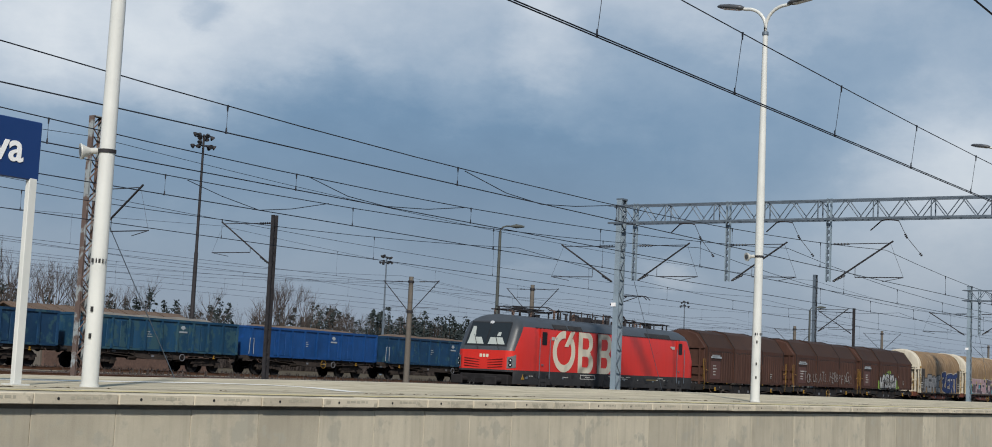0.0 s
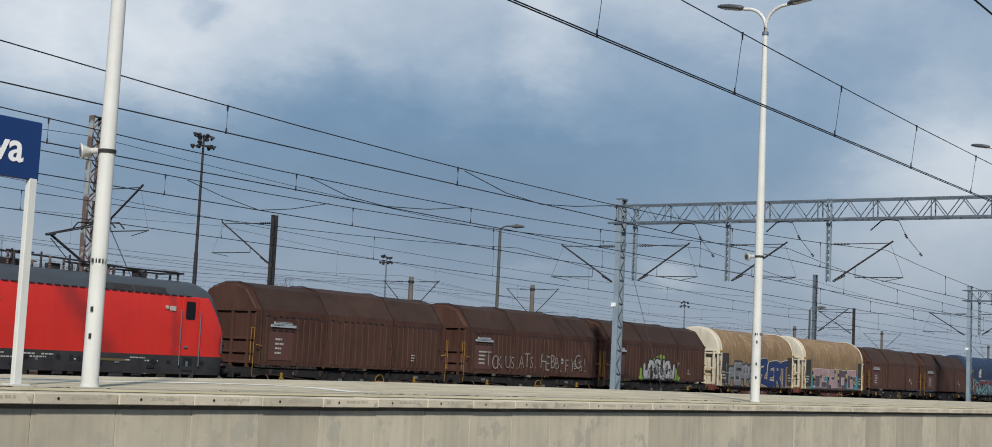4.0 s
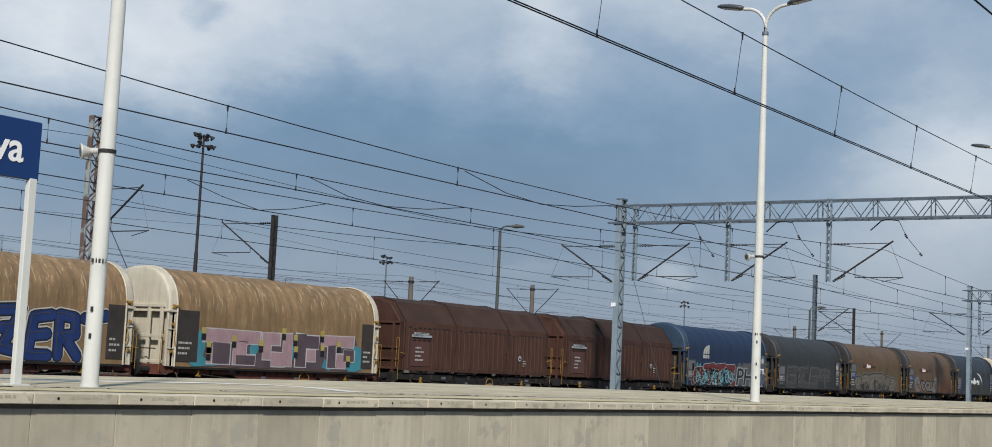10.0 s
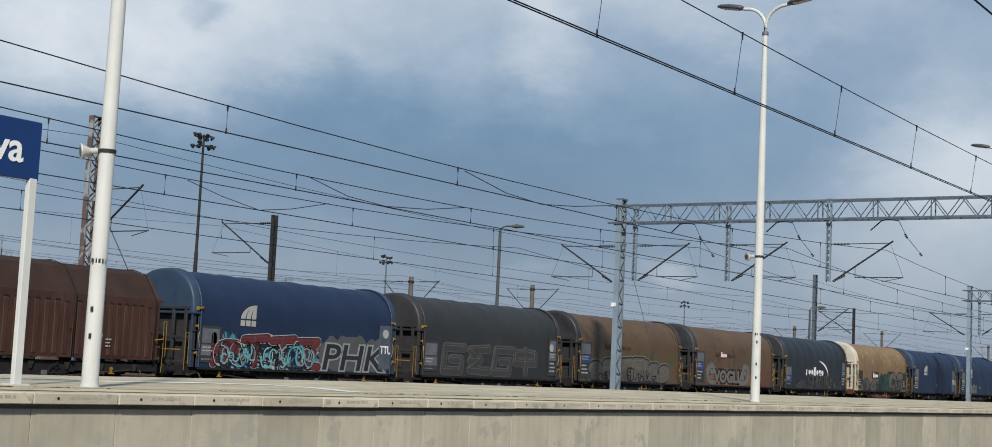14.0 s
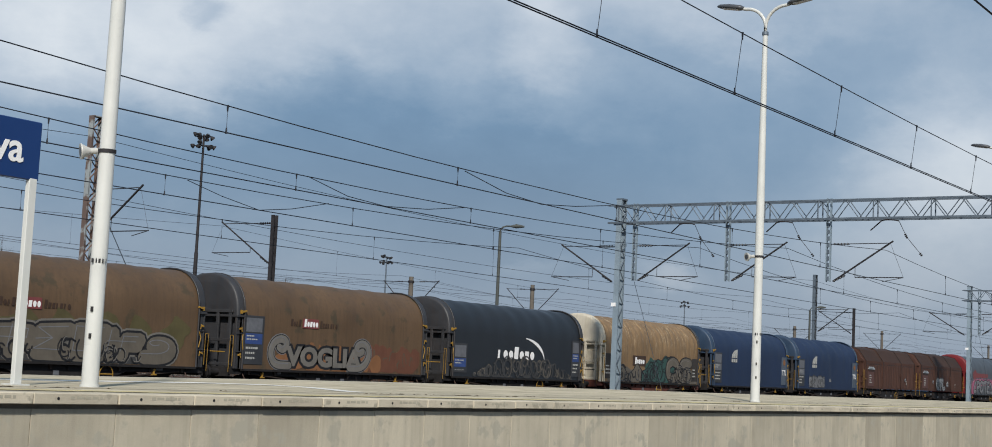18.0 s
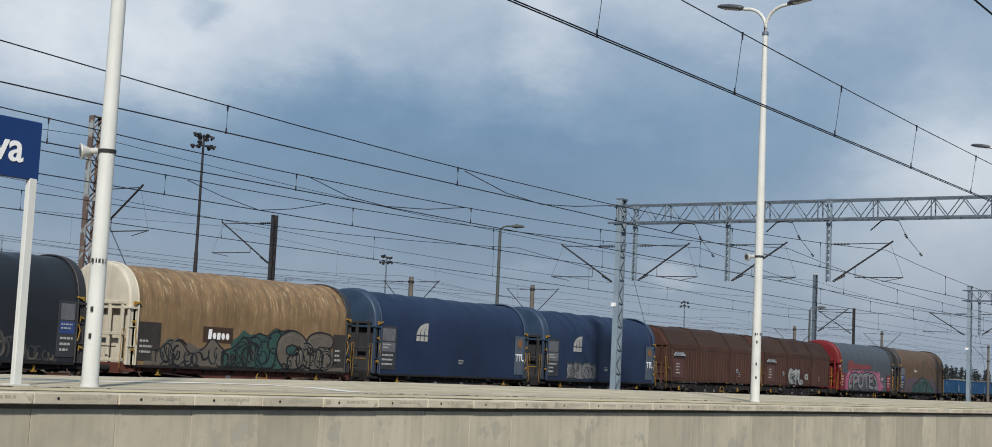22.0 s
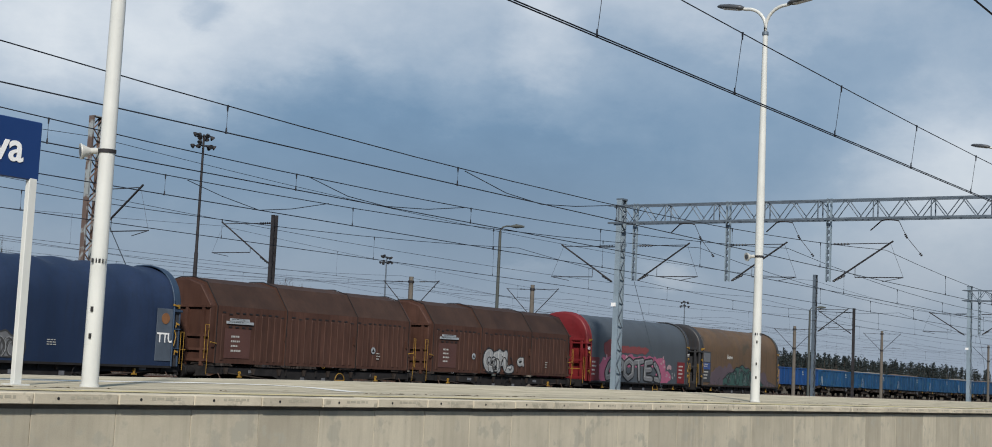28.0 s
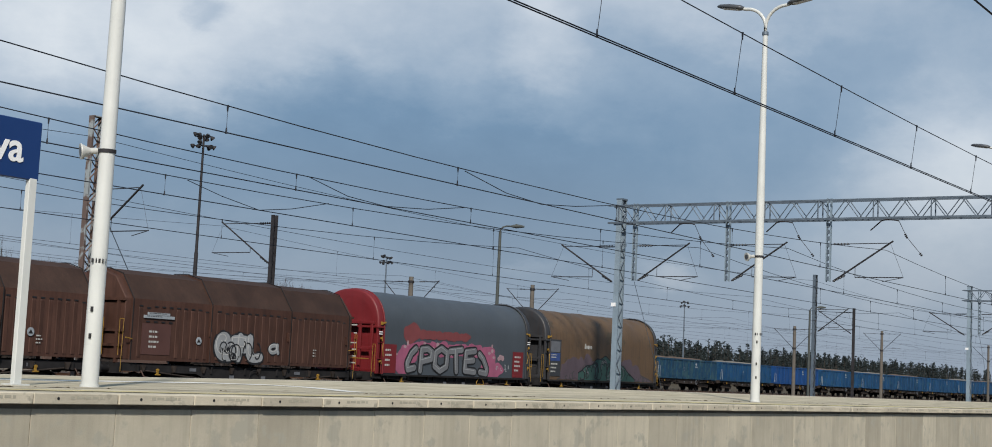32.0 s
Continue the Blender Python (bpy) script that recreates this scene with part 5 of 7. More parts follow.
def tarp_wagon(x, cover, end, label, seed, frame_mat=None, hoops=10, ripple=0.012, panels=("r",), rim=None):
    t = thing("covered_wagon", pose(x, TRAIN_Y, 0), label, "freight wagon", "freight wagons")
    r = random.Random(seed)
    me = Mesh()
    prof = arch(1.45, 1.14, 2.9, 4.29)
    n = hoops * (10 if cover is TARP_BEIGE else 6)
    rows = []
    x0, x1 = -(HALF - 1.04), HALF - 1.04
    ph = [r.uniform(0, 6) for _ in range(4)]
    for i in range(n + 1):
        u = i / n
        dip = ripple * (0.5 - 0.5 * math.cos(2 * math.pi * u * hoops))
        row = []
        for j, (y, z) in enumerate(prof):
            f = j / (len(prof) - 1)
            side = 1 if 2.9 < z else 0.35
            k = 1 - (dip * side + ripple * 0.5 * math.sin(u * 23 + f * 19 + ph[0]) * math.sin(u * 7 + ph[1]))
            if cover is TARP_BEIGE and z > 2.2:
                crease = noise.noise(Vector((u * hoops * 2.4 + 0.6 * z, z * 0.6, seed)))
                k += 0.011 * max(0.0, crease) * min(1.0, (z - 2.2) / 0.8)
            row.append((x0 + (x1 - x0) * u, y * (k if z > 1.3 else 1), 1.14 + (z - 1.14) * k))
        rows.append(row)
    me.grid(rows)
    c = part("tarpaulin_hood", me, cover, t)
    hem = Mesh()
    hem.box(x0, x1, -1.49, -1.44, 1.10, 1.17).box(x0, x1, 1.44, 1.49, 1.10, 1.17)
    part("hem_bar", hem, UNDER, c)
    for s in (-1, 1):
        shell = end[s > 0] if isinstance(end, tuple) else end
        end_wall(t, s, shell, shell if isinstance(end, tuple) else rim or YELLOW, "", seed)
    underframe(t, HALF, frame_mat or UNDER, seed)
    for s in (-1, 1):
        bogie(t, s * 3.35)
    buffers(t, HALF)
    # data panels of sheet metal at the ends of the side
    for which in panels:
        left = "l" in which
        xa, wide = (-4.93, 0.95) if left else (4.3, 0.68)
        z1 = 2.95 if "L" in which or "R" in which else 2.5
        p = part("data_panel", Mesh().box(xa, xa + wide, -1.47, -1.448, 1.32, z1), PANEL_BROWN if cover is TARP_BEIGE else PANEL_BLUE if cover is TARP_NAVY and not left else PANEL_DARK, t, "sheet-metal data panel", 0.004)
        if cover is TARP_NAVY and not left:
            continue
        if cover is TARP_BEIGE:
            me = Mesh()
            bars_block(me, xa + 0.1, 1.45, wide * 0.6, 0.5, 3, seed + 3, -1.478)
            part("data_print", me, MARK, p)
            continue
        part("label_plate", Mesh().box(xa + 0.08, xa + wide - 0.1, -1.476, -1.469, z1 - 0.55, z1 - 0.08), PLATE_GREY, p, "grey label plate")
        mid = part("label_plate", Mesh().box(xa + 0.06, xa + wide - 0.08, -1.476, -1.469, z1 - 0.95, z1 - 0.6), PLATE_BLUE if cover in (TARP_BROWN, TARP_DARK) else PLATE_GREY, p, "worn label plate")
        me = Mesh()
        bars_block(me, xa + 0.12, z1 - 0.88, wide * 0.6, 0.22, 2, seed + 5, -1.481)
        bars_block(me, xa + 0.1, 1.4, wide * 0.7, z1 - 2.45, 3, seed + 3, -1.478)
        part("data_print", me, MARK, p)
    return t


# ---- wagon with sliding steel hoods ----
def hood_prof(g=0.0, lift=0.0):
    near = [(-1.45 - g, 1.32), (-1.45 - g, 3.19), (-0.90 - g * 0.5, 3.94 + g + lift), (-0.3, 4.11 + g + lift)]
    return near + [(-y, z) for y, z in reversed(near)]


RIBS, SLOTS = {}, {}


def rib_mesh(ws):
    k = round(ws, 3)
    if k not in RIBS:
        me = Mesh()
        w = ws * 0.5
        prof = [(0, 0.01), (w * 0.12, -0.019), (w * 0.88, -0.019), (w, 0.01)]
        rows = [[(a, b, 1.42) for a, b in prof], [(a, b, 2.9) for a, b in prof], [(w * 0.5 + (a - w * 0.5) * 0.7, b * 0.2 + 0.002, 2.97) for a, b in prof]]
        me.grid(rows, False)
        RIBS[k] = me.data("pressed_rib", HOOD_BROWN)
    return RIBS[k]


def steel_wagon(x, label, seed, decor):
    t = thing("hooded_wagon", pose(x, TRAIN_Y, 0), label, "freight wagon", "freight wagons")
    r = random.Random(seed)
    edges = (-5.15, -1.72, 1.86, 5.15)
    for i in range(3):
        g = 0.045 if i == 1 else 0.0
        a, b = edges[i] - (0.12 if i == 1 else 0), edges[i + 1] + (0.12 if i == 1 else 0)
        me = Mesh()
        prof = hood_prof(g)
        me.prism(prof, a, b)
        # roof slopes take the darker copy of the paint, shaded by colour
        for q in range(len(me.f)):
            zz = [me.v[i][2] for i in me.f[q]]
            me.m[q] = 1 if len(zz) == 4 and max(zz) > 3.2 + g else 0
        h = part("sliding_hood", me, [HOOD_BROWN, HOOD_ROOF_SHADE], t)
        y = -1.45 - g
        k = 10
        ws = (b - a - 0.3) / k
        plain = (1, 2, 3, 4) if i == 0 else ()
        for s in (-1, 1):
            for j in range(k):
                u = a + 0.15 + ws * (j + 0.28)
                if s < 0 and j in plain:
                    continue
                rib = part("pressed_rib", rib_mesh(ws), HOOD_BROWN, h)
                rib.matrix_local = pose(u + (0 if s < 0 else ws * 0.5), s * -y, 0, 0, 0, 0 if s < 0 else 180)
        if round(ws, 3) not in SLOTS:
            SLOTS[round(ws, 3)] = Mesh().box(ws * 0.1, ws * 0.56, -0.02, -0.004, -0.02, 0.025).data("rib_slot", BLACK)
        for j in range(k):
            u = a + 0.15 + ws * (j + 0.22)
            part("rib_slot", SLOTS[round(ws, 3)], BLACK, h).location = (u, y, 2.98 - 0.05 * (j in (1, k - 1)))
            if j in plain:
                part("rib_slot", SLOTS[round(ws, 3)], BLACK, h).location = (u, y, 2.51)
        for xe in (a, b):
            me = Mesh()
            prof = hood_prof(g + 0.02)
            for (ya, za), (yb, zb) in zip(prof, prof[1:]):
                me.tube((xe, ya, za), (xe, yb, zb), 0.016, 0.016, 5, False)
            # near-black seam: the shadow gap between the hoods put into the colour
            part("hood_seam", me, UNDER, h)
        part("door_lock", Mesh().box(b - 0.16, b - 0.06, y - 0.06, y - 0.002, 2.15, 2.45).tube((b - 0.11, y - 0.07, 1.35), (b - 0.11, y - 0.07, 2.3), 0.018, 0.018, 6), HOOD_BROWN, h)
    for s in (-1, 1):
        part("end_wall", Mesh().prism(hood_prof(-0.06, -0.02), *sorted((s * 5.4, s * 5.1))), HOOD_BROWN, t, "", 0.02)
        me = Mesh()
        for y in (-1.15, -0.4, 0.4, 1.15):
            me.box(s * 5.44 - 0.05, s * 5.44 + 0.05, y - 0.05, y + 0.05, 1.2, 3.1)
        for z in (1.4, 1.75, 2.2, 3.15):
            me.box(s * 5.43 - 0.05, s * 5.43 + 0.05, -1.4, 1.4, z - 0.04, z + 0.04)
        part("end_frame", me, HOOD_BROWN, t)
    underframe(t, HALF, UNDER, seed)
    for s in (-1, 1):
        bogie(t, s * 3.35)
        xg = s * 5.5
        rail_loop(t, [(xg, -1.46, 0.95), (xg + s * 0.02, -1.48, 1.5), (xg, -1.48, 2.55), (xg + s * 0.14, -1.46, 2.55), (xg + s * 0.14, -1.46, 1.45)])
        rail_loop(t, [(xg - s * 0.35, -1.5, 1.95), (xg - s * 0.05, -1.54, 1.99)], 0.02, name="locking_lever")
    buffers(t, HALF)
    part("paint_panel", Mesh().box(-4.75, -3.55, -1.468, -1.452, 1.5, 2.46), HOOD_PLAIN, t, "fresher brown repaint patch")
    me = Mesh()
    bars_block(me, -4.45, 1.62, 0.55, 0.62, 4, seed, -1.475)
    bars_block(me, 3.2, 1.62, 0.25, 0.3, 3, seed + 1, -1.5)
    part("data_print", me, MARK, t)
    me = Mesh().box(-4.7, -3.45, -1.497, -1.452, 2.62, 2.71).box(-4.55, -3.65, -1.497, -1.452, 2.722, 2.80)
    lab = part("notice_label", me, PALE_PRINT, t, "white notice label with small print")
    me = Mesh()
    for i in range(2):
        bars_block(me, -4.6 + 0.1 * i, 2.64 + 0.095 * i, 0.95, 0.05, 1, seed + i, -1.501)
    part("notice_print", me, UNDER, lab)
    if "disc" in decor:
        xd = decor["disc"]
        part("round_mark", Mesh().tube((xd, -1.50, 2.0), (xd, -1.494, 2.0), 0.125, 0.125, 18), PALE_PRINT, t, "round white mark")
        part("round_mark_centre", Mesh().plate([(xd - 0.08, 1.95), (xd + 0.08, 1.95), (xd + 0.0, 2.07)], -1.506, -1.501), UNDER, t)
    return t


# ---- locomotive ----
def stained(base, smears, soot):
    """A paint with slanting sooty smears on it."""
    m = base.copy()
    m.name = base.name + "_sooty"
    nt = m.node_tree
    N, L = nt.nodes.new, nt.links.new
    b = nt.nodes["Principled BSDF"]
    clean = b.inputs["Base Color"].links[0].from_socket
    co, sep = N("ShaderNodeTexCoord"), N("ShaderNodeSeparateXYZ")
    L(co.outputs["Object"], sep.inputs[0])
    noise = N("ShaderNodeTexNoise")
    noise.inputs["Scale"].default_value, noise.inputs["Detail"].default_value = 3.0, 5
    L(co.outputs["Object"], noise.inputs["Vector"])

    def calc(op, a, c):
        q = N("ShaderNodeMath")
        q.operation = op
        for i, v in enumerate((a, c)):
            if isinstance(v, (int, float)):
                q.inputs[i].default_value = v
            else:
                L(v, q.inputs[i])
        return q.outputs[0]

    for x0, lean, width, depth in smears:
        u = calc("ADD", sep.outputs["X"], calc("MULTIPLY", sep.outputs["Z"], lean))
        u = calc("ADD", calc("ABSOLUTE", calc("SUBTRACT", u, x0), 0.0), calc("MULTIPLY", calc("SUBTRACT", noise.outputs["Fac"], 0.5), 0.5))
        r = N("ShaderNodeMapRange")
        r.interpolation_type = "SMOOTHSTEP"
        for key, val in zip(("From Min", "From Max", "To Min", "To Max"), (0.0, width, depth, 0.0)):
            r.inputs[key].default_value = val
        L(u, r.inputs["Value"])
        mix = N("ShaderNodeMix")
        mix.data_type = "RGBA"
        L(r.outputs[0], mix.inputs["Factor"])
        L(clean, mix.inputs["A"])
        mix.inputs["B"].default_value = soot
        clean = mix.outputs["Result"]
    L(clean, b.inputs["Base Color"])
    return m


LOCO_STAINED = stained(LOCO_RED, ((4.95, 0.85, 0.85, 0.5), (6.55, 0.08, 0.28, 0.4), (-0.2, 0.3, 0.3, 0.4), (-6.9, 0.0, 0.2, 0.25)), (0.075, 0.02, 0.018, 1))
CREAM_STAINED = stained(CREAM, ((-5.25, -1.4, 0.6, 0.6), (-1.42, 0.03, 0.32, 0.7), (-4.9, -0.3, 0.3, 0.25)), (0.085, 0.075, 0.062, 1))
# dark copy of the red: shade between the louvres painted as lines
LOCO_SHADE = mat("louvre_shadow_red", (0.10, 0.008, 0.008), 0.6, var=0.1)


def locomotive(x):
    t = thing("locomotive", pose(x, TRAIN_Y, 0), "red electric locomotive with grey roof and big cream emblem", "locomotive")
    zs = [0.92, 1.2, 1.42, 1.5, 1.85, 2.1, 2.3, 2.45, 2.6, 2.75, 2.9, 3.05, 3.2, 3.33, 3.55, 3.72, 3.82, 3.86]
    hw = [1.46, 1.49, 1.49, 1.49, 1.49, 1.49, 1.49, 1.485, 1.48, 1.475, 1.465, 1.45, 1.435, 1.41, 1.26, 1.02, 0.72, 0.0]

    def front(z, s=-1):
        return nose(z)

    def nose(z):
        return 8.754 if z < 2.3 else 8.754 - 0.5 * (z - 2.3) - 1.1 * max(0, z - 3.52) ** 1.2

    A, B = 7, 5
    stations = [(-1, q) for q in range(A + B + 1)] + [(1, q) for q in reversed(range(A + B + 1))]
    wide = lambda u: 1 - 0.26 * math.exp(-u / 0.07)

    def vertex(i, j, y_sign):
        s, q = stations[i]
        z = min(zs[j], 3.4)
        ub = 0.13 + 0.17 * (max(0.0, z - 2.3) / 1.05) ** 1.5
        u = ub * (q / A) ** 1.3 if q <= A else ub + (1 - ub) * (q - A) / B
        xx = s * (front(zs[j], s) * (1 - u) + 6.95 * u)
        return (xx, y_sign * hw[j] * wide(u), zs[j])

    cells = {"skirt": Mesh(), "body_side": Mesh(), "cab_frame": Mesh(), "rear_cab_frame": Mesh(), "roof": Mesh()}

    def put(me, pts, sm=True):
        k = len(me.v)
        me.v += pts
        me.face(list(range(k, k + len(pts))), sm)

    n = len(stations)
    for i in range(n - 1):
        for j in range(len(zs) - 1):
            zm = (zs[j] + zs[j + 1]) / 2
            cab_ = i != n // 2 - 1 and max(stations[i][1], stations[i + 1][1]) <= A
            key = "skirt" if zm < 1.5 else ("cab_frame" if i < n // 2 else "rear_cab_frame") if zm > 2.3 and cab_ else "body_side" if zm < 3.33 else "roof"
            if key == "skirt" and zm < 1.36 and i != n // 2 - 1 and max(stations[i][1], stations[i + 1][1]) <= A - 1:
                continue
            for sg in (-1, 1):
                put(cells[key], [vertex(i, j, sg), vertex(i + 1, j, sg), vertex(i + 1, j + 1, sg), vertex(i, j + 1, sg)])
    for i in (0, n - 1):
        for j in range(len(zs) - 1):
            zm = (zs[j] + zs[j + 1]) / 2
            key = "skirt" if zm < 1.5 else "body_side" if zm < 2.3 else ("cab_frame" if i == 0 else "rear_cab_frame") if zm < 3.6 else "roof"
            if zm < 1.36:
                continue
            put(cells[key], [vertex(i, j, -1), vertex(i, j, 1), vertex(i, j + 1, 1), vertex(i, j + 1, -1)], False)
    for key, m in (("skirt", LOCO_SKIRT), ("body_side", LOCO_STAINED), ("cab_frame", LOCO_GREY), ("rear_cab_frame", LOCO_GREY), ("roof", LOCO_GREY)):
        me = cells[key].data(key, m)
        bm = bmesh.new()
        bm.from_mesh(me)
        bmesh.ops.remove_doubles(bm, verts=bm.verts, dist=0.003)
        bmesh.ops.recalc_face_normals(bm, faces=bm.faces)
        bm.to_mesh(me)
        bm.free()
        part(key, me, m, t)
    for s in (-1, 1):
        # windscreen panes
        def fx(z, d=0.012):
            return s * (front(z, s) + d)
        me = Mesh()
        put(me, [(fx(2.47, 0.006), -1.1, 2.47), (fx(2.47, 0.006), 1.1, 2.47), (fx(3.5, 0.006), 1.05, 3.5), (fx(3.5, 0.006), -1.05, 3.5)], False)
        part("windscreen_gasket", me, BLACK, t, "black rubber gasket round the windscreen")
        for y0, y1 in ((-1.06, -0.025), (0.025, 1.06)):
            me = Mesh()
            z0, z1 = 2.52, 3.46
            put(me, [(fx(z0), y0, z0), (fx(z0), y1, z0), (fx(z1), y1 * 0.96, z1), (fx(z1), y0 * 0.96, z1)], False)
            put(me, [(fx(z0, -0.02), y0, z0), (fx(z0, -0.02), y1, z0), (fx(z1, -0.02), y1 * 0.96, z1), (fx(z1, -0.02), y0 * 0.96, z1)], False)
            p = part("windscreen", me, SCREEN, t, "dark glass windscreen pane")
            # pale shapes laid on the glass: bright reflections put in as colour
            me = Mesh()
            put(me, [(fx(2.55, 0.016), y0 + 0.08, 2.55), (fx(2.55, 0.016), y1 - 0.08, 2.55), (fx(2.84, 0.016), y1 - 0.12, 2.84), (fx(2.84, 0.016), y0 + 0.3, 2.84)], False)
            if y0 > 0:
                put(me, [(fx(2.84, 0.016), y1 - 0.42, 2.84), (fx(2.84, 0.016), y1 - 0.1, 2.84), (fx(3.3, 0.016), y1 - 0.14, 3.3), (fx(3.3, 0.016), y1 - 0.3, 3.3)], False)
            else:
                put(me, [(fx(2.9, 0.016), y0 + 0.42, 2.9), (fx(2.9, 0.016), y0 + 0.6, 2.9), (fx(3.06, 0.016), y0 + 0.58, 3.06), (fx(3.06, 0.016), y0 + 0.42, 3.06)], False)
            part("windscreen_reflection_film", me, PANE_REFLECTION, p, "pale reflection painted on the pane")
            me = Mesh().tube((fx(2.34, 0.03), y0 + 0.3, 2.34), (fx(2.95, 0.03), y0 + 0.7, 2.95), 0.014, 0.014, 5)
            part("wiper", me, BLACK, t)
        for sg in (-1, 1):
            for k in range(4):
                z = 1.60 + k * 0.105
                me = Mesh().slab((fx(z, 0.006), sg * 0.6, z), (0.03, 0.78, 0.022), pose(0, 0, 0, 5 * sg, 20 * s))
                part("louvre", me, LOCO_SHADE, t, "dark red louvre line")
        part("bumper_beam", Mesh().box(*sorted((s * 7.9, s * 8.72)), -1.25, 1.25, 0.86, 1.3), UNDER, t, "black bumper beam", 0.04)
        for y in (-1.0, 1.0):
            sg = 1 if y > 0 else -1
            def skin(u_, za, off):
                return Vector((s * (front(za, s) * (1 - u_) + 6.95 * u_), sg * 1.49 * wide(u_), za)) + Vector((s * 0.7, sg * 0.7, 0)) * off
            me = Mesh()
            us = [0.015 + 0.165 * q / 8 for q in range(9)]
            low_, high_ = (lambda u_: 1.55 + 0.35 * u_), (lambda u_: 2.02 + 0.7 * u_)
            me.grid([[skin(u_, low_(u_), 0.0), skin(u_, low_(u_), 0.022), skin(u_, high_(u_), 0.022), skin(u_, high_(u_), 0.0)] for u_ in us], False)
            h = part("headlight_unit", me, HEADLAMP, t, "headlight cluster in a pale grey housing")
            mid = skin(0.055, 1.8, 0.01)
            out_ = Vector((s * 0.8, sg * 0.6, 0))
            for zz in (1.71, 1.9):
                c_ = Vector((mid.x, mid.y, zz))
                part("headlight", Mesh().tube(c_ - out_ * 0.05, c_ + out_ * 0.05, 0.085, 0.085, 14), DOOR_GLASS, h, "dark round headlight")
                part("bulb", Mesh().tube(c_ + out_ * 0.04, c_ + out_ * 0.058, 0.035, 0.035, 10), LENS, h)
        me = Mesh().tube((s * (front(3.45, s) - 0.05), 0, 3.45), (s * (front(3.45, s) + 0.02), 0, 3.45), 0.1, 0.1, 12)
        part("top_headlight", me, LENS, t)
        me = Mesh()
        for k in range(3):
            me.box(*sorted((fx(2.02, 0.006), fx(2.02, 0.0))), -0.25 + k * 0.17, -0.13 + k * 0.17, 2.0, 2.13)
        part("front_emblem", me, CREAM, t, "small white emblem blocks")
        part("snowplough", Mesh().plate([(s * 8.4, 0.2), (s * 9.1, 0.25), (s * 9.05, 0.75), (s * 8.4, 0.9)], -1.2, 1.2), LOCO_SKIRT, t)
        # doors on both sides
        for sy in (-1, 1):
            ya, yb = sorted((sy * 1.478, sy * 1.497))
            xd = -6.24 if s < 0 else 7.0
            d = part("cab_door", Mesh().box(xd - 0.34, xd + 0.34, ya, yb, 1.5, 3.3), LOCO_RED, t, "red cab door", 0.006)
            yc, yd_ = sorted((sy * 1.49, sy * 1.508))
            me = Mesh()
            me.plate([(xd - 0.16, 2.62), (xd - 0.2, 2.66), (xd - 0.2, 3.14), (xd - 0.16, 3.18), (xd + 0.16, 3.18), (xd + 0.2, 3.14), (xd + 0.2, 2.66), (xd + 0.16, 2.62)], yc, yd_)
            part("door_window", me, DOOR_GLASS, d)
            for o in (-0.42, 0.42):
                part("grab_rail", Mesh().tube((xd + o, sy * 1.54, 1.2), (xd + o, sy * 1.54, 2.9), 0.018, 0.018, 6), GALV, t)
            part("door_lever", Mesh().box(xd - 0.22, xd - 0.08, *sorted((sy * 1.5, sy * 1.54)), 1.75, 1.8), GALV, d)
            me = Mesh()
            for k in range(3):
                me.box(xd - 0.24, xd + 0.24, *sorted((sy * 1.34, sy * 1.5)), 0.45 + k * 0.3, 0.48 + k * 0.3)
            for o in (-0.26, 0.26):
                me.box(xd + o - 0.02, xd + o + 0.02, *sorted((sy * 1.44, sy * 1.5)), 0.45, 1.25)
            part("door_steps", me, LOCO_SKIRT, t)
            part("door_step_recess", Mesh().box(xd - 0.2, xd + 0.2, *sorted((sy * 1.47, sy * 1.496)), 1.2, 1.45), BLACK, t)
            me = Mesh().box(xd - s * 0.75 - 0.12, xd - s * 0.75 + 0.12, *sorted((sy * 1.47, sy * 1.495)), 2.86, 3.0)
            part("notice_plate", me, MARK, t, "small white notice plate")
            part("tail_mark", Mesh().tube((xd + s * 1.0 * -1, sy * 1.47, 2.95), (xd - s * 1.0, sy * 1.505, 2.95), 0.06, 0.06, 10), MARK, t)
        buf = s * 9.49
        for y in (-0.875, 0.875):
            me = Mesh().tube((s * 8.75, y, 1.04), (s * 9.4, y, 1.04), 0.12, 0.12, 10).box(*sorted((s * 9.4, buf)), y - 0.3, y + 0.3, 0.85, 1.22)
            part("buffer", me, UNDER, t, "wide black buffer", 0.03)
        for y in (-0.45, -0.25, 0.3, 0.5):
            hose = [(s * 8.7, y, 1.05), (s * 8.95, y, 0.95), (s * 9.05, y + 0.04, 0.7), (s * 8.95, y + 0.05, 0.52)]
            part("brake_hose", Mesh().path(hose, 0.028, 6), BLACK, t)
        part("coupling_hook", Mesh().box(*sorted((s * 8.8, s * 9.45)), -0.08, 0.08, 0.93, 1.1), UNDER, t)
        bx = s * 5.0
        bogie(t, bx, wheelbase=3.0)
        for k in (-1.5, -0.4, 0.6, 1.5):
            part("bogie_box", Mesh().box(bx + k - 0.22, bx + k + 0.22, -1.36, -1.12, 0.5, 0.9), UNDER, t, "", 0.02)
        # roof grilles along the eaves
        for xa, wd in ((-4.75, 1.2), (-3.4, 1.2)) if s < 0 else ((4.05, 1.3), (5.4, 1.3)):
            me = Mesh()
            me.slab((xa, -1.335, 3.45), (wd, 0.02, 0.22), pose(0, 0, 0, -32))
            for q in range(12):
                me.slab((xa - wd / 2 + (q + 0.5) * wd / 12, -1.345, 3.455), (0.02, 0.02, 0.19), pose(0, 0, 0, -32))
            part("roof_grille", me, LOCO_SKIRT, t)
    me = Mesh()
    for i in range(46):
        xx = -6.9 + i * 0.305
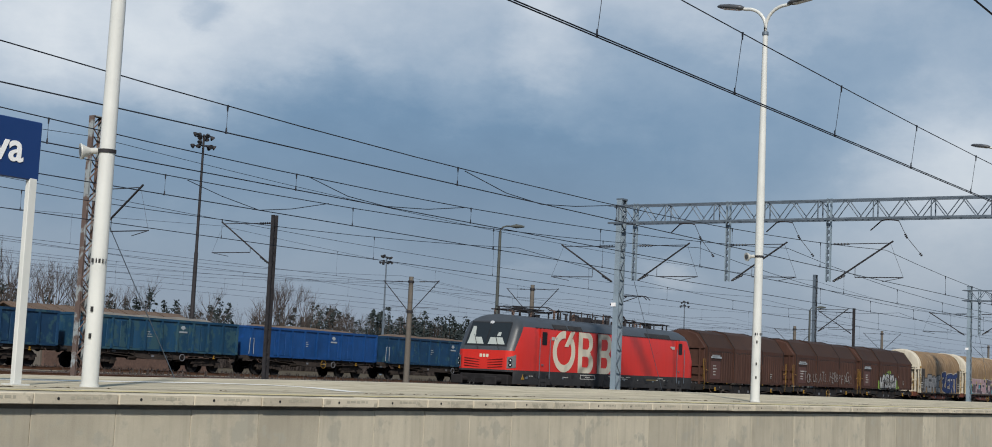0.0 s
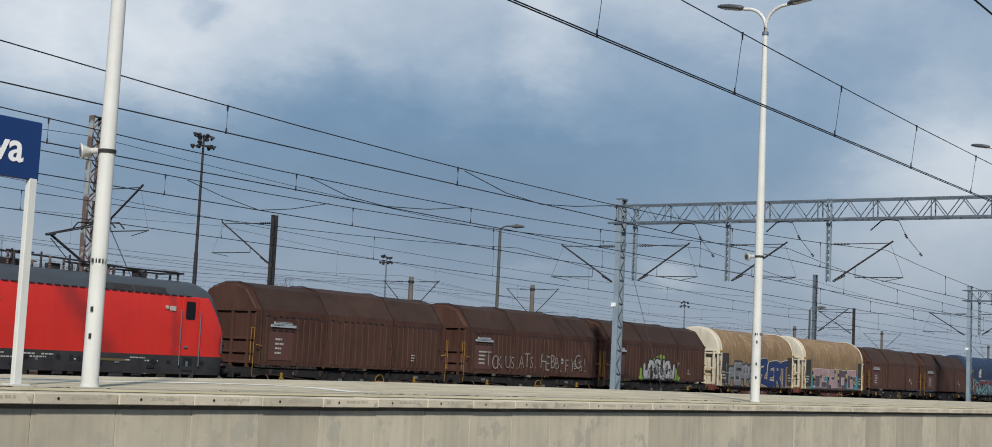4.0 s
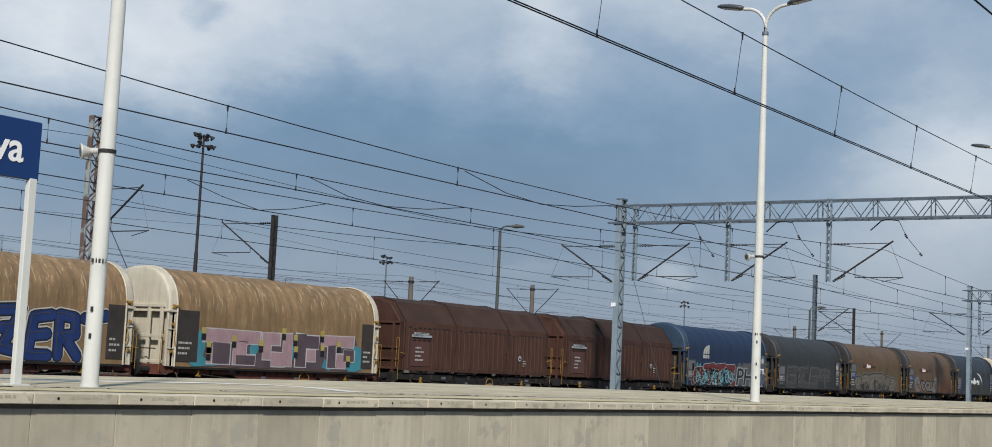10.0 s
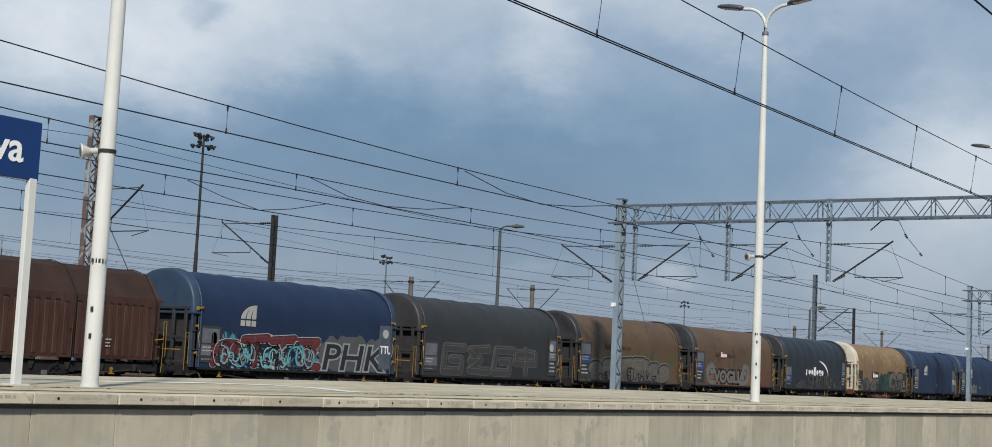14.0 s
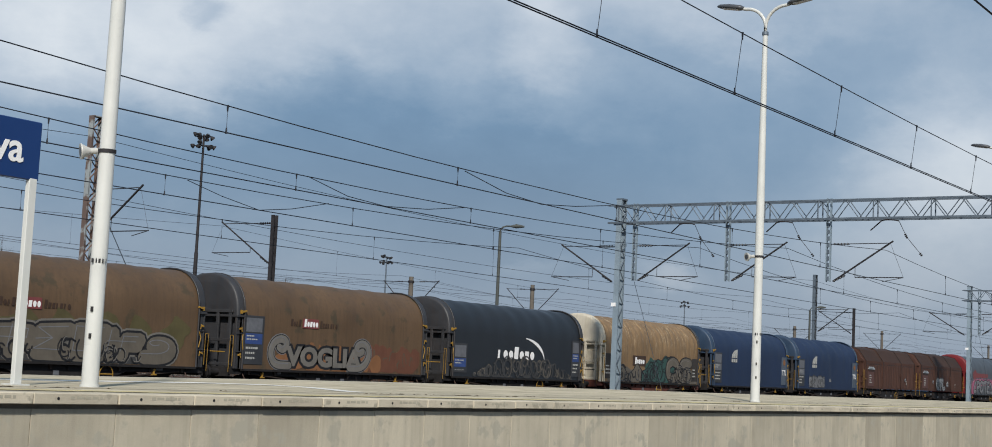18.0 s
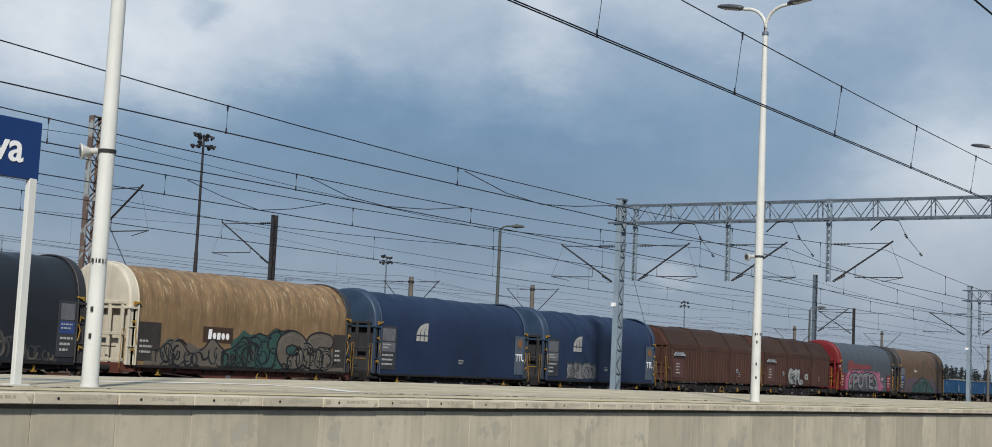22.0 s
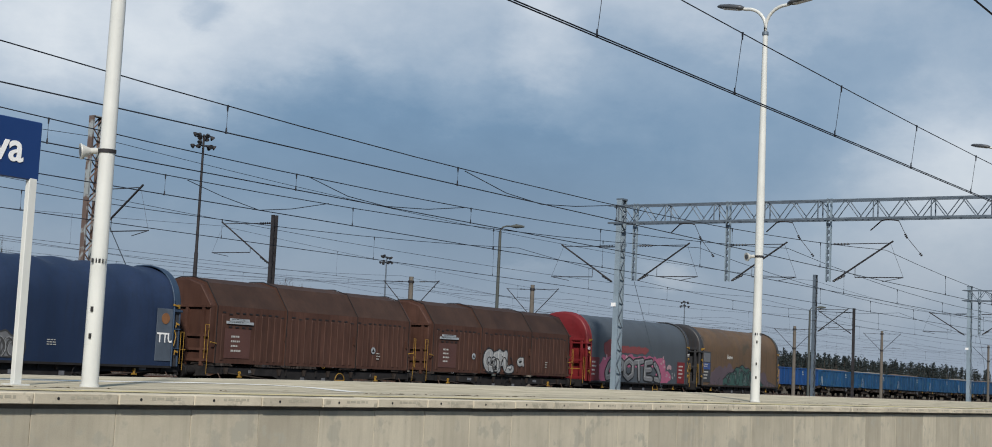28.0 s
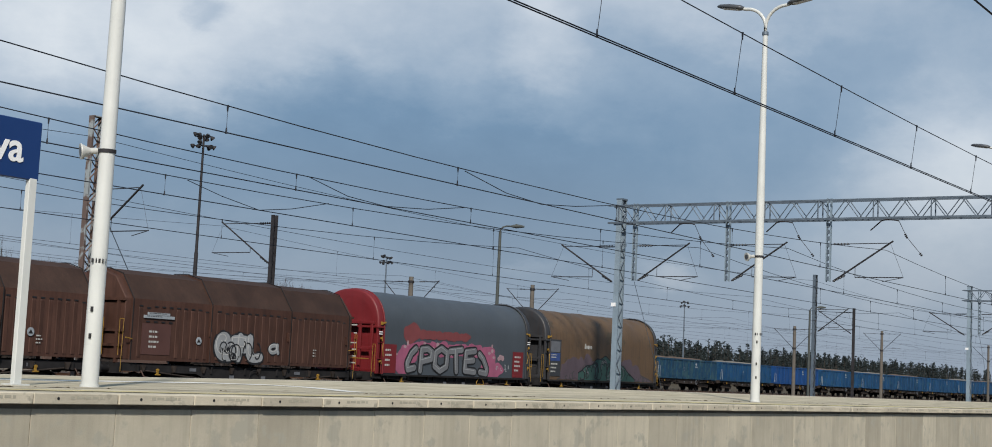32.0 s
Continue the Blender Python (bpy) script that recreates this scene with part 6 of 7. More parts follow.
        me.box(xx, xx + 0.2, -1.45, -1.40, 3.335, 3.355)
    part("eave_clips", me, LOCO_SKIRT, t)
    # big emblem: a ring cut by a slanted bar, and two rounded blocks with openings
    y0, y1 = -1.502, -1.494
    cx, cz = -4.55, 2.4
    bow = lambda rx, rz: [(cx + rx * math.cos(a), cz + rz * math.sin(a)) for a in [radians(84 + 318 * k / 44) for k in range(45)]]
    me = Mesh()
    outer, inner = bow(0.97, 0.9), bow(0.64, 0.58)
    for k in range(44):
        me.plate([outer[k], outer[k + 1], inner[k + 1], inner[k]], y0, y1)
    part("emblem_ring", me, CREAM_STAINED, t, "cream ring emblem")
    part("emblem_bar", Mesh().plate([(-4.55, 2.62), (-4.2, 2.62), (-3.66, 3.3), (-4.02, 3.3)], y0 - 0.006, y0 - 0.003), CREAM_STAINED, t)
    for xa in (-3.3, -1.55):
        out = [(xa, 1.5), (xa + 0.95, 1.5)] + [(xa + 0.95 + 0.42 * math.sin(a), 1.95 - 0.45 * math.cos(a)) for a in [k * math.pi / 8 for k in range(1, 8)]] + [(xa + 1.12, 2.4)]
        out += [(xa + 0.9 + 0.40 * math.sin(a), 2.85 - 0.45 * math.cos(a)) for a in [k * math.pi / 8 for k in range(1, 8)]] + [(xa + 0.9, 3.3), (xa, 3.3)]
        part("emblem_block", Mesh().plate(out, y0, y1), CREAM_STAINED, t, "cream rounded emblem block")
        for za, zb in ((1.76, 2.24), (2.56, 3.06)):
            me = Mesh().plate([(xa + 0.36, za), (xa + 0.82, za), (xa + 0.94, za + 0.12), (xa + 0.94, zb - 0.12), (xa + 0.82, zb), (xa + 0.36, zb)], y0 - 0.003, y0 - 0.001)
            part("emblem_opening", me, LOCO_RED, t)
    me = Mesh()
    for k, (a, w) in enumerate(((-7.4, 0.35), (-2.6, 0.7), (-0.2, 0.6), (0.9, 0.9), (2.4, 0.4), (4.2, 0.5), (-4.6, 0.5), (5.2, 0.8))):
        bars_block(me, a, 1.2 + 0.03 * (k % 2), w, 0.1, 1, k, -1.499)
    part("side_print", me, MARK, t)
    q = random.Random(21)
    for k in range(16):
        a = -7.6 + k * 0.98 + q.uniform(-0.2, 0.2)
        ww, zz = q.uniform(0.08, 0.3), q.uniform(0.98, 1.25)
        part("skirt_hatch", Mesh().box(a, a + ww, -1.502, -1.488, zz, zz + q.uniform(0.06, 0.16)), BLACK if k % 3 else GALV, t)
    for k in range(9):
        a = -3.2 + k * 0.8 + q.uniform(-0.15, 0.15)
        part("underfloor_box", Mesh().box(a, a + q.uniform(0.35, 0.7), -1.35, -0.9, 0.5 + q.uniform(0, 0.15), 0.95), UNDER, t, "", 0.02)
    for a, w in ((-7.75, 0.3), (-6.9, 0.16), (-5.9, 0.2), (-0.55, 0.24), (0.75, 0.22), (2.65, 0.2), (5.55, 0.3), (7.6, 0.2)):
        part("skirt_port", Mesh().plate(blob(a, 1.3, w * 0.5, 0.07, 12, random.Random(3), 0.05), -1.507, -1.49), BLACK, t)
    for a in (-2.95, -0.4, 0.55, 1.3, 4.6):
        me = Mesh()
        bars_block(me, a, 1.31, 0.62, 0.1, 1, int(a * 10), -1.503)
        part("side_print", me, MARK, t)
    part("print_frame", Mesh().ring([(-3.05, 1.22), (-1.7, 1.22), (-1.7, 1.42), (-3.05, 1.42)], [(-3.02, 1.25), (-1.73, 1.25), (-1.73, 1.39), (-3.02, 1.39)], -1.505, -1.492), MARK, t, "thin white printed frame")
    part("ochre_print", Mesh().box(3.4, 4.4, -1.503, -1.492, 1.27, 1.34), spray("ochre", (0.12, 0.09, 0.04)), t)
    for k in range(14):
        a = -7.3 + k * 1.1 + q.uniform(-0.3, 0.3)
        part("skirt_foot", Mesh().box(a, a + q.uniform(0.12, 0.6), -1.45, -1.3, 0.7 + q.uniform(0, 0.16), 0.93), LOCO_SKIRT if k % 3 else UNDER_RUST, t, "", 0.02)
    for a in (-5.95, -5.1, -4.2, 4.3, 5.2, 6.0):
        part("axle_box_cover", Mesh().tube((a, -1.3, 0.62), (a, -1.42, 0.62), 0.17, 0.15, 12), PLATE_GREY, t)
    part("warning_triangle", Mesh().plate([(-8.03, 1.12), (-7.78, 1.12), (-7.9, 1.34)], -1.5, -1.49), YELLOW, t)
    me = Mesh()
    for a in (-6.9, -0.7, 1.9, 3.2):
        me.tube((a, -1.49, 1.33), (a, -1.5, 1.33), 0.09, 0.09, 12)
    part("port", me, BLACK, t)
    # roof gear
    for xa, xb in ((-7.5, -4.2), (4.2, 7.5)):
        me = Mesh()
        for y in (-0.55, 0.55):
            me.tube((xa, y, 4.08), (xb, y, 4.08), 0.03, 0.03, 6)
        for xx in (xa, (xa + xb) / 2, xb):
            me.tube((xx, -0.55, 4.08), (xx, 0.55, 4.08), 0.03, 0.03, 6)
        part("pantograph_base", me, UNDER, t)
    spots = [(xa, y, 3.8, 4.06, 4) for xa in (-7.3, -5.9, -4.4, 4.4, 5.9, 7.3) for y in (-0.5, 0.5)]
    spots += [(-3.8 + k * 0.75, -0.45 + 0.3 * (k % 2), 3.84, 4.2, 5) for k in range(11)]
    for xa, y, za, zb, k in spots:
        me = Mesh().tube((xa, y, za), (xa, y, zb), 0.028, 0.028, 6)
        insulator(me, (xa, y, za), (xa, y, zb), k)
        part("roof_insulator", me, RUST_STEEL if xa % 2 < 1 else DARK_STEEL, t)
    me = Mesh()
    me.path([(-4.2, -0.3, 4.12), (-2.6, -0.35, 4.24), (0.5, -0.3, 4.22), (4.2, -0.3, 4.14)], 0.028, 6)
    me.path([(-3.4, 0.1, 4.25), (1.0, 0.1, 4.25), (3.9, 0.2, 4.2)], 0.024, 6)
    for k in range(7):
        me.tube((-3.3 + k * 1.05, -0.35, 3.84), (-3.3 + k * 1.05, -0.35, 4.3), 0.035, 0.03, 6)
    me.box(-1.2, -0.5, -0.5, 0.1, 3.84, 4.06).box(0.3, 1.3, -0.4, 0.4, 3.84, 4.02)
    part("roof_busbar", me, DARK_STEEL, t)
    q = random.Random(17)
    for k in range(26):
        a = -7.2 + k * 0.57
        yy, hh = q.choice((-0.62, -0.4, 0.0, 0.35)), q.uniform(0.18, 0.42)
        if k % 6 == 5:
            me = Mesh().box(a, a + q.uniform(0.2, 0.45), yy - 0.14, yy + 0.14, 3.8, 3.8 + hh)
        else:
            me = Mesh().tube((a, yy, 3.78), (a, yy, 3.84 + hh), 0.05, 0.035, 7)
            me.tube((a - 0.28, yy, 3.84 + hh), (a + q.uniform(0.2, 0.5), yy + 0.1, 3.84 + hh), 0.024, 0.024, 5)
        part("roof_fitting", me, RUST_STEEL if k % 5 == 1 else DARK_STEEL, t)
    # lowered front pantograph and raised rear one
    me = Mesh()
    for y in (-0.35, 0.35):
        me.tube((-4.6, y, 4.16), (-7.0, y * 0.7, 4.2), 0.03, 0.025, 6).tube((-7.0, y * 0.7, 4.24), (-5.0, y, 4.28), 0.022, 0.02, 6)
    for xx in (-5.1, -4.8):
        me.path([(xx, -0.95, 4.2), (xx, -0.7, 4.31), (xx, 0.7, 4.31), (xx, 0.95, 4.2)], 0.02, 6)
    part("lowered_pantograph", me, DARK_STEEL, t)
    me = Mesh()
    me.tube((3.9, 0, 4.1), (2.5, 0, 4.86), 0.045, 0.04, 8).tube((3.5, 0.15, 4.05), (2.6, 0.1, 4.76), 0.015, 0.015, 5)
    for y in (-0.3, 0.3):
        me.tube((2.5, y * 0.4, 4.88), (4.3, y, 5.33), 0.024, 0.02, 6)
    me.tube((2.5, -0.2, 4.86), (2.5, 0.2, 4.86), 0.04, 0.04, 8)
    for xx in (4.12, 4.47):
        me.path([(xx, -0.98, 5.2), (xx, -0.74, 5.39), (xx, 0.74, 5.39), (xx, 0.98, 5.2)], 0.022, 6)
    for y in (-0.4, 0.4):
        me.tube((4.07, y, 5.36), (4.52, y, 5.36), 0.018, 0.018, 5)
    part("raised_pantograph", me, DARK_STEEL, t)
    for ob in t.children_recursive:
        if ob.name.startswith("wheel"):
            continue
        for v in ob.data.vertices:
            if v.co.z > 1.2:
                v.co.z = 1.2 + (v.co.z - 1.2) * 1.026
    return t


# ---- the train, front to rear ----
CP0 = 70.0  # where the locomotive couples to the first wagon at the start
TRAIN = [locomotive(60.52)]
SLACK = {1: 0.25, 2: -0.25, 12: 0.23, 13: 0.16, 16: -0.13, 18: -0.17}  # play in the couplings
BROWN = "brown hooded steel wagon with ribbed sides"


def slot(k):
    return CP0 + 12.04 * (k + 0.5) + SLACK.get(k, 0.0)


def mark_board(t, x, z, w, h, colour, name="emblem", label="", y=-1.462):
    return part(name, Mesh().box(x, x + w, y - 0.004, y + 0.01, z, z + h), colour, t, label)


def sail(t, x, z):
    """A white triangular sail mark over a short bar."""
    me = Mesh()
    for k in range(3):
        out = []
        for i in range(8):
            s = i / 7
            out.append((x + 0.26 * k + (0.74 - 0.26 * k) * s ** 1.6, z + 0.24 + 0.47 * math.sin(s * math.pi / 2) ** 0.9 * (1 - 0.03 * k)))
        for i in range(8):
            s = 1 - i / 7
            out.append((x + 0.26 * k + 0.2 + (0.54 - 0.26 * k) * s ** 1.6, z + 0.24 + 0.43 * math.sin(s * math.pi / 2) * (1 - 0.03 * k)))
        me.plate(out, -1.464 - 0.0004 * k, -1.455)
    for k in range(3):
        me.box(x + 0.0 + 0.26 * k, x + 0.2 + 0.26 * k, -1.464, -1.455, z, z + 0.19)
    part("emblem", me, MARK, t, "white sail-shaped emblem over bars")


def tag_word(t, word, x, z, size, face, line, bold=0.045, squeeze=1.0, label="", halo=None, slant=0.0, grow=0.085):
    if halo:
        me = Mesh()
        r = random.Random(len(word))
        for k in range(len(word) + 2):
            q = 1 - abs(k / (len(word) + 1) - 0.5) * 1.1
            me.plate([(a, max(b, 1.19)) for a, b in blob(x + (k - 0.35) * size * 0.66 * squeeze, z + size * 0.28 * q, size * 0.5, size * 0.72 * q, 24, r, 0.4)], -1.461 - 0.0001 * k, -1.452)
        part("graffiti_cloud", me, spray(halo, PAINTS[halo]), t)
    lettering("graffiti", word, size, spray(line, PAINTS[line]), t, (x, -1.4635, z), bold=bold + grow, thick=0.001, squeeze=squeeze, label=label, slant=slant)
    lettering("graffiti", word, size, spray(face, PAINTS[face]), t, (x, -1.468, z), bold=bold, thick=0.001, squeeze=squeeze, label=label, slant=slant)


def build_train():
    add = TRAIN.append
    # three brown hooded wagons
    add(steel_wagon(slot(0), BROWN + " and white print", 1, {}))
    w = steel_wagon(slot(1), BROWN + " and long white graffiti", 2, {"disc": 2.1})
    q = random.Random(19)
    u = -4.05
    for ch in "TOK US.ATS. HEBB. FYGS!":
        if ch != " ":
            size = q.uniform(0.72, 0.98)
            lettering("graffiti", ch, size, spray("chalk", (0.25, 0.24, 0.23)), w, (u, -1.53, 1.58 + q.uniform(-0.08, 0.1)), (90, q.uniform(-9, 9), 0), -0.016, 0.002, 0.85, "thin white sprayed letter")
        u += 0.2 if ch == "." else 0.2 if ch == " " else 0.43
    add(w)
    w = steel_wagon(slot(2), BROWN + " and green-silver graffiti", 3, {})
    me = Mesh()
    q = random.Random(6)
    for k, (cx, cz, rx, rz) in enumerate(((0.0, 2.28, 0.7, 0.26), (-0.45, 2.2, 0.4, 0.2), (0.5, 2.16, 0.4, 0.22), (-1.75, 1.62, 0.42, 0.32), (1.6, 1.66, 0.5, 0.34), (-1.9, 1.42, 0.3, 0.12), (1.9, 1.44, 0.42, 0.12))):
        me.plate([(a, max(1.34, b)) for a, b in blob(cx, cz, rx, rz, 26, q, 0.4)], -1.5115 - 0.0002 * k, -1.5)
    part("graffiti_cloud", me, spray("green", PAINTS["green"]), w, "bright green sprayed cloud")
    piece(w, "wnsuaw", -1.7, 1.6, 1.34, 2.4, 0.2, ("black", "black", "silver", "white"), 5, "silver letters with black outlines", -1.515, 0.14, 0.45)
    graffiti(w, -1.5, 1.5, 1.36, 2.25, "wild", ("silver", "black", "white"), 5, "black and white line work", -1.522, 5, lambda u: 0.4 + 0.6 * math.sin(math.pi * u), False, 0.8)
    graffiti(w, 1.9, 2.2, 1.9, 2.4, "scrawl", ("white",), 6, "white tag", -1.512, 2)
    add(w)
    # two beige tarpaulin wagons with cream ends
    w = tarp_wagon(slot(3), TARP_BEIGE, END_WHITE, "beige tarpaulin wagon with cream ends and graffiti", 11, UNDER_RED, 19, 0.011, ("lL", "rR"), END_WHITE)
    piece(w, "1234", -4.4, -0.15, 1.2, 2.5, 0.33, ("dim", "black", "haze", "silver"), 21, "grey block-letter graffiti with black lines")
    piece(w, "ZERT", 0.35, 4.3, 1.2, 2.72, 0.3, ("white", "black", "blue", "dim"), 22, "dark blue angular letters with white outline")
    add(w)
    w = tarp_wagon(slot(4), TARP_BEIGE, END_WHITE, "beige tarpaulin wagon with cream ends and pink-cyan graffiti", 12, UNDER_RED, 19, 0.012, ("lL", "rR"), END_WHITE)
    me = Mesh()
    q = random.Random(3)
    edge = [(-4.1 + 0.12 * k * (1 if k % 2 else -1) * 0.5, 1.2 + 0.24 * k) for k in range(5)]
    top = [(-3.7 + 7.6 * k / 12, 2.42 + q.uniform(-0.05, 0.05)) for k in range(13)]
    edge2 = [(4.1 + q.uniform(-0.25, 0.15), 2.2 - 0.25 * k) for k in range(5)]
    me.plate(edge + top + edge2, -1.462, -1.452)
    part("graffiti_ground", me, spray("mauve", PAINTS["mauve"]), w, "mauve sprayed ground")
    me = Mesh()
    for k, (cx, cz, rx, rz) in enumerate(((-4.05, 1.5, 0.5, 0.3), (-3.9, 1.95, 0.3, 0.35), (-3.4, 1.35, 0.5, 0.14), (4.1, 1.7, 0.5, 0.36), (3.9, 1.35, 0.6, 0.14), (2.4, 1.4, 0.3, 0.18), (-1.4, 1.75, 0.22, 0.3), (0.6, 1.9, 0.2, 0.3))):
        me.plate([(a, max(1.19, b)) for a, b in blob(cx, cz, rx, rz, 22, q, 0.45)], -1.4635 - 0.0002 * k, -1.452)
    part("graffiti_cloud", me, spray("cyan", PAINTS["cyan"]), w, "cyan sprayed patches")
    panels_ = Mesh()
    q = random.Random(25)
    layer = 0

    def sheet(xa, xb, za, zb, colour):
        """One painted rectangle with a pale rim, slightly out of true."""
        nonlocal layer
        layer += 1
        for grow, mi, lift in ((0.03, 1, 0.0), (0.0, colour, 0.0006)):
            j_ = lambda: q.uniform(-0.02, 0.02)
            panels_.mi = mi
            y_ = -1.464 - 0.0012 * layer / 6 - lift
            panels_.plate([(xa - grow + j_(), za - grow), (xb + grow + j_(), za - grow), (xb + grow + j_(), zb + grow + j_()), (xa - grow + j_(), zb + grow + j_())], y_ - 0.002, y_)

    for xa, xb, za, zb, colour in ((-3.75, -1.1, 2.0, 2.42, 0), (-3.3, -2.5, 1.3, 1.98, 2), (-3.55, -3.32, 1.3, 1.6, 0), (-2.35, -1.75, 1.3, 2.05, 0), (-2.2, -1.3, 1.3, 1.62, 2), (-1.0, -0.1, 2.0, 2.4, 0),
                                (-0.95, -0.55, 1.5, 2.1, 0), (-0.5, 0.15, 1.28, 1.75, 0), (0.05, 0.5, 1.3, 2.42, 0), (0.7, 1.25, 1.3, 2.44, 2), (1.1, 1.9, 1.95, 2.4, 2), (1.3, 1.75, 1.5, 1.9, 0),
                                (2.05, 3.85, 2.06, 2.44, 0), (2.4, 2.85, 1.3, 2.1, 2), (2.9, 3.4, 1.3, 1.8, 0), (3.3, 3.9, 1.55, 1.95, 2)):
        sheet(xa, xb, za, zb, colour)
    for k, (u, v) in enumerate(((-3.85, 2.05), (-3.6, 1.62), (-3.6, 1.4), (-2.45, 1.85), (-1.15, 1.75), (-0.05, 2.2), (0.55, 2.0), (0.6, 1.6), (1.95, 2.2), (2.0, 1.7), (2.9, 1.86), (3.45, 1.36))):
        for c in range(2):
            panels_.mi = 3 if c else 4
            panels_.box(u, u + 0.2, -1.484, -1.480, v + 0.2 * c, v + 0.2 * (c + 1))
    part("graffiti", panels_, [spray(c, PAINTS[c]) for c in ("palepink", "white", "mauve", "yellow", "black")], w, "pink and mauve block graffiti with checks")
    add(w)
    add(steel_wagon(slot(5), BROWN + " and white print", 4, {"disc": 2.95}))
    add(steel_wagon(slot(6), "dull brown hooded steel wagon with ribbed sides and shade-darkened roof", 5, {"disc": 2.95}))
    # navy, charcoal, two brown, blue-black
    w = tarp_wagon(slot(7), TARP_NAVY, END_NAVY, "navy tarpaulin wagon with colourful graffiti along the side", 13, None, 9, 0.010, ("l", "rR"), END_NAVY)
    sail(w, -3.12, 2.58)
    graffiti(w, -4.2, 0.9, 1.2, 2.3, "mosaic", ("black", "cyan", "aqua", "teal", "cyan", "haze", "aqua", "blue", "teal", "white"), 31, "many-coloured graffiti", n=6)
    piece(w, "1TTZ", -4.5, 1.0, 1.2, 2.36, 0.24, ("white", "black", "brick", "mauve"), 32, "dark red letters with white outlines", -1.468, 0.1)
    graffiti(w, -4.3, 0.9, 1.2, 2.3, "wild", ("aqua", "black", "white"), 30, "black and white line work", -1.481, 5, lambda u: 1.0, False)
    tag_word(w, "PHK", 1.0, 1.25, 1.3, "shade", "silver", 0.015, 1.45, "hollow slanted letters with a silver outline", slant=0.22, grow=0.06)
    graffiti(w, -4.3, 0.9, 1.22, 2.2, "wild", ("aqua", "aqua", "cyan"), 61, "aqua line work", -1.483, 3, lambda u: 0.95, False, 1.3)
    me = Mesh()
    q = random.Random(4)
    for i in range(6):
        me.plate([(a, max(1.2, b)) for a, b in blob(1.4 + i * 0.6, 1.8, 0.7, 0.62, 22, q, 0.4)], -1.4555 - 0.0002 * i, -1.452)
    part("graffiti_cloud", me, spray("grey", PAINTS["grey"]), w, "grey sprayed haze")
    lettering("panel_letters", "TTU", 0.42, SIGN_WHITE, w, (4.33, -1.481, 1.9), bold=0.008, squeeze=0.85)
    part("round_mark", Mesh().tube((4.64, -1.486, 2.64), (4.64, -1.476, 2.64), 0.17, 0.17, 18), MARK, w)
    add(w)
    w = tarp_wagon(slot(8), TARP_CHAR, END_DARK, "charcoal tarpaulin wagon with faded chalky graffiti", 14, None, 9, 0.012, ("l", "rR"), END_DARK)
    piece(w, "2423", -3.9, 3.3, 1.22, 2.45, 0.3, ("grey", "grey", "dim", "taupe"), 33, "faded grey letters", -1.462, 0.09)
    part("round_mark", Mesh().tube((4.5, -1.486, 2.55), (4.5, -1.476, 2.55), 0.17, 0.17, 18), MARK, w)
    add(w)
    for k, face, line, halo, word in ((9, "olive", "dim", None, ""), (10, "grey", "black", "orange", "VOGLIA")):
        w = tarp_wagon(slot(k), TARP_BROWN, END_DARK, "brown tarpaulin wagon with small red and white emblem", 6 + k, None, 9, 0.008, ("lL",), END_DARK)
        mark_board(w, -2.03, 2.65, 0.83, 0.33, spray("softred", PAINTS["softred"]), "emblem", "red rectangle emblem")
        word_shapes(w, "lonoo", -1.97, 2.7, 0.27, 0.15, SIGN_WHITE, "emblem_mark", -1.474, 0.1)
        faded = spray("umber", (0.05, 0.028, 0.018))
        word_shapes(w, "loil", -2.66, 2.7, 0.24, 0.14, faded, "faded_mark", lean=0.1)
        word_shapes(w, "lnninio", -1.12, 2.7, 0.24, 0.14, faded, "faded_mark", lean=0.1)
        if word:
            tag_word(w, word, -2.75, 1.36, 0.88, "pale", line, 0.045, 1.26, "grey bubble letters with a black outline", halo)
            for ch, xa in (("(", -3.75), (")", 0.55)):
                piece(w, ch, xa, xa + 1.25, 1.2, 2.4, 0.26, ("haze", "black", "pale", "haze"), 40, "grey scroll with a black outline", -1.462, 0.12)
            graffiti(w, 1.7, 4.6, 1.3, 2.1, "scrawl", ("olive",), 37, "pale tag", n=7)
            me = Mesh()
            q = random.Random(12)
            for i in range(9):
                me.plate([(min(a, 4.85), max(1.2, b)) for a, b in blob(1.7 + i * 0.33, 1.72 - 0.02 * i, 0.5, 0.46, 22, q, 0.5)], -1.4575 - 0.0002 * i, -1.452)
            part("graffiti_wash", me, spray("rustwash", (0.13, 0.052, 0.03)), w, "reddish overpainted wash")
        else:
            me = Mesh()
            q = random.Random(14)
            for i, (cx, rx, rz) in enumerate(((-3.6, 0.8, 0.35), (-2.6, 0.8, 0.7), (-1.2, 1.0, 0.95), (0.3, 1.0, 0.98), (1.7, 0.9, 0.8), (2.9, 0.9, 0.45))):
                me.plate([(a, max(1.19, b)) for a, b in blob(cx, 1.3, rx, rz, 26, q, 0.15)], -1.4575 - 0.0002 * i, -1.452)
            part("graffiti_wash", me, spray("dim", PAINTS["dim"]), w, "dark sprayed ground")
            piece(w, "(3421)", -4.2, 4.0, 1.2, 2.36, 0.44, ("pale", "black", "taupe", "haze"), 35, "dull grey letters with a black outline", -1.461, 0.26, 0.5)
            graffiti(w, -3.4, 3.2, 1.22, 2.1, "wild", ("taupe", "black", "pale"), 36, "black line work", -1.47, 4, lambda u: 0.4 + 0.6 * math.sin(math.pi * u), False, 1.2)
            me = Mesh()
            for i in range(12):
                me.plate([(a, max(1.2, b)) for a, b in blob(-4.2 + i * 0.75, 1.7 + 0.5 * (i % 2), 0.6, 0.4, 20, q, 0.5)], -1.4552 - 0.0002 * i, -1.452)
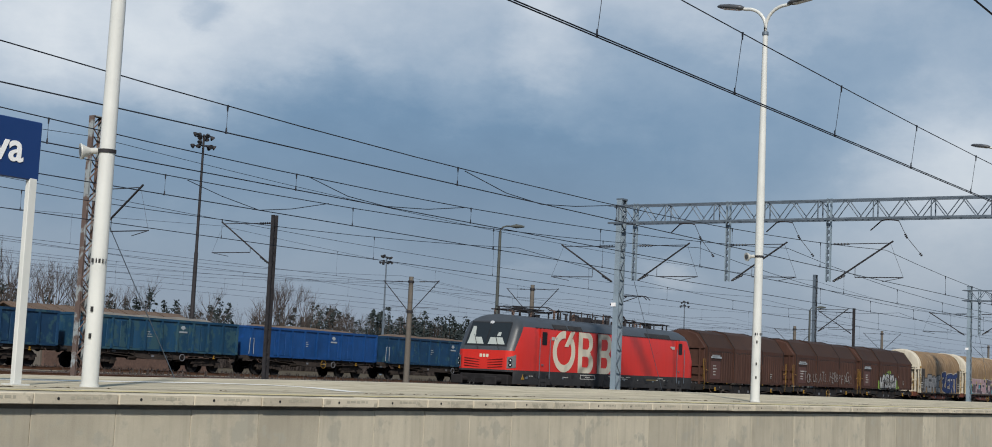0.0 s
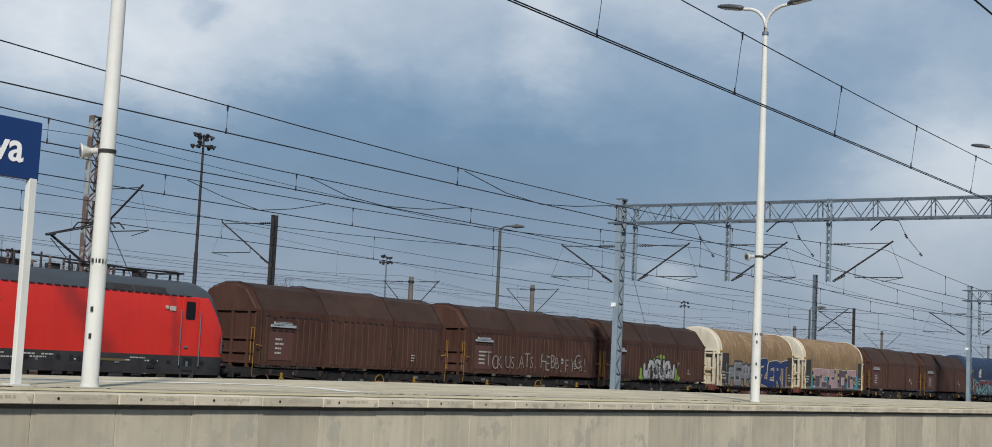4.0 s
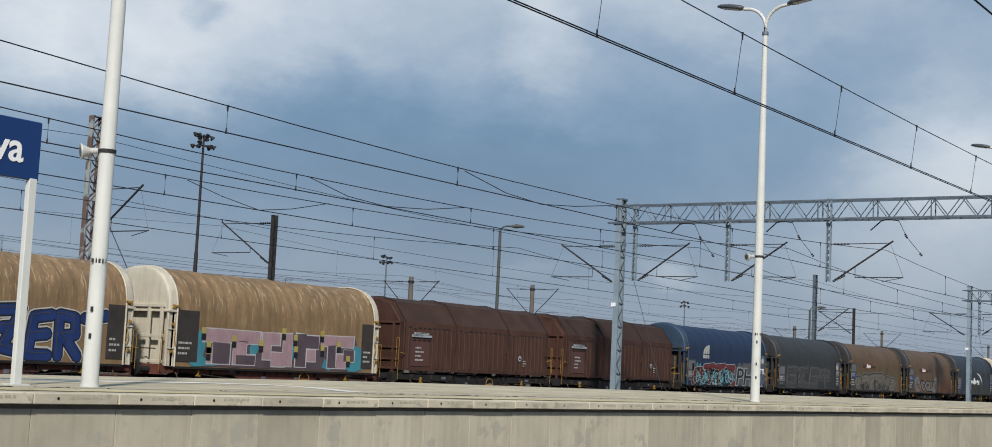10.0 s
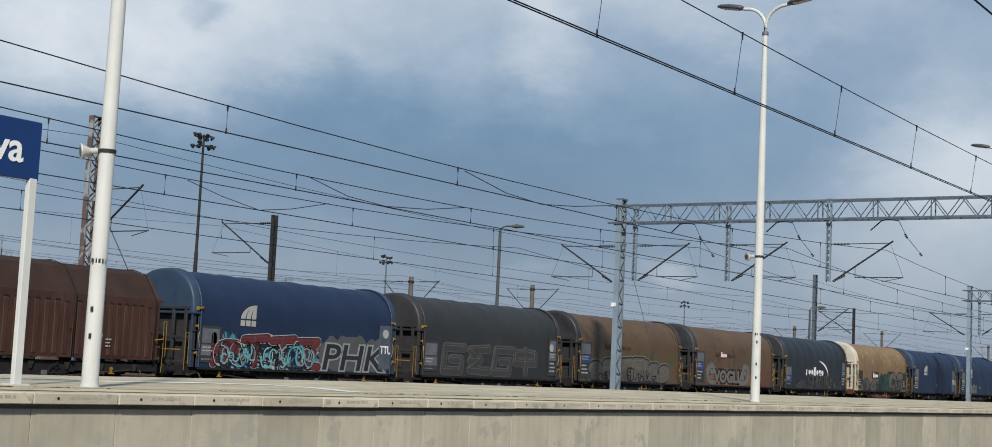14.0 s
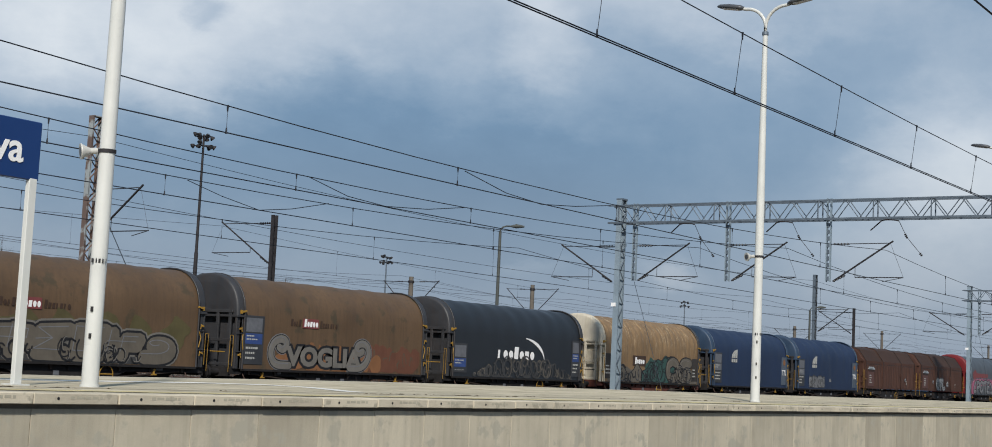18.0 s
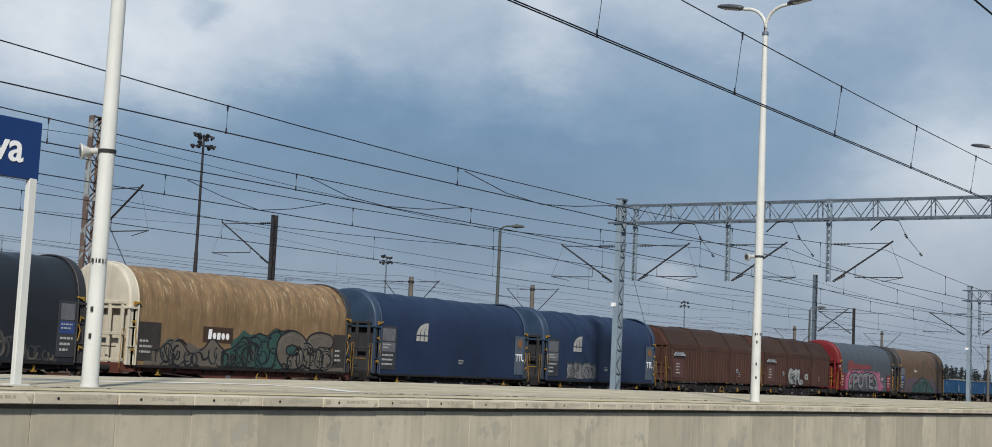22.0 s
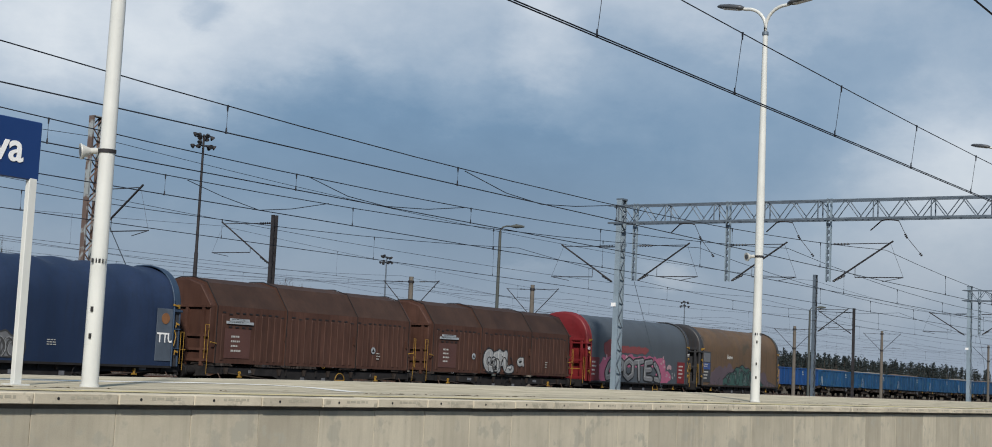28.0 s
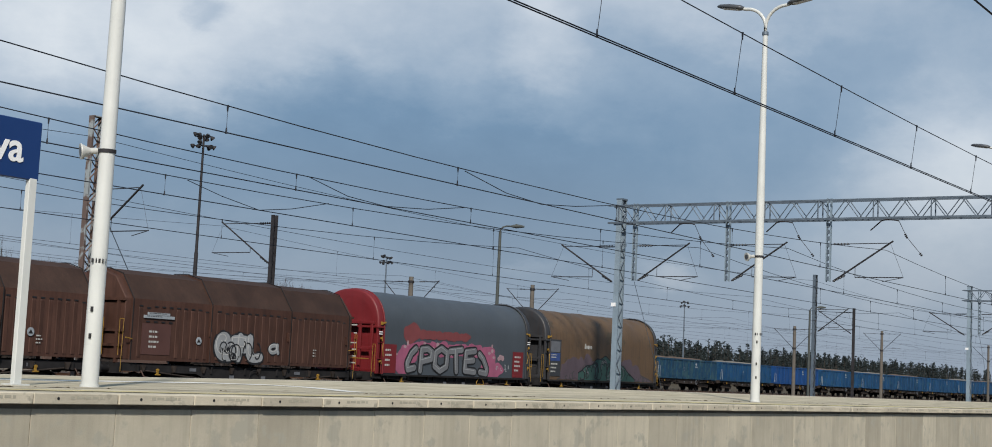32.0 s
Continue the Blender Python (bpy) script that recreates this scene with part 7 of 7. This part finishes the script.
            part("graffiti_wash", me, spray("greenwash", (0.085, 0.072, 0.03)), w, "thin greenish overspray")
        add(w)
    w = tarp_wagon(slot(11), TARP_DARK, END_DARK, "blue-black tarpaulin wagon with a white swoosh emblem", 17, None, 9, 0.008, ("l", "rR"), END_DARK)
    me = Mesh()
    for k in range(16):
        a, b = k / 16, (k + 1) / 16
        p = lambda s, d: (0.41 + 1.55 * math.sin(s * 1.75), 2.0 + 0.9 * math.cos(s * 1.75) + d * math.sin(math.pi * min(1, s * 0.9 + 0.05)))
        me.plate([p(a, 0), p(b, 0), p(b, -0.17), p(a, -0.17)], -1.464, -1.456)
    part("emblem", me, SIGN_WHITE, w, "white swoosh emblem")
    word_shapes(w, "ioolono", -1.75, 1.98, 0.52, 0.42, SIGN_WHITE, "emblem_mark", -1.464, 0.08)
    graffiti(w, -3.8, 4.8, 1.2, 2.2, "wild", ("shade", "dim", "taupe"), 39, "grey outlined graffiti", n=12, base=False, pen=1.5)
    add(w)
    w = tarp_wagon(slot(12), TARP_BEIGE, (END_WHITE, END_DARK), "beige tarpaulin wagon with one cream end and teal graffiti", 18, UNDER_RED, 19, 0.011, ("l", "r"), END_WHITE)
    word_shapes(w, "lonoo", -1.95, 2.08, 0.32, 0.2, SIGN_WHITE, "emblem_mark", -1.476, 0.1)
    mark_board(w, -2.15, 1.98, 1.35, 0.5, spray("umber", (0.05, 0.028, 0.018)), "emblem_ground", "dark brown emblem ground", -1.459)
    me = Mesh()
    q = random.Random(8)
    for i in range(7):
        me.plate([(a, max(1.2, b)) for a, b in blob(-0.3 + i * 0.42, 1.95 - 0.06 * (i % 3), 0.5, 0.42, 22, q, 0.5)], -1.4555 - 0.0002 * i, -1.452)
    part("graffiti_cloud", me, spray("teal", PAINTS["teal"]), w, "dark teal sprayed cloud")
    me = Mesh()
    for i in range(18):
        me.plate([(a, max(1.19, b)) for a, b in blob(-4.1 + i * 0.5, 1.4 + 0.12 * (i % 2), 0.5, 0.34 + 0.1 * (i % 3), 20, q, 0.4)], -1.4605 - 0.0002 * i, -1.452)
    part("graffiti_wash", me, spray("taupe", PAINTS["taupe"]), w, "dull grey sprayed ground")
    graffiti(w, -4.3, 0.6, 1.2, 2.12, "wild", ("taupe", "black", "grey"), 41, "grey graffiti with black outlines", Y=-1.465, n=5, shape=lambda u: 0.5 + 0.5 * math.sin(9 * u) ** 2, pen=1.3)
    graffiti(w, -1.3, 2.3, 1.2, 2.62, "wild", ("teal", "black", "teal"), 42, "dark teal graffiti", -1.468, n=3, shape=lambda u: 0.4 + 0.6 * min(1, 1.8 * u), pen=1.3)
    piece(w, "os", 1.4, 4.2, 1.2, 2.5, 0.42, ("black", "black", "taupe", "pale"), 48, "grey letters with black outlines", -1.474, 0.13)
    graffiti(w, 1.5, 4.8, 1.2, 2.3, "wild", ("taupe", "black", "pale"), 49, "grey line work", -1.486, n=4, base=False)
    add(w)
    for k in (13, 14):
        w = tarp_wagon(slot(k), TARP_NAVY, END_NAVY, "navy tarpaulin wagon with a white sail emblem", 6 + k, None, 8, 0.012 + 0.014 * (k - 13), ("lL", "rR"), END_NAVY)
        sail(w, -2.72, 2.47)
        lettering("panel_letters", "TTU", 0.42, SIGN_WHITE, w, (4.33, -1.481, 1.9), bold=0.008, squeeze=0.85)
        part("round_mark", Mesh().tube((4.64, -1.486, 2.64), (4.64, -1.476, 2.64), 0.17, 0.17, 18), spray("orange", PAINTS["orange"]), w)
        me = Mesh()
        bars_block(me, 0.16, 1.62, 0.5, 0.2, 3, k)
        part("small_print", me, MARK, w)
        if k == 14:
            graffiti(w, -3.2, -0.65, 1.25, 2.08, "wild", ("haze", "dim", "silver"), 44, "pale grey graffiti", n=4, shape=lambda u: 0.95)
        add(w)
    add(steel_wagon(slot(15), BROWN + " and white print", 7, {"disc": 3.0}))
    w = steel_wagon(slot(16), BROWN + " and silver graffiti", 8, {"disc": -2.35})
    piece(w, "(3l", -1.6, 0.55, 1.36, 2.34, 0.3, ("black", "black", "silver", "white"), 46, "silver bubble graffiti", -1.512, 0.14)
    graffiti(w, -1.5, 0.55, 1.4, 2.2, "wild", ("silver", "black", "white"), 45, "black line work", -1.522, 2, lambda u: 0.95, False, 0.8)
    piece(w, "a", 0.9, 1.4, 1.66, 2.05, 0.13, ("black", "black", "silver", "white"), 46, "silver graffiti", -1.512, 0.08)
    add(w)
    w = tarp_wagon(slot(17), TARP_GREY, (END_RED, END_DARK), "slate grey tarpaulin wagon with one red end and pink graffiti", 23, None, 8, 0.006, ())
    me = Mesh()
    me.plate(blob(-3.2, 2.75, 0.5, 0.42, 18, random.Random(4)), -1.459, -1.45)
    for k in range(9):
        me.plate(blob(-2.5 + 0.36 * k, 2.73, 0.34, 0.17, 16, random.Random(k), 0.3), -1.4592 - 0.0002 * k, -1.45)
    part("overpainting", me, spray("softred", PAINTS["softred"]), w, "faded red overpainted emblem")
    me = Mesh()
    q = random.Random(21)
    cloud = [(-3.7, 1.62, 0.5, 0.5), (-3.35, 1.95, 0.5, 0.42), (2.2, 1.68, 0.62, 0.55), (2.75, 1.45, 0.45, 0.3)] + [(-3.0 + 0.62 * k, 2.15 + 0.06 * (k % 2), 0.5, 0.3) for k in range(9)]
    for k, (cx, cz, rx, rz) in enumerate(cloud):
        me.plate([(a, max(b, 1.19)) for a, b in blob(cx, cz, rx, rz, 24, q, 0.35)], -1.4585 - 0.0001 * k, -1.452)
    part("graffiti_cloud", me, spray("pink", PAINTS["pink"]), w, "pink sprayed cloud")
    piece(w, "<POTE>", -3.75, 2.25, 1.2, 2.32, 0.24, ("black", "black", "haze", "silver"), 52, "grey letters with black outline", -1.4625, 0.14, 0.12)
    me = Mesh()
    q = random.Random(9)
    for k in range(26):
        a = q.uniform(-4.2, 3.2)
        me.plate(blob(a, 2.25 + q.uniform(-0.25, 0.35) - 0.03 * abs(a), 0.05 + 0.08 * q.random(), 0.05 + 0.07 * q.random(), 10, q, 0.05), -1.4605 - 0.0001 * k, -1.452)
    part("graffiti_dots", me, spray("palepink", PAINTS["palepink"]), w, "pale pink sprayed dots")
    graffiti(w, 2.6, 3.9, 1.35, 1.8, "scrawl", ("silver",), 47, "grey tag", n=4)
    for a in (-4.95, 3.95):
        mark_board(w, a, 1.2, 0.8, 1.08, END_RED, "red_panel", "red data panel", -1.475)
        me = Mesh()
        bars_block(me, a + 0.12, 1.35, 0.5, 0.75, 4, 3 + int(a), -1.484)
        part("data_print", me, MARK, w)
    add(w)
    w = tarp_wagon(slot(18), TARP_BROWN, END_DARK, "brown tarpaulin wagon with dark blue graffiti", 24, None, 9, 0.009, ("lL",), END_DARK)
    word_shapes(w, "lonoo", -1.9, 2.62, 0.24, 0.14, MARK, "emblem_mark", -1.464, 0.1)
    graffiti(w, -4.2, 4.9, 1.2, 2.1, "wild", ("mauve", "dim", "mauve"), 50, "dull mauve graffiti", -1.452, n=4)
    me = Mesh()
    q = random.Random(31)
    for i in range(11):
        me.plate([(a, max(1.2, b)) for a, b in blob(-3.4 + i * 0.62, 1.6 + 0.16 * (i % 2), 0.6, 0.5, 22, q, 0.4)], -1.4605 - 0.0002 * i, -1.452)
    part("graffiti_cloud", me, spray("mauve", PAINTS["mauve"]), w, "dull mauve sprayed cloud")
    graffiti(w, -2.4, 3.0, 1.2, 2.35, "wild", ("teal", "black", "haze"), 49, "dark teal graffiti", -1.466, n=4, shape=lambda u: min(1.0, 0.3 + 2.2 * u, 0.1 + 2.4 * (1 - u)), pen=1.2)
    add(w)


build_train()


# ---- blue open wagons in the sidings ----
STANCHION = {}


def open_wagon(x, k, bright):
    z = yard_z(x) + 0.25
    t = thing("open_wagon", pose(x, 65.9, z, 0, math.degrees(0.0045)), "faded blue open high-sided wagon standing in the siding" if not bright else "bright blue open high-sided wagon standing in the siding", "freight wagon", "blue open wagons")
    L = 6.4
    m = BLUE_BRIGHT if bright else BLUE_MIXED if k in (3, 8) else BLUE_TEAL if k in (1, 2, 3, 5) else BLUE_WAGON
    me = Mesh()
    part("floor", Mesh().box(-L, L, -1.37, 1.37, 1.18, 1.24), m, t)
    for y in (-1.4, 1.4):
        part("side_wall", Mesh().box(-L, L, y - 0.03, y + 0.03, 1.22, 3.0), m, t)
    for s in (-1, 1):
        part("end_wall", Mesh().box(s * L - 0.03, s * L + 0.03, -1.37, 1.37, 1.22, 3.0), m, t)
    me = Mesh()
    for y in (-1.44, 1.44):
        me.box(-L - 0.05, L + 0.05, y - 0.06, y + 0.06, 2.96, 3.1)
        me.box(-L, L, y - 0.04, y + 0.04, 1.16, 1.28)
    for s in (-1, 1):
        me.box(s * L - 0.06, s * L + 0.06, -1.38, 1.38, 2.96, 3.1)
    part("top_rim", me, m, t)
    st = STANCHION.get(m.name)
    if not st:
        st = STANCHION[m.name] = Mesh().plate([(-0.07, 1.2), (0.07, 1.2), (0.05, 2.96), (-0.05, 2.96)], -0.06, 0.06).data("stanchion", m)
    for i in range(11):
        xx = -L + 0.05 + i * (2 * L - 0.1) / 10
        for y in (-1.48, 1.48):
            part("stanchion", st, m, t).location = (xx, y, 0)
    for xx in (-3.2, 3.2):
        for o in (-0.52, 0.52):
            d = part("side_door", Mesh().box(xx + o - 0.48, xx + o + 0.48, -1.475, -1.44, 1.3, 2.8), m, t, "", 0.01)
            part("door_bar", Mesh().box(xx + o - 0.03, xx + o + 0.03, -1.50, -1.475, 1.25, 2.85), m, d)
    me = Mesh()
    bars_block(me, -1.2, 1.9, 0.5, 0.4, 3, k, -1.45)
    part("data_print", me, PALE_PRINT, t)
    part("emblem", Mesh().plate([(1.55, 2.62), (1.75, 2.5), (1.95, 2.62), (1.83, 2.76), (1.66, 2.76)], -1.45, -1.432), PALE_PRINT, t)
    part("emblem_bar", Mesh().box(1.4, 2.1, -1.45, -1.432, 2.33, 2.43), PALE_PRINT, t)
    ring = Mesh()
    c, rr = Vector((1.75, -1.5, 0.85)), 0.2
    ring.path([c + Vector((math.cos(j * math.pi / 8) * rr, 0, math.sin(j * math.pi / 8) * rr)) for j in range(17)], 0.028)
    wheel = part("brake_wheel", ring, PLATE_GREY, t, "grey hand-brake wheel")
    spoke = Mesh()
    for j in range(3):
        dv = Vector((math.cos(j * 2.094), 0, math.sin(j * 2.094))) * rr
        spoke.tube(c, c + dv, 0.014, n=5)
    spoke.tube(c, c + Vector((0, 0.45, 0.1)), 0.025, n=6)
    part("spokes", spoke, UNDER, wheel)
    rail_loop(t, [(-L - 0.1, -1.45, 1.3), (-L - 0.1, -1.5, 2.3), (-L + 0.25, -1.5, 2.3), (-L + 0.25, -1.5, 1.3)], 0.02, PALE_PRINT)
    underframe(t, 7.02, UNDER_RUST, k)
    for s in (-1, 1):
        bogie(t, s * 4.2, UNDER_RUST)
    buffers(t, 7.02)
    if k % 4 != 2:
        r = random.Random(k)
        me = Mesh()
        rows = []
        for i in range(15):
            u = -L + 0.1 + i * (2 * L - 0.2) / 14
            top = 2.95 + 0.34 * min(1, math.sin(math.pi * i / 14) * 2.2) * r.uniform(0.85, 1.1)
            rows.append([(u, y, 2.85 + (top - 2.85) * (1 - (abs(y) / 1.36) ** 2.5)) for y in (-1.36, -1.0, -0.5, 0, 0.5, 1.0, 1.36)])
        me.grid(rows, False)
        part("load", me, LOAD if k % 3 else LOAD_PALE, t, "heaped earth-brown load")


for k in range(-3, 16):
    open_wagon(67.55 + 7.02 + 14.04 * k, k + 4, k in (0, 6))


def build_shed(x0, x1, y, ridge):
    z = ground_z((x0 + x1) / 2, y)
    t = thing("shed", pose(0, y, 0), "long low shed with a rust-brown sheet roof behind the sidings", "shed")
    for yy in (-4.0, 4.0):
        part("wall", Mesh().box(x0, x1, yy - 0.12, yy + 0.12, z - 0.3, ridge - 1.3), RUST_STEEL, t)
    for xx in (x0, x1):
        part("gable", Mesh().prism([(-3.85, z - 0.3), (3.85, z - 0.3), (3.85, ridge - 1.35), (0, ridge - 0.1), (-3.85, ridge - 1.35)], xx - 0.1, xx + 0.1), OLD_CONCRETE, t)
    for s in (-1, 1):
        me = Mesh().prism([(0, ridge), (s * 4.5, ridge - 1.5), (s * 4.5, ridge - 1.62), (0, ridge - 0.12)], x0 - 0.4, x1 + 0.4)
        slope = part("roof_slope", me, LOAD, t)
        for k in range(int((x1 - x0) / 1.2)):
            part("roof_seam", Mesh().prism([(0, ridge + 0.05), (s * 4.5, ridge - 1.45), (s * 4.5, ridge - 1.5), (0, ridge)], x0 + k * 1.2, x0 + k * 1.2 + 0.08), LOAD, slope)


build_shed(63.0, 78.2, 82.0, 4.5)
tufts = Mesh()
rt = random.Random(41)
for k in range(5200):
    x, y = rt.uniform(52, 215), rt.choice((rt.uniform(67.8, 71.0), rt.uniform(67.8, 76.0), rt.uniform(60.8, 63.6)))
    z, h = ground_z(x, y), rt.uniform(0.1, 0.42)
    tufts.tube((x, y, z - 0.05), (x + rt.gauss(0, 0.16), y + rt.gauss(0, 0.1), z + h), 0.05, 0.01, 3, False)
tagged(whole("dry_grass", tufts, TWIG, "dry brown grass tufts along the sidings", "grass"), kind="stuff")


# ---- trees ----
def bare_tree(x, y, h, seed):
    r = random.Random(seed)
    z = ground_z(x, y)
    t = thing("bare_tree", pose(x, y, z, 0, 0, r.uniform(0, 360)), "leafless deciduous tree with fine twigs behind the sidings", "tree", "bare trees")
    trunk, twigs = Mesh(), Mesh()

    def grow(me_depth, p, d, ln, rad):
        q = p + d * ln
        (trunk if me_depth < 2 else twigs).tube(p, q, rad, rad * 0.66, 6 if me_depth < 2 else 3, False)
        if me_depth >= 5:
            return
        for _ in range(3 if me_depth < 4 else 2):
            ax = Vector((r.gauss(0, 1), r.gauss(0, 1), r.gauss(0, 0.6))).normalized()
            nd = (d + ax * r.uniform(0.35, 0.75) + Vector((0, 0, 0.34))).normalized()
            grow(me_depth + 1, p.lerp(q, r.uniform(0.55, 1.0)), nd, ln * r.uniform(0.6, 0.82), rad * 0.58)

    grow(0, Vector((0, 0, -0.2)), Vector((r.uniform(-0.06, 0.06), r.uniform(-0.06, 0.06), 1)).normalized(), h * 0.33, h * 0.0115)
    part("trunk", trunk, BARK, t)
    part("twig_crown", twigs, TWIG, t)


def pine_clump(me, p, h, r):
    """A pine: bare lower stem and tiers of ragged tufts."""
    me.mi = 0
    me.tube(p, p + Vector((0, 0, h * 0.9)), h * 0.014, h * 0.005, 4, False)
    me.mi = 1
    lo = r.uniform(0.05, 0.3)
    near = h < 11.5
    for i in range(120 if near else 70):
        f = lo + (1 - lo) * r.random() ** 0.8
        wide = h * 0.19 * (1.08 - f) ** 0.75 * r.uniform(0.1, 1.2)
        a = r.uniform(0, 6.28)
        c = p + Vector((math.cos(a) * wide, math.sin(a) * wide, h * f))
        s = h * r.uniform(0.009, 0.022)
        k = len(me.v)
        me.v += [tuple(c + Vector((r.gauss(0, 1), r.gauss(0, 1), r.gauss(0.1, 0.8))) * s) for _ in range(5)]
        for q in ((0, 1, 2), (0, 2, 3), (0, 3, 4), (1, 2, 4)):
            me.face([k + j for j in q])


def pine_wood(name, pts, label, h0, h1, seed):
    r = random.Random(seed)
    me = Mesh()
    for x, y in pts:
        pine_clump(me, Vector((x, y, ground_z(x, y) - 0.3)), r.uniform(h0, h1), r)
    ob = new(name, bpy.data.meshes.new(name))
    ob.data.from_pydata(me.v, [], me.f)
    for m in (BARK, PINE):
        ob.data.materials.append(m)
    ob.data.polygons.foreach_set("material_index", me.m)
    tagged(ob, label, "trees", kind="stuff")


def along(a, b, n, depth, seed):
    r = random.Random(seed)
    return [(a[0] + (b[0] - a[0]) * u - depth * r.random() * 0.3, a[1] + (b[1] - a[1]) * u + depth * r.random()) for u in [r.random() for _ in range(n)]]


pine_wood("pine_wood", along((330, 185), (700, 330), 1000, 60, 1), "dark green pine wood along the horizon", 10.5, 16, 1)
pine_wood("pine_wood", along((265, 150), (680, 175), 1050, 50, 2), "dark green pine wood along the horizon", 8.5, 12, 2)
pine_wood("young_pines", along((90, 122), (215, 160), 150, 26, 3), "scattered young pines behind the sidings", 3.5, 10, 3)
pine_wood("pine_wood", along((195, 143), (350, 188), 330, 30, 4), "dark green pine wood along the horizon", 7, 12, 4)
brush = Mesh()
rb = random.Random(31)
for k in range(9000):
    u = rb.random()
    x, y = 95 + 250 * u + rb.uniform(-8, 8), 122 + 66 * u + rb.uniform(-8, 16)
    z, h = ground_z(x, y), rb.uniform(2.0, 6.6) * (0.8 + 0.25 * math.sin(u * 61) * math.sin(u * 23 + 1))
    for q in range(3):
        top = Vector((x + rb.gauss(0, 0.5), y + rb.gauss(0, 0.5), z + h * rb.uniform(0.6, 1.0)))
        brush.tube((x, y, z - 0.1), top, 0.05, 0.015, 3, False)
        brush.tube(Vector((x, y, z)).lerp(top, 0.5), top + Vector((rb.gauss(0, 0.7), rb.gauss(0, 0.7), rb.uniform(-0.4, 0.5))), 0.03, 0.012, 3, False)
tagged(whole("scrub", brush, TWIG, "tangled leafless brown scrub behind the sidings", "scrub"), kind="stuff")
r0 = random.Random(77)
for k in range(58):
    u = k / 57
    x, y = 92 + 150 * u + r0.uniform(-6, 6), 128 + 50 * u + r0.uniform(-10, 14)
    bare_tree(x, y, r0.uniform(9, 15), 100 + k)


# ---- what moves ----
RUN = [(0, 0), (1, -8.66), (2, -17.34), (3, -26.02), (4, -34.6), (5, -43.2), (6, -51.87), (7, -60.43), (8, -69.1), (9, -77.97), (10, -86.85), (11, -95.62), (12, -104.34), (13, -113.14), (14, -121.93), (15, -130.66), (16, -139.37), (17, -147.93), (18, -156.05), (19, -163.7), (20, -171.03), (21, -178.22), (22, -185.01), (23, -191.32), (24, -197.3), (25, -202.88), (26, -208.04), (27, -212.82), (28, -217.33), (29, -221.62), (30, -225.65), (31, -229.36), (32, -232.83)]


def motions():
    for t in TRAIN:
        x, y, z = t.matrix_world.translation if t.parent else t.location
        walk(t, [(s, pose(x + d, y, z)) for s, d in RUN])
    # the wheels roll: rows at every fifth of a turn, at the times when the train has gone so far
    times, way = [s for s, d in RUN], [-d for s, d in RUN]
    step = WHEEL * radians(76)
    marks = [step * k for k in range(int(way[-1] / step) + 1)] + [way[-1]]
    rolls = [(float(np.interp(d, way, times)), -math.degrees(d / WHEEL)) for d in marks]
    for t in TRAIN:
        for ob in t.children_recursive:
            if ob.name.startswith("wheelset"):
                x, y, z = ob.location
                walk(ob, [(s, pose(x, y, z, 0, a)) for s, a in rolls])


motions()
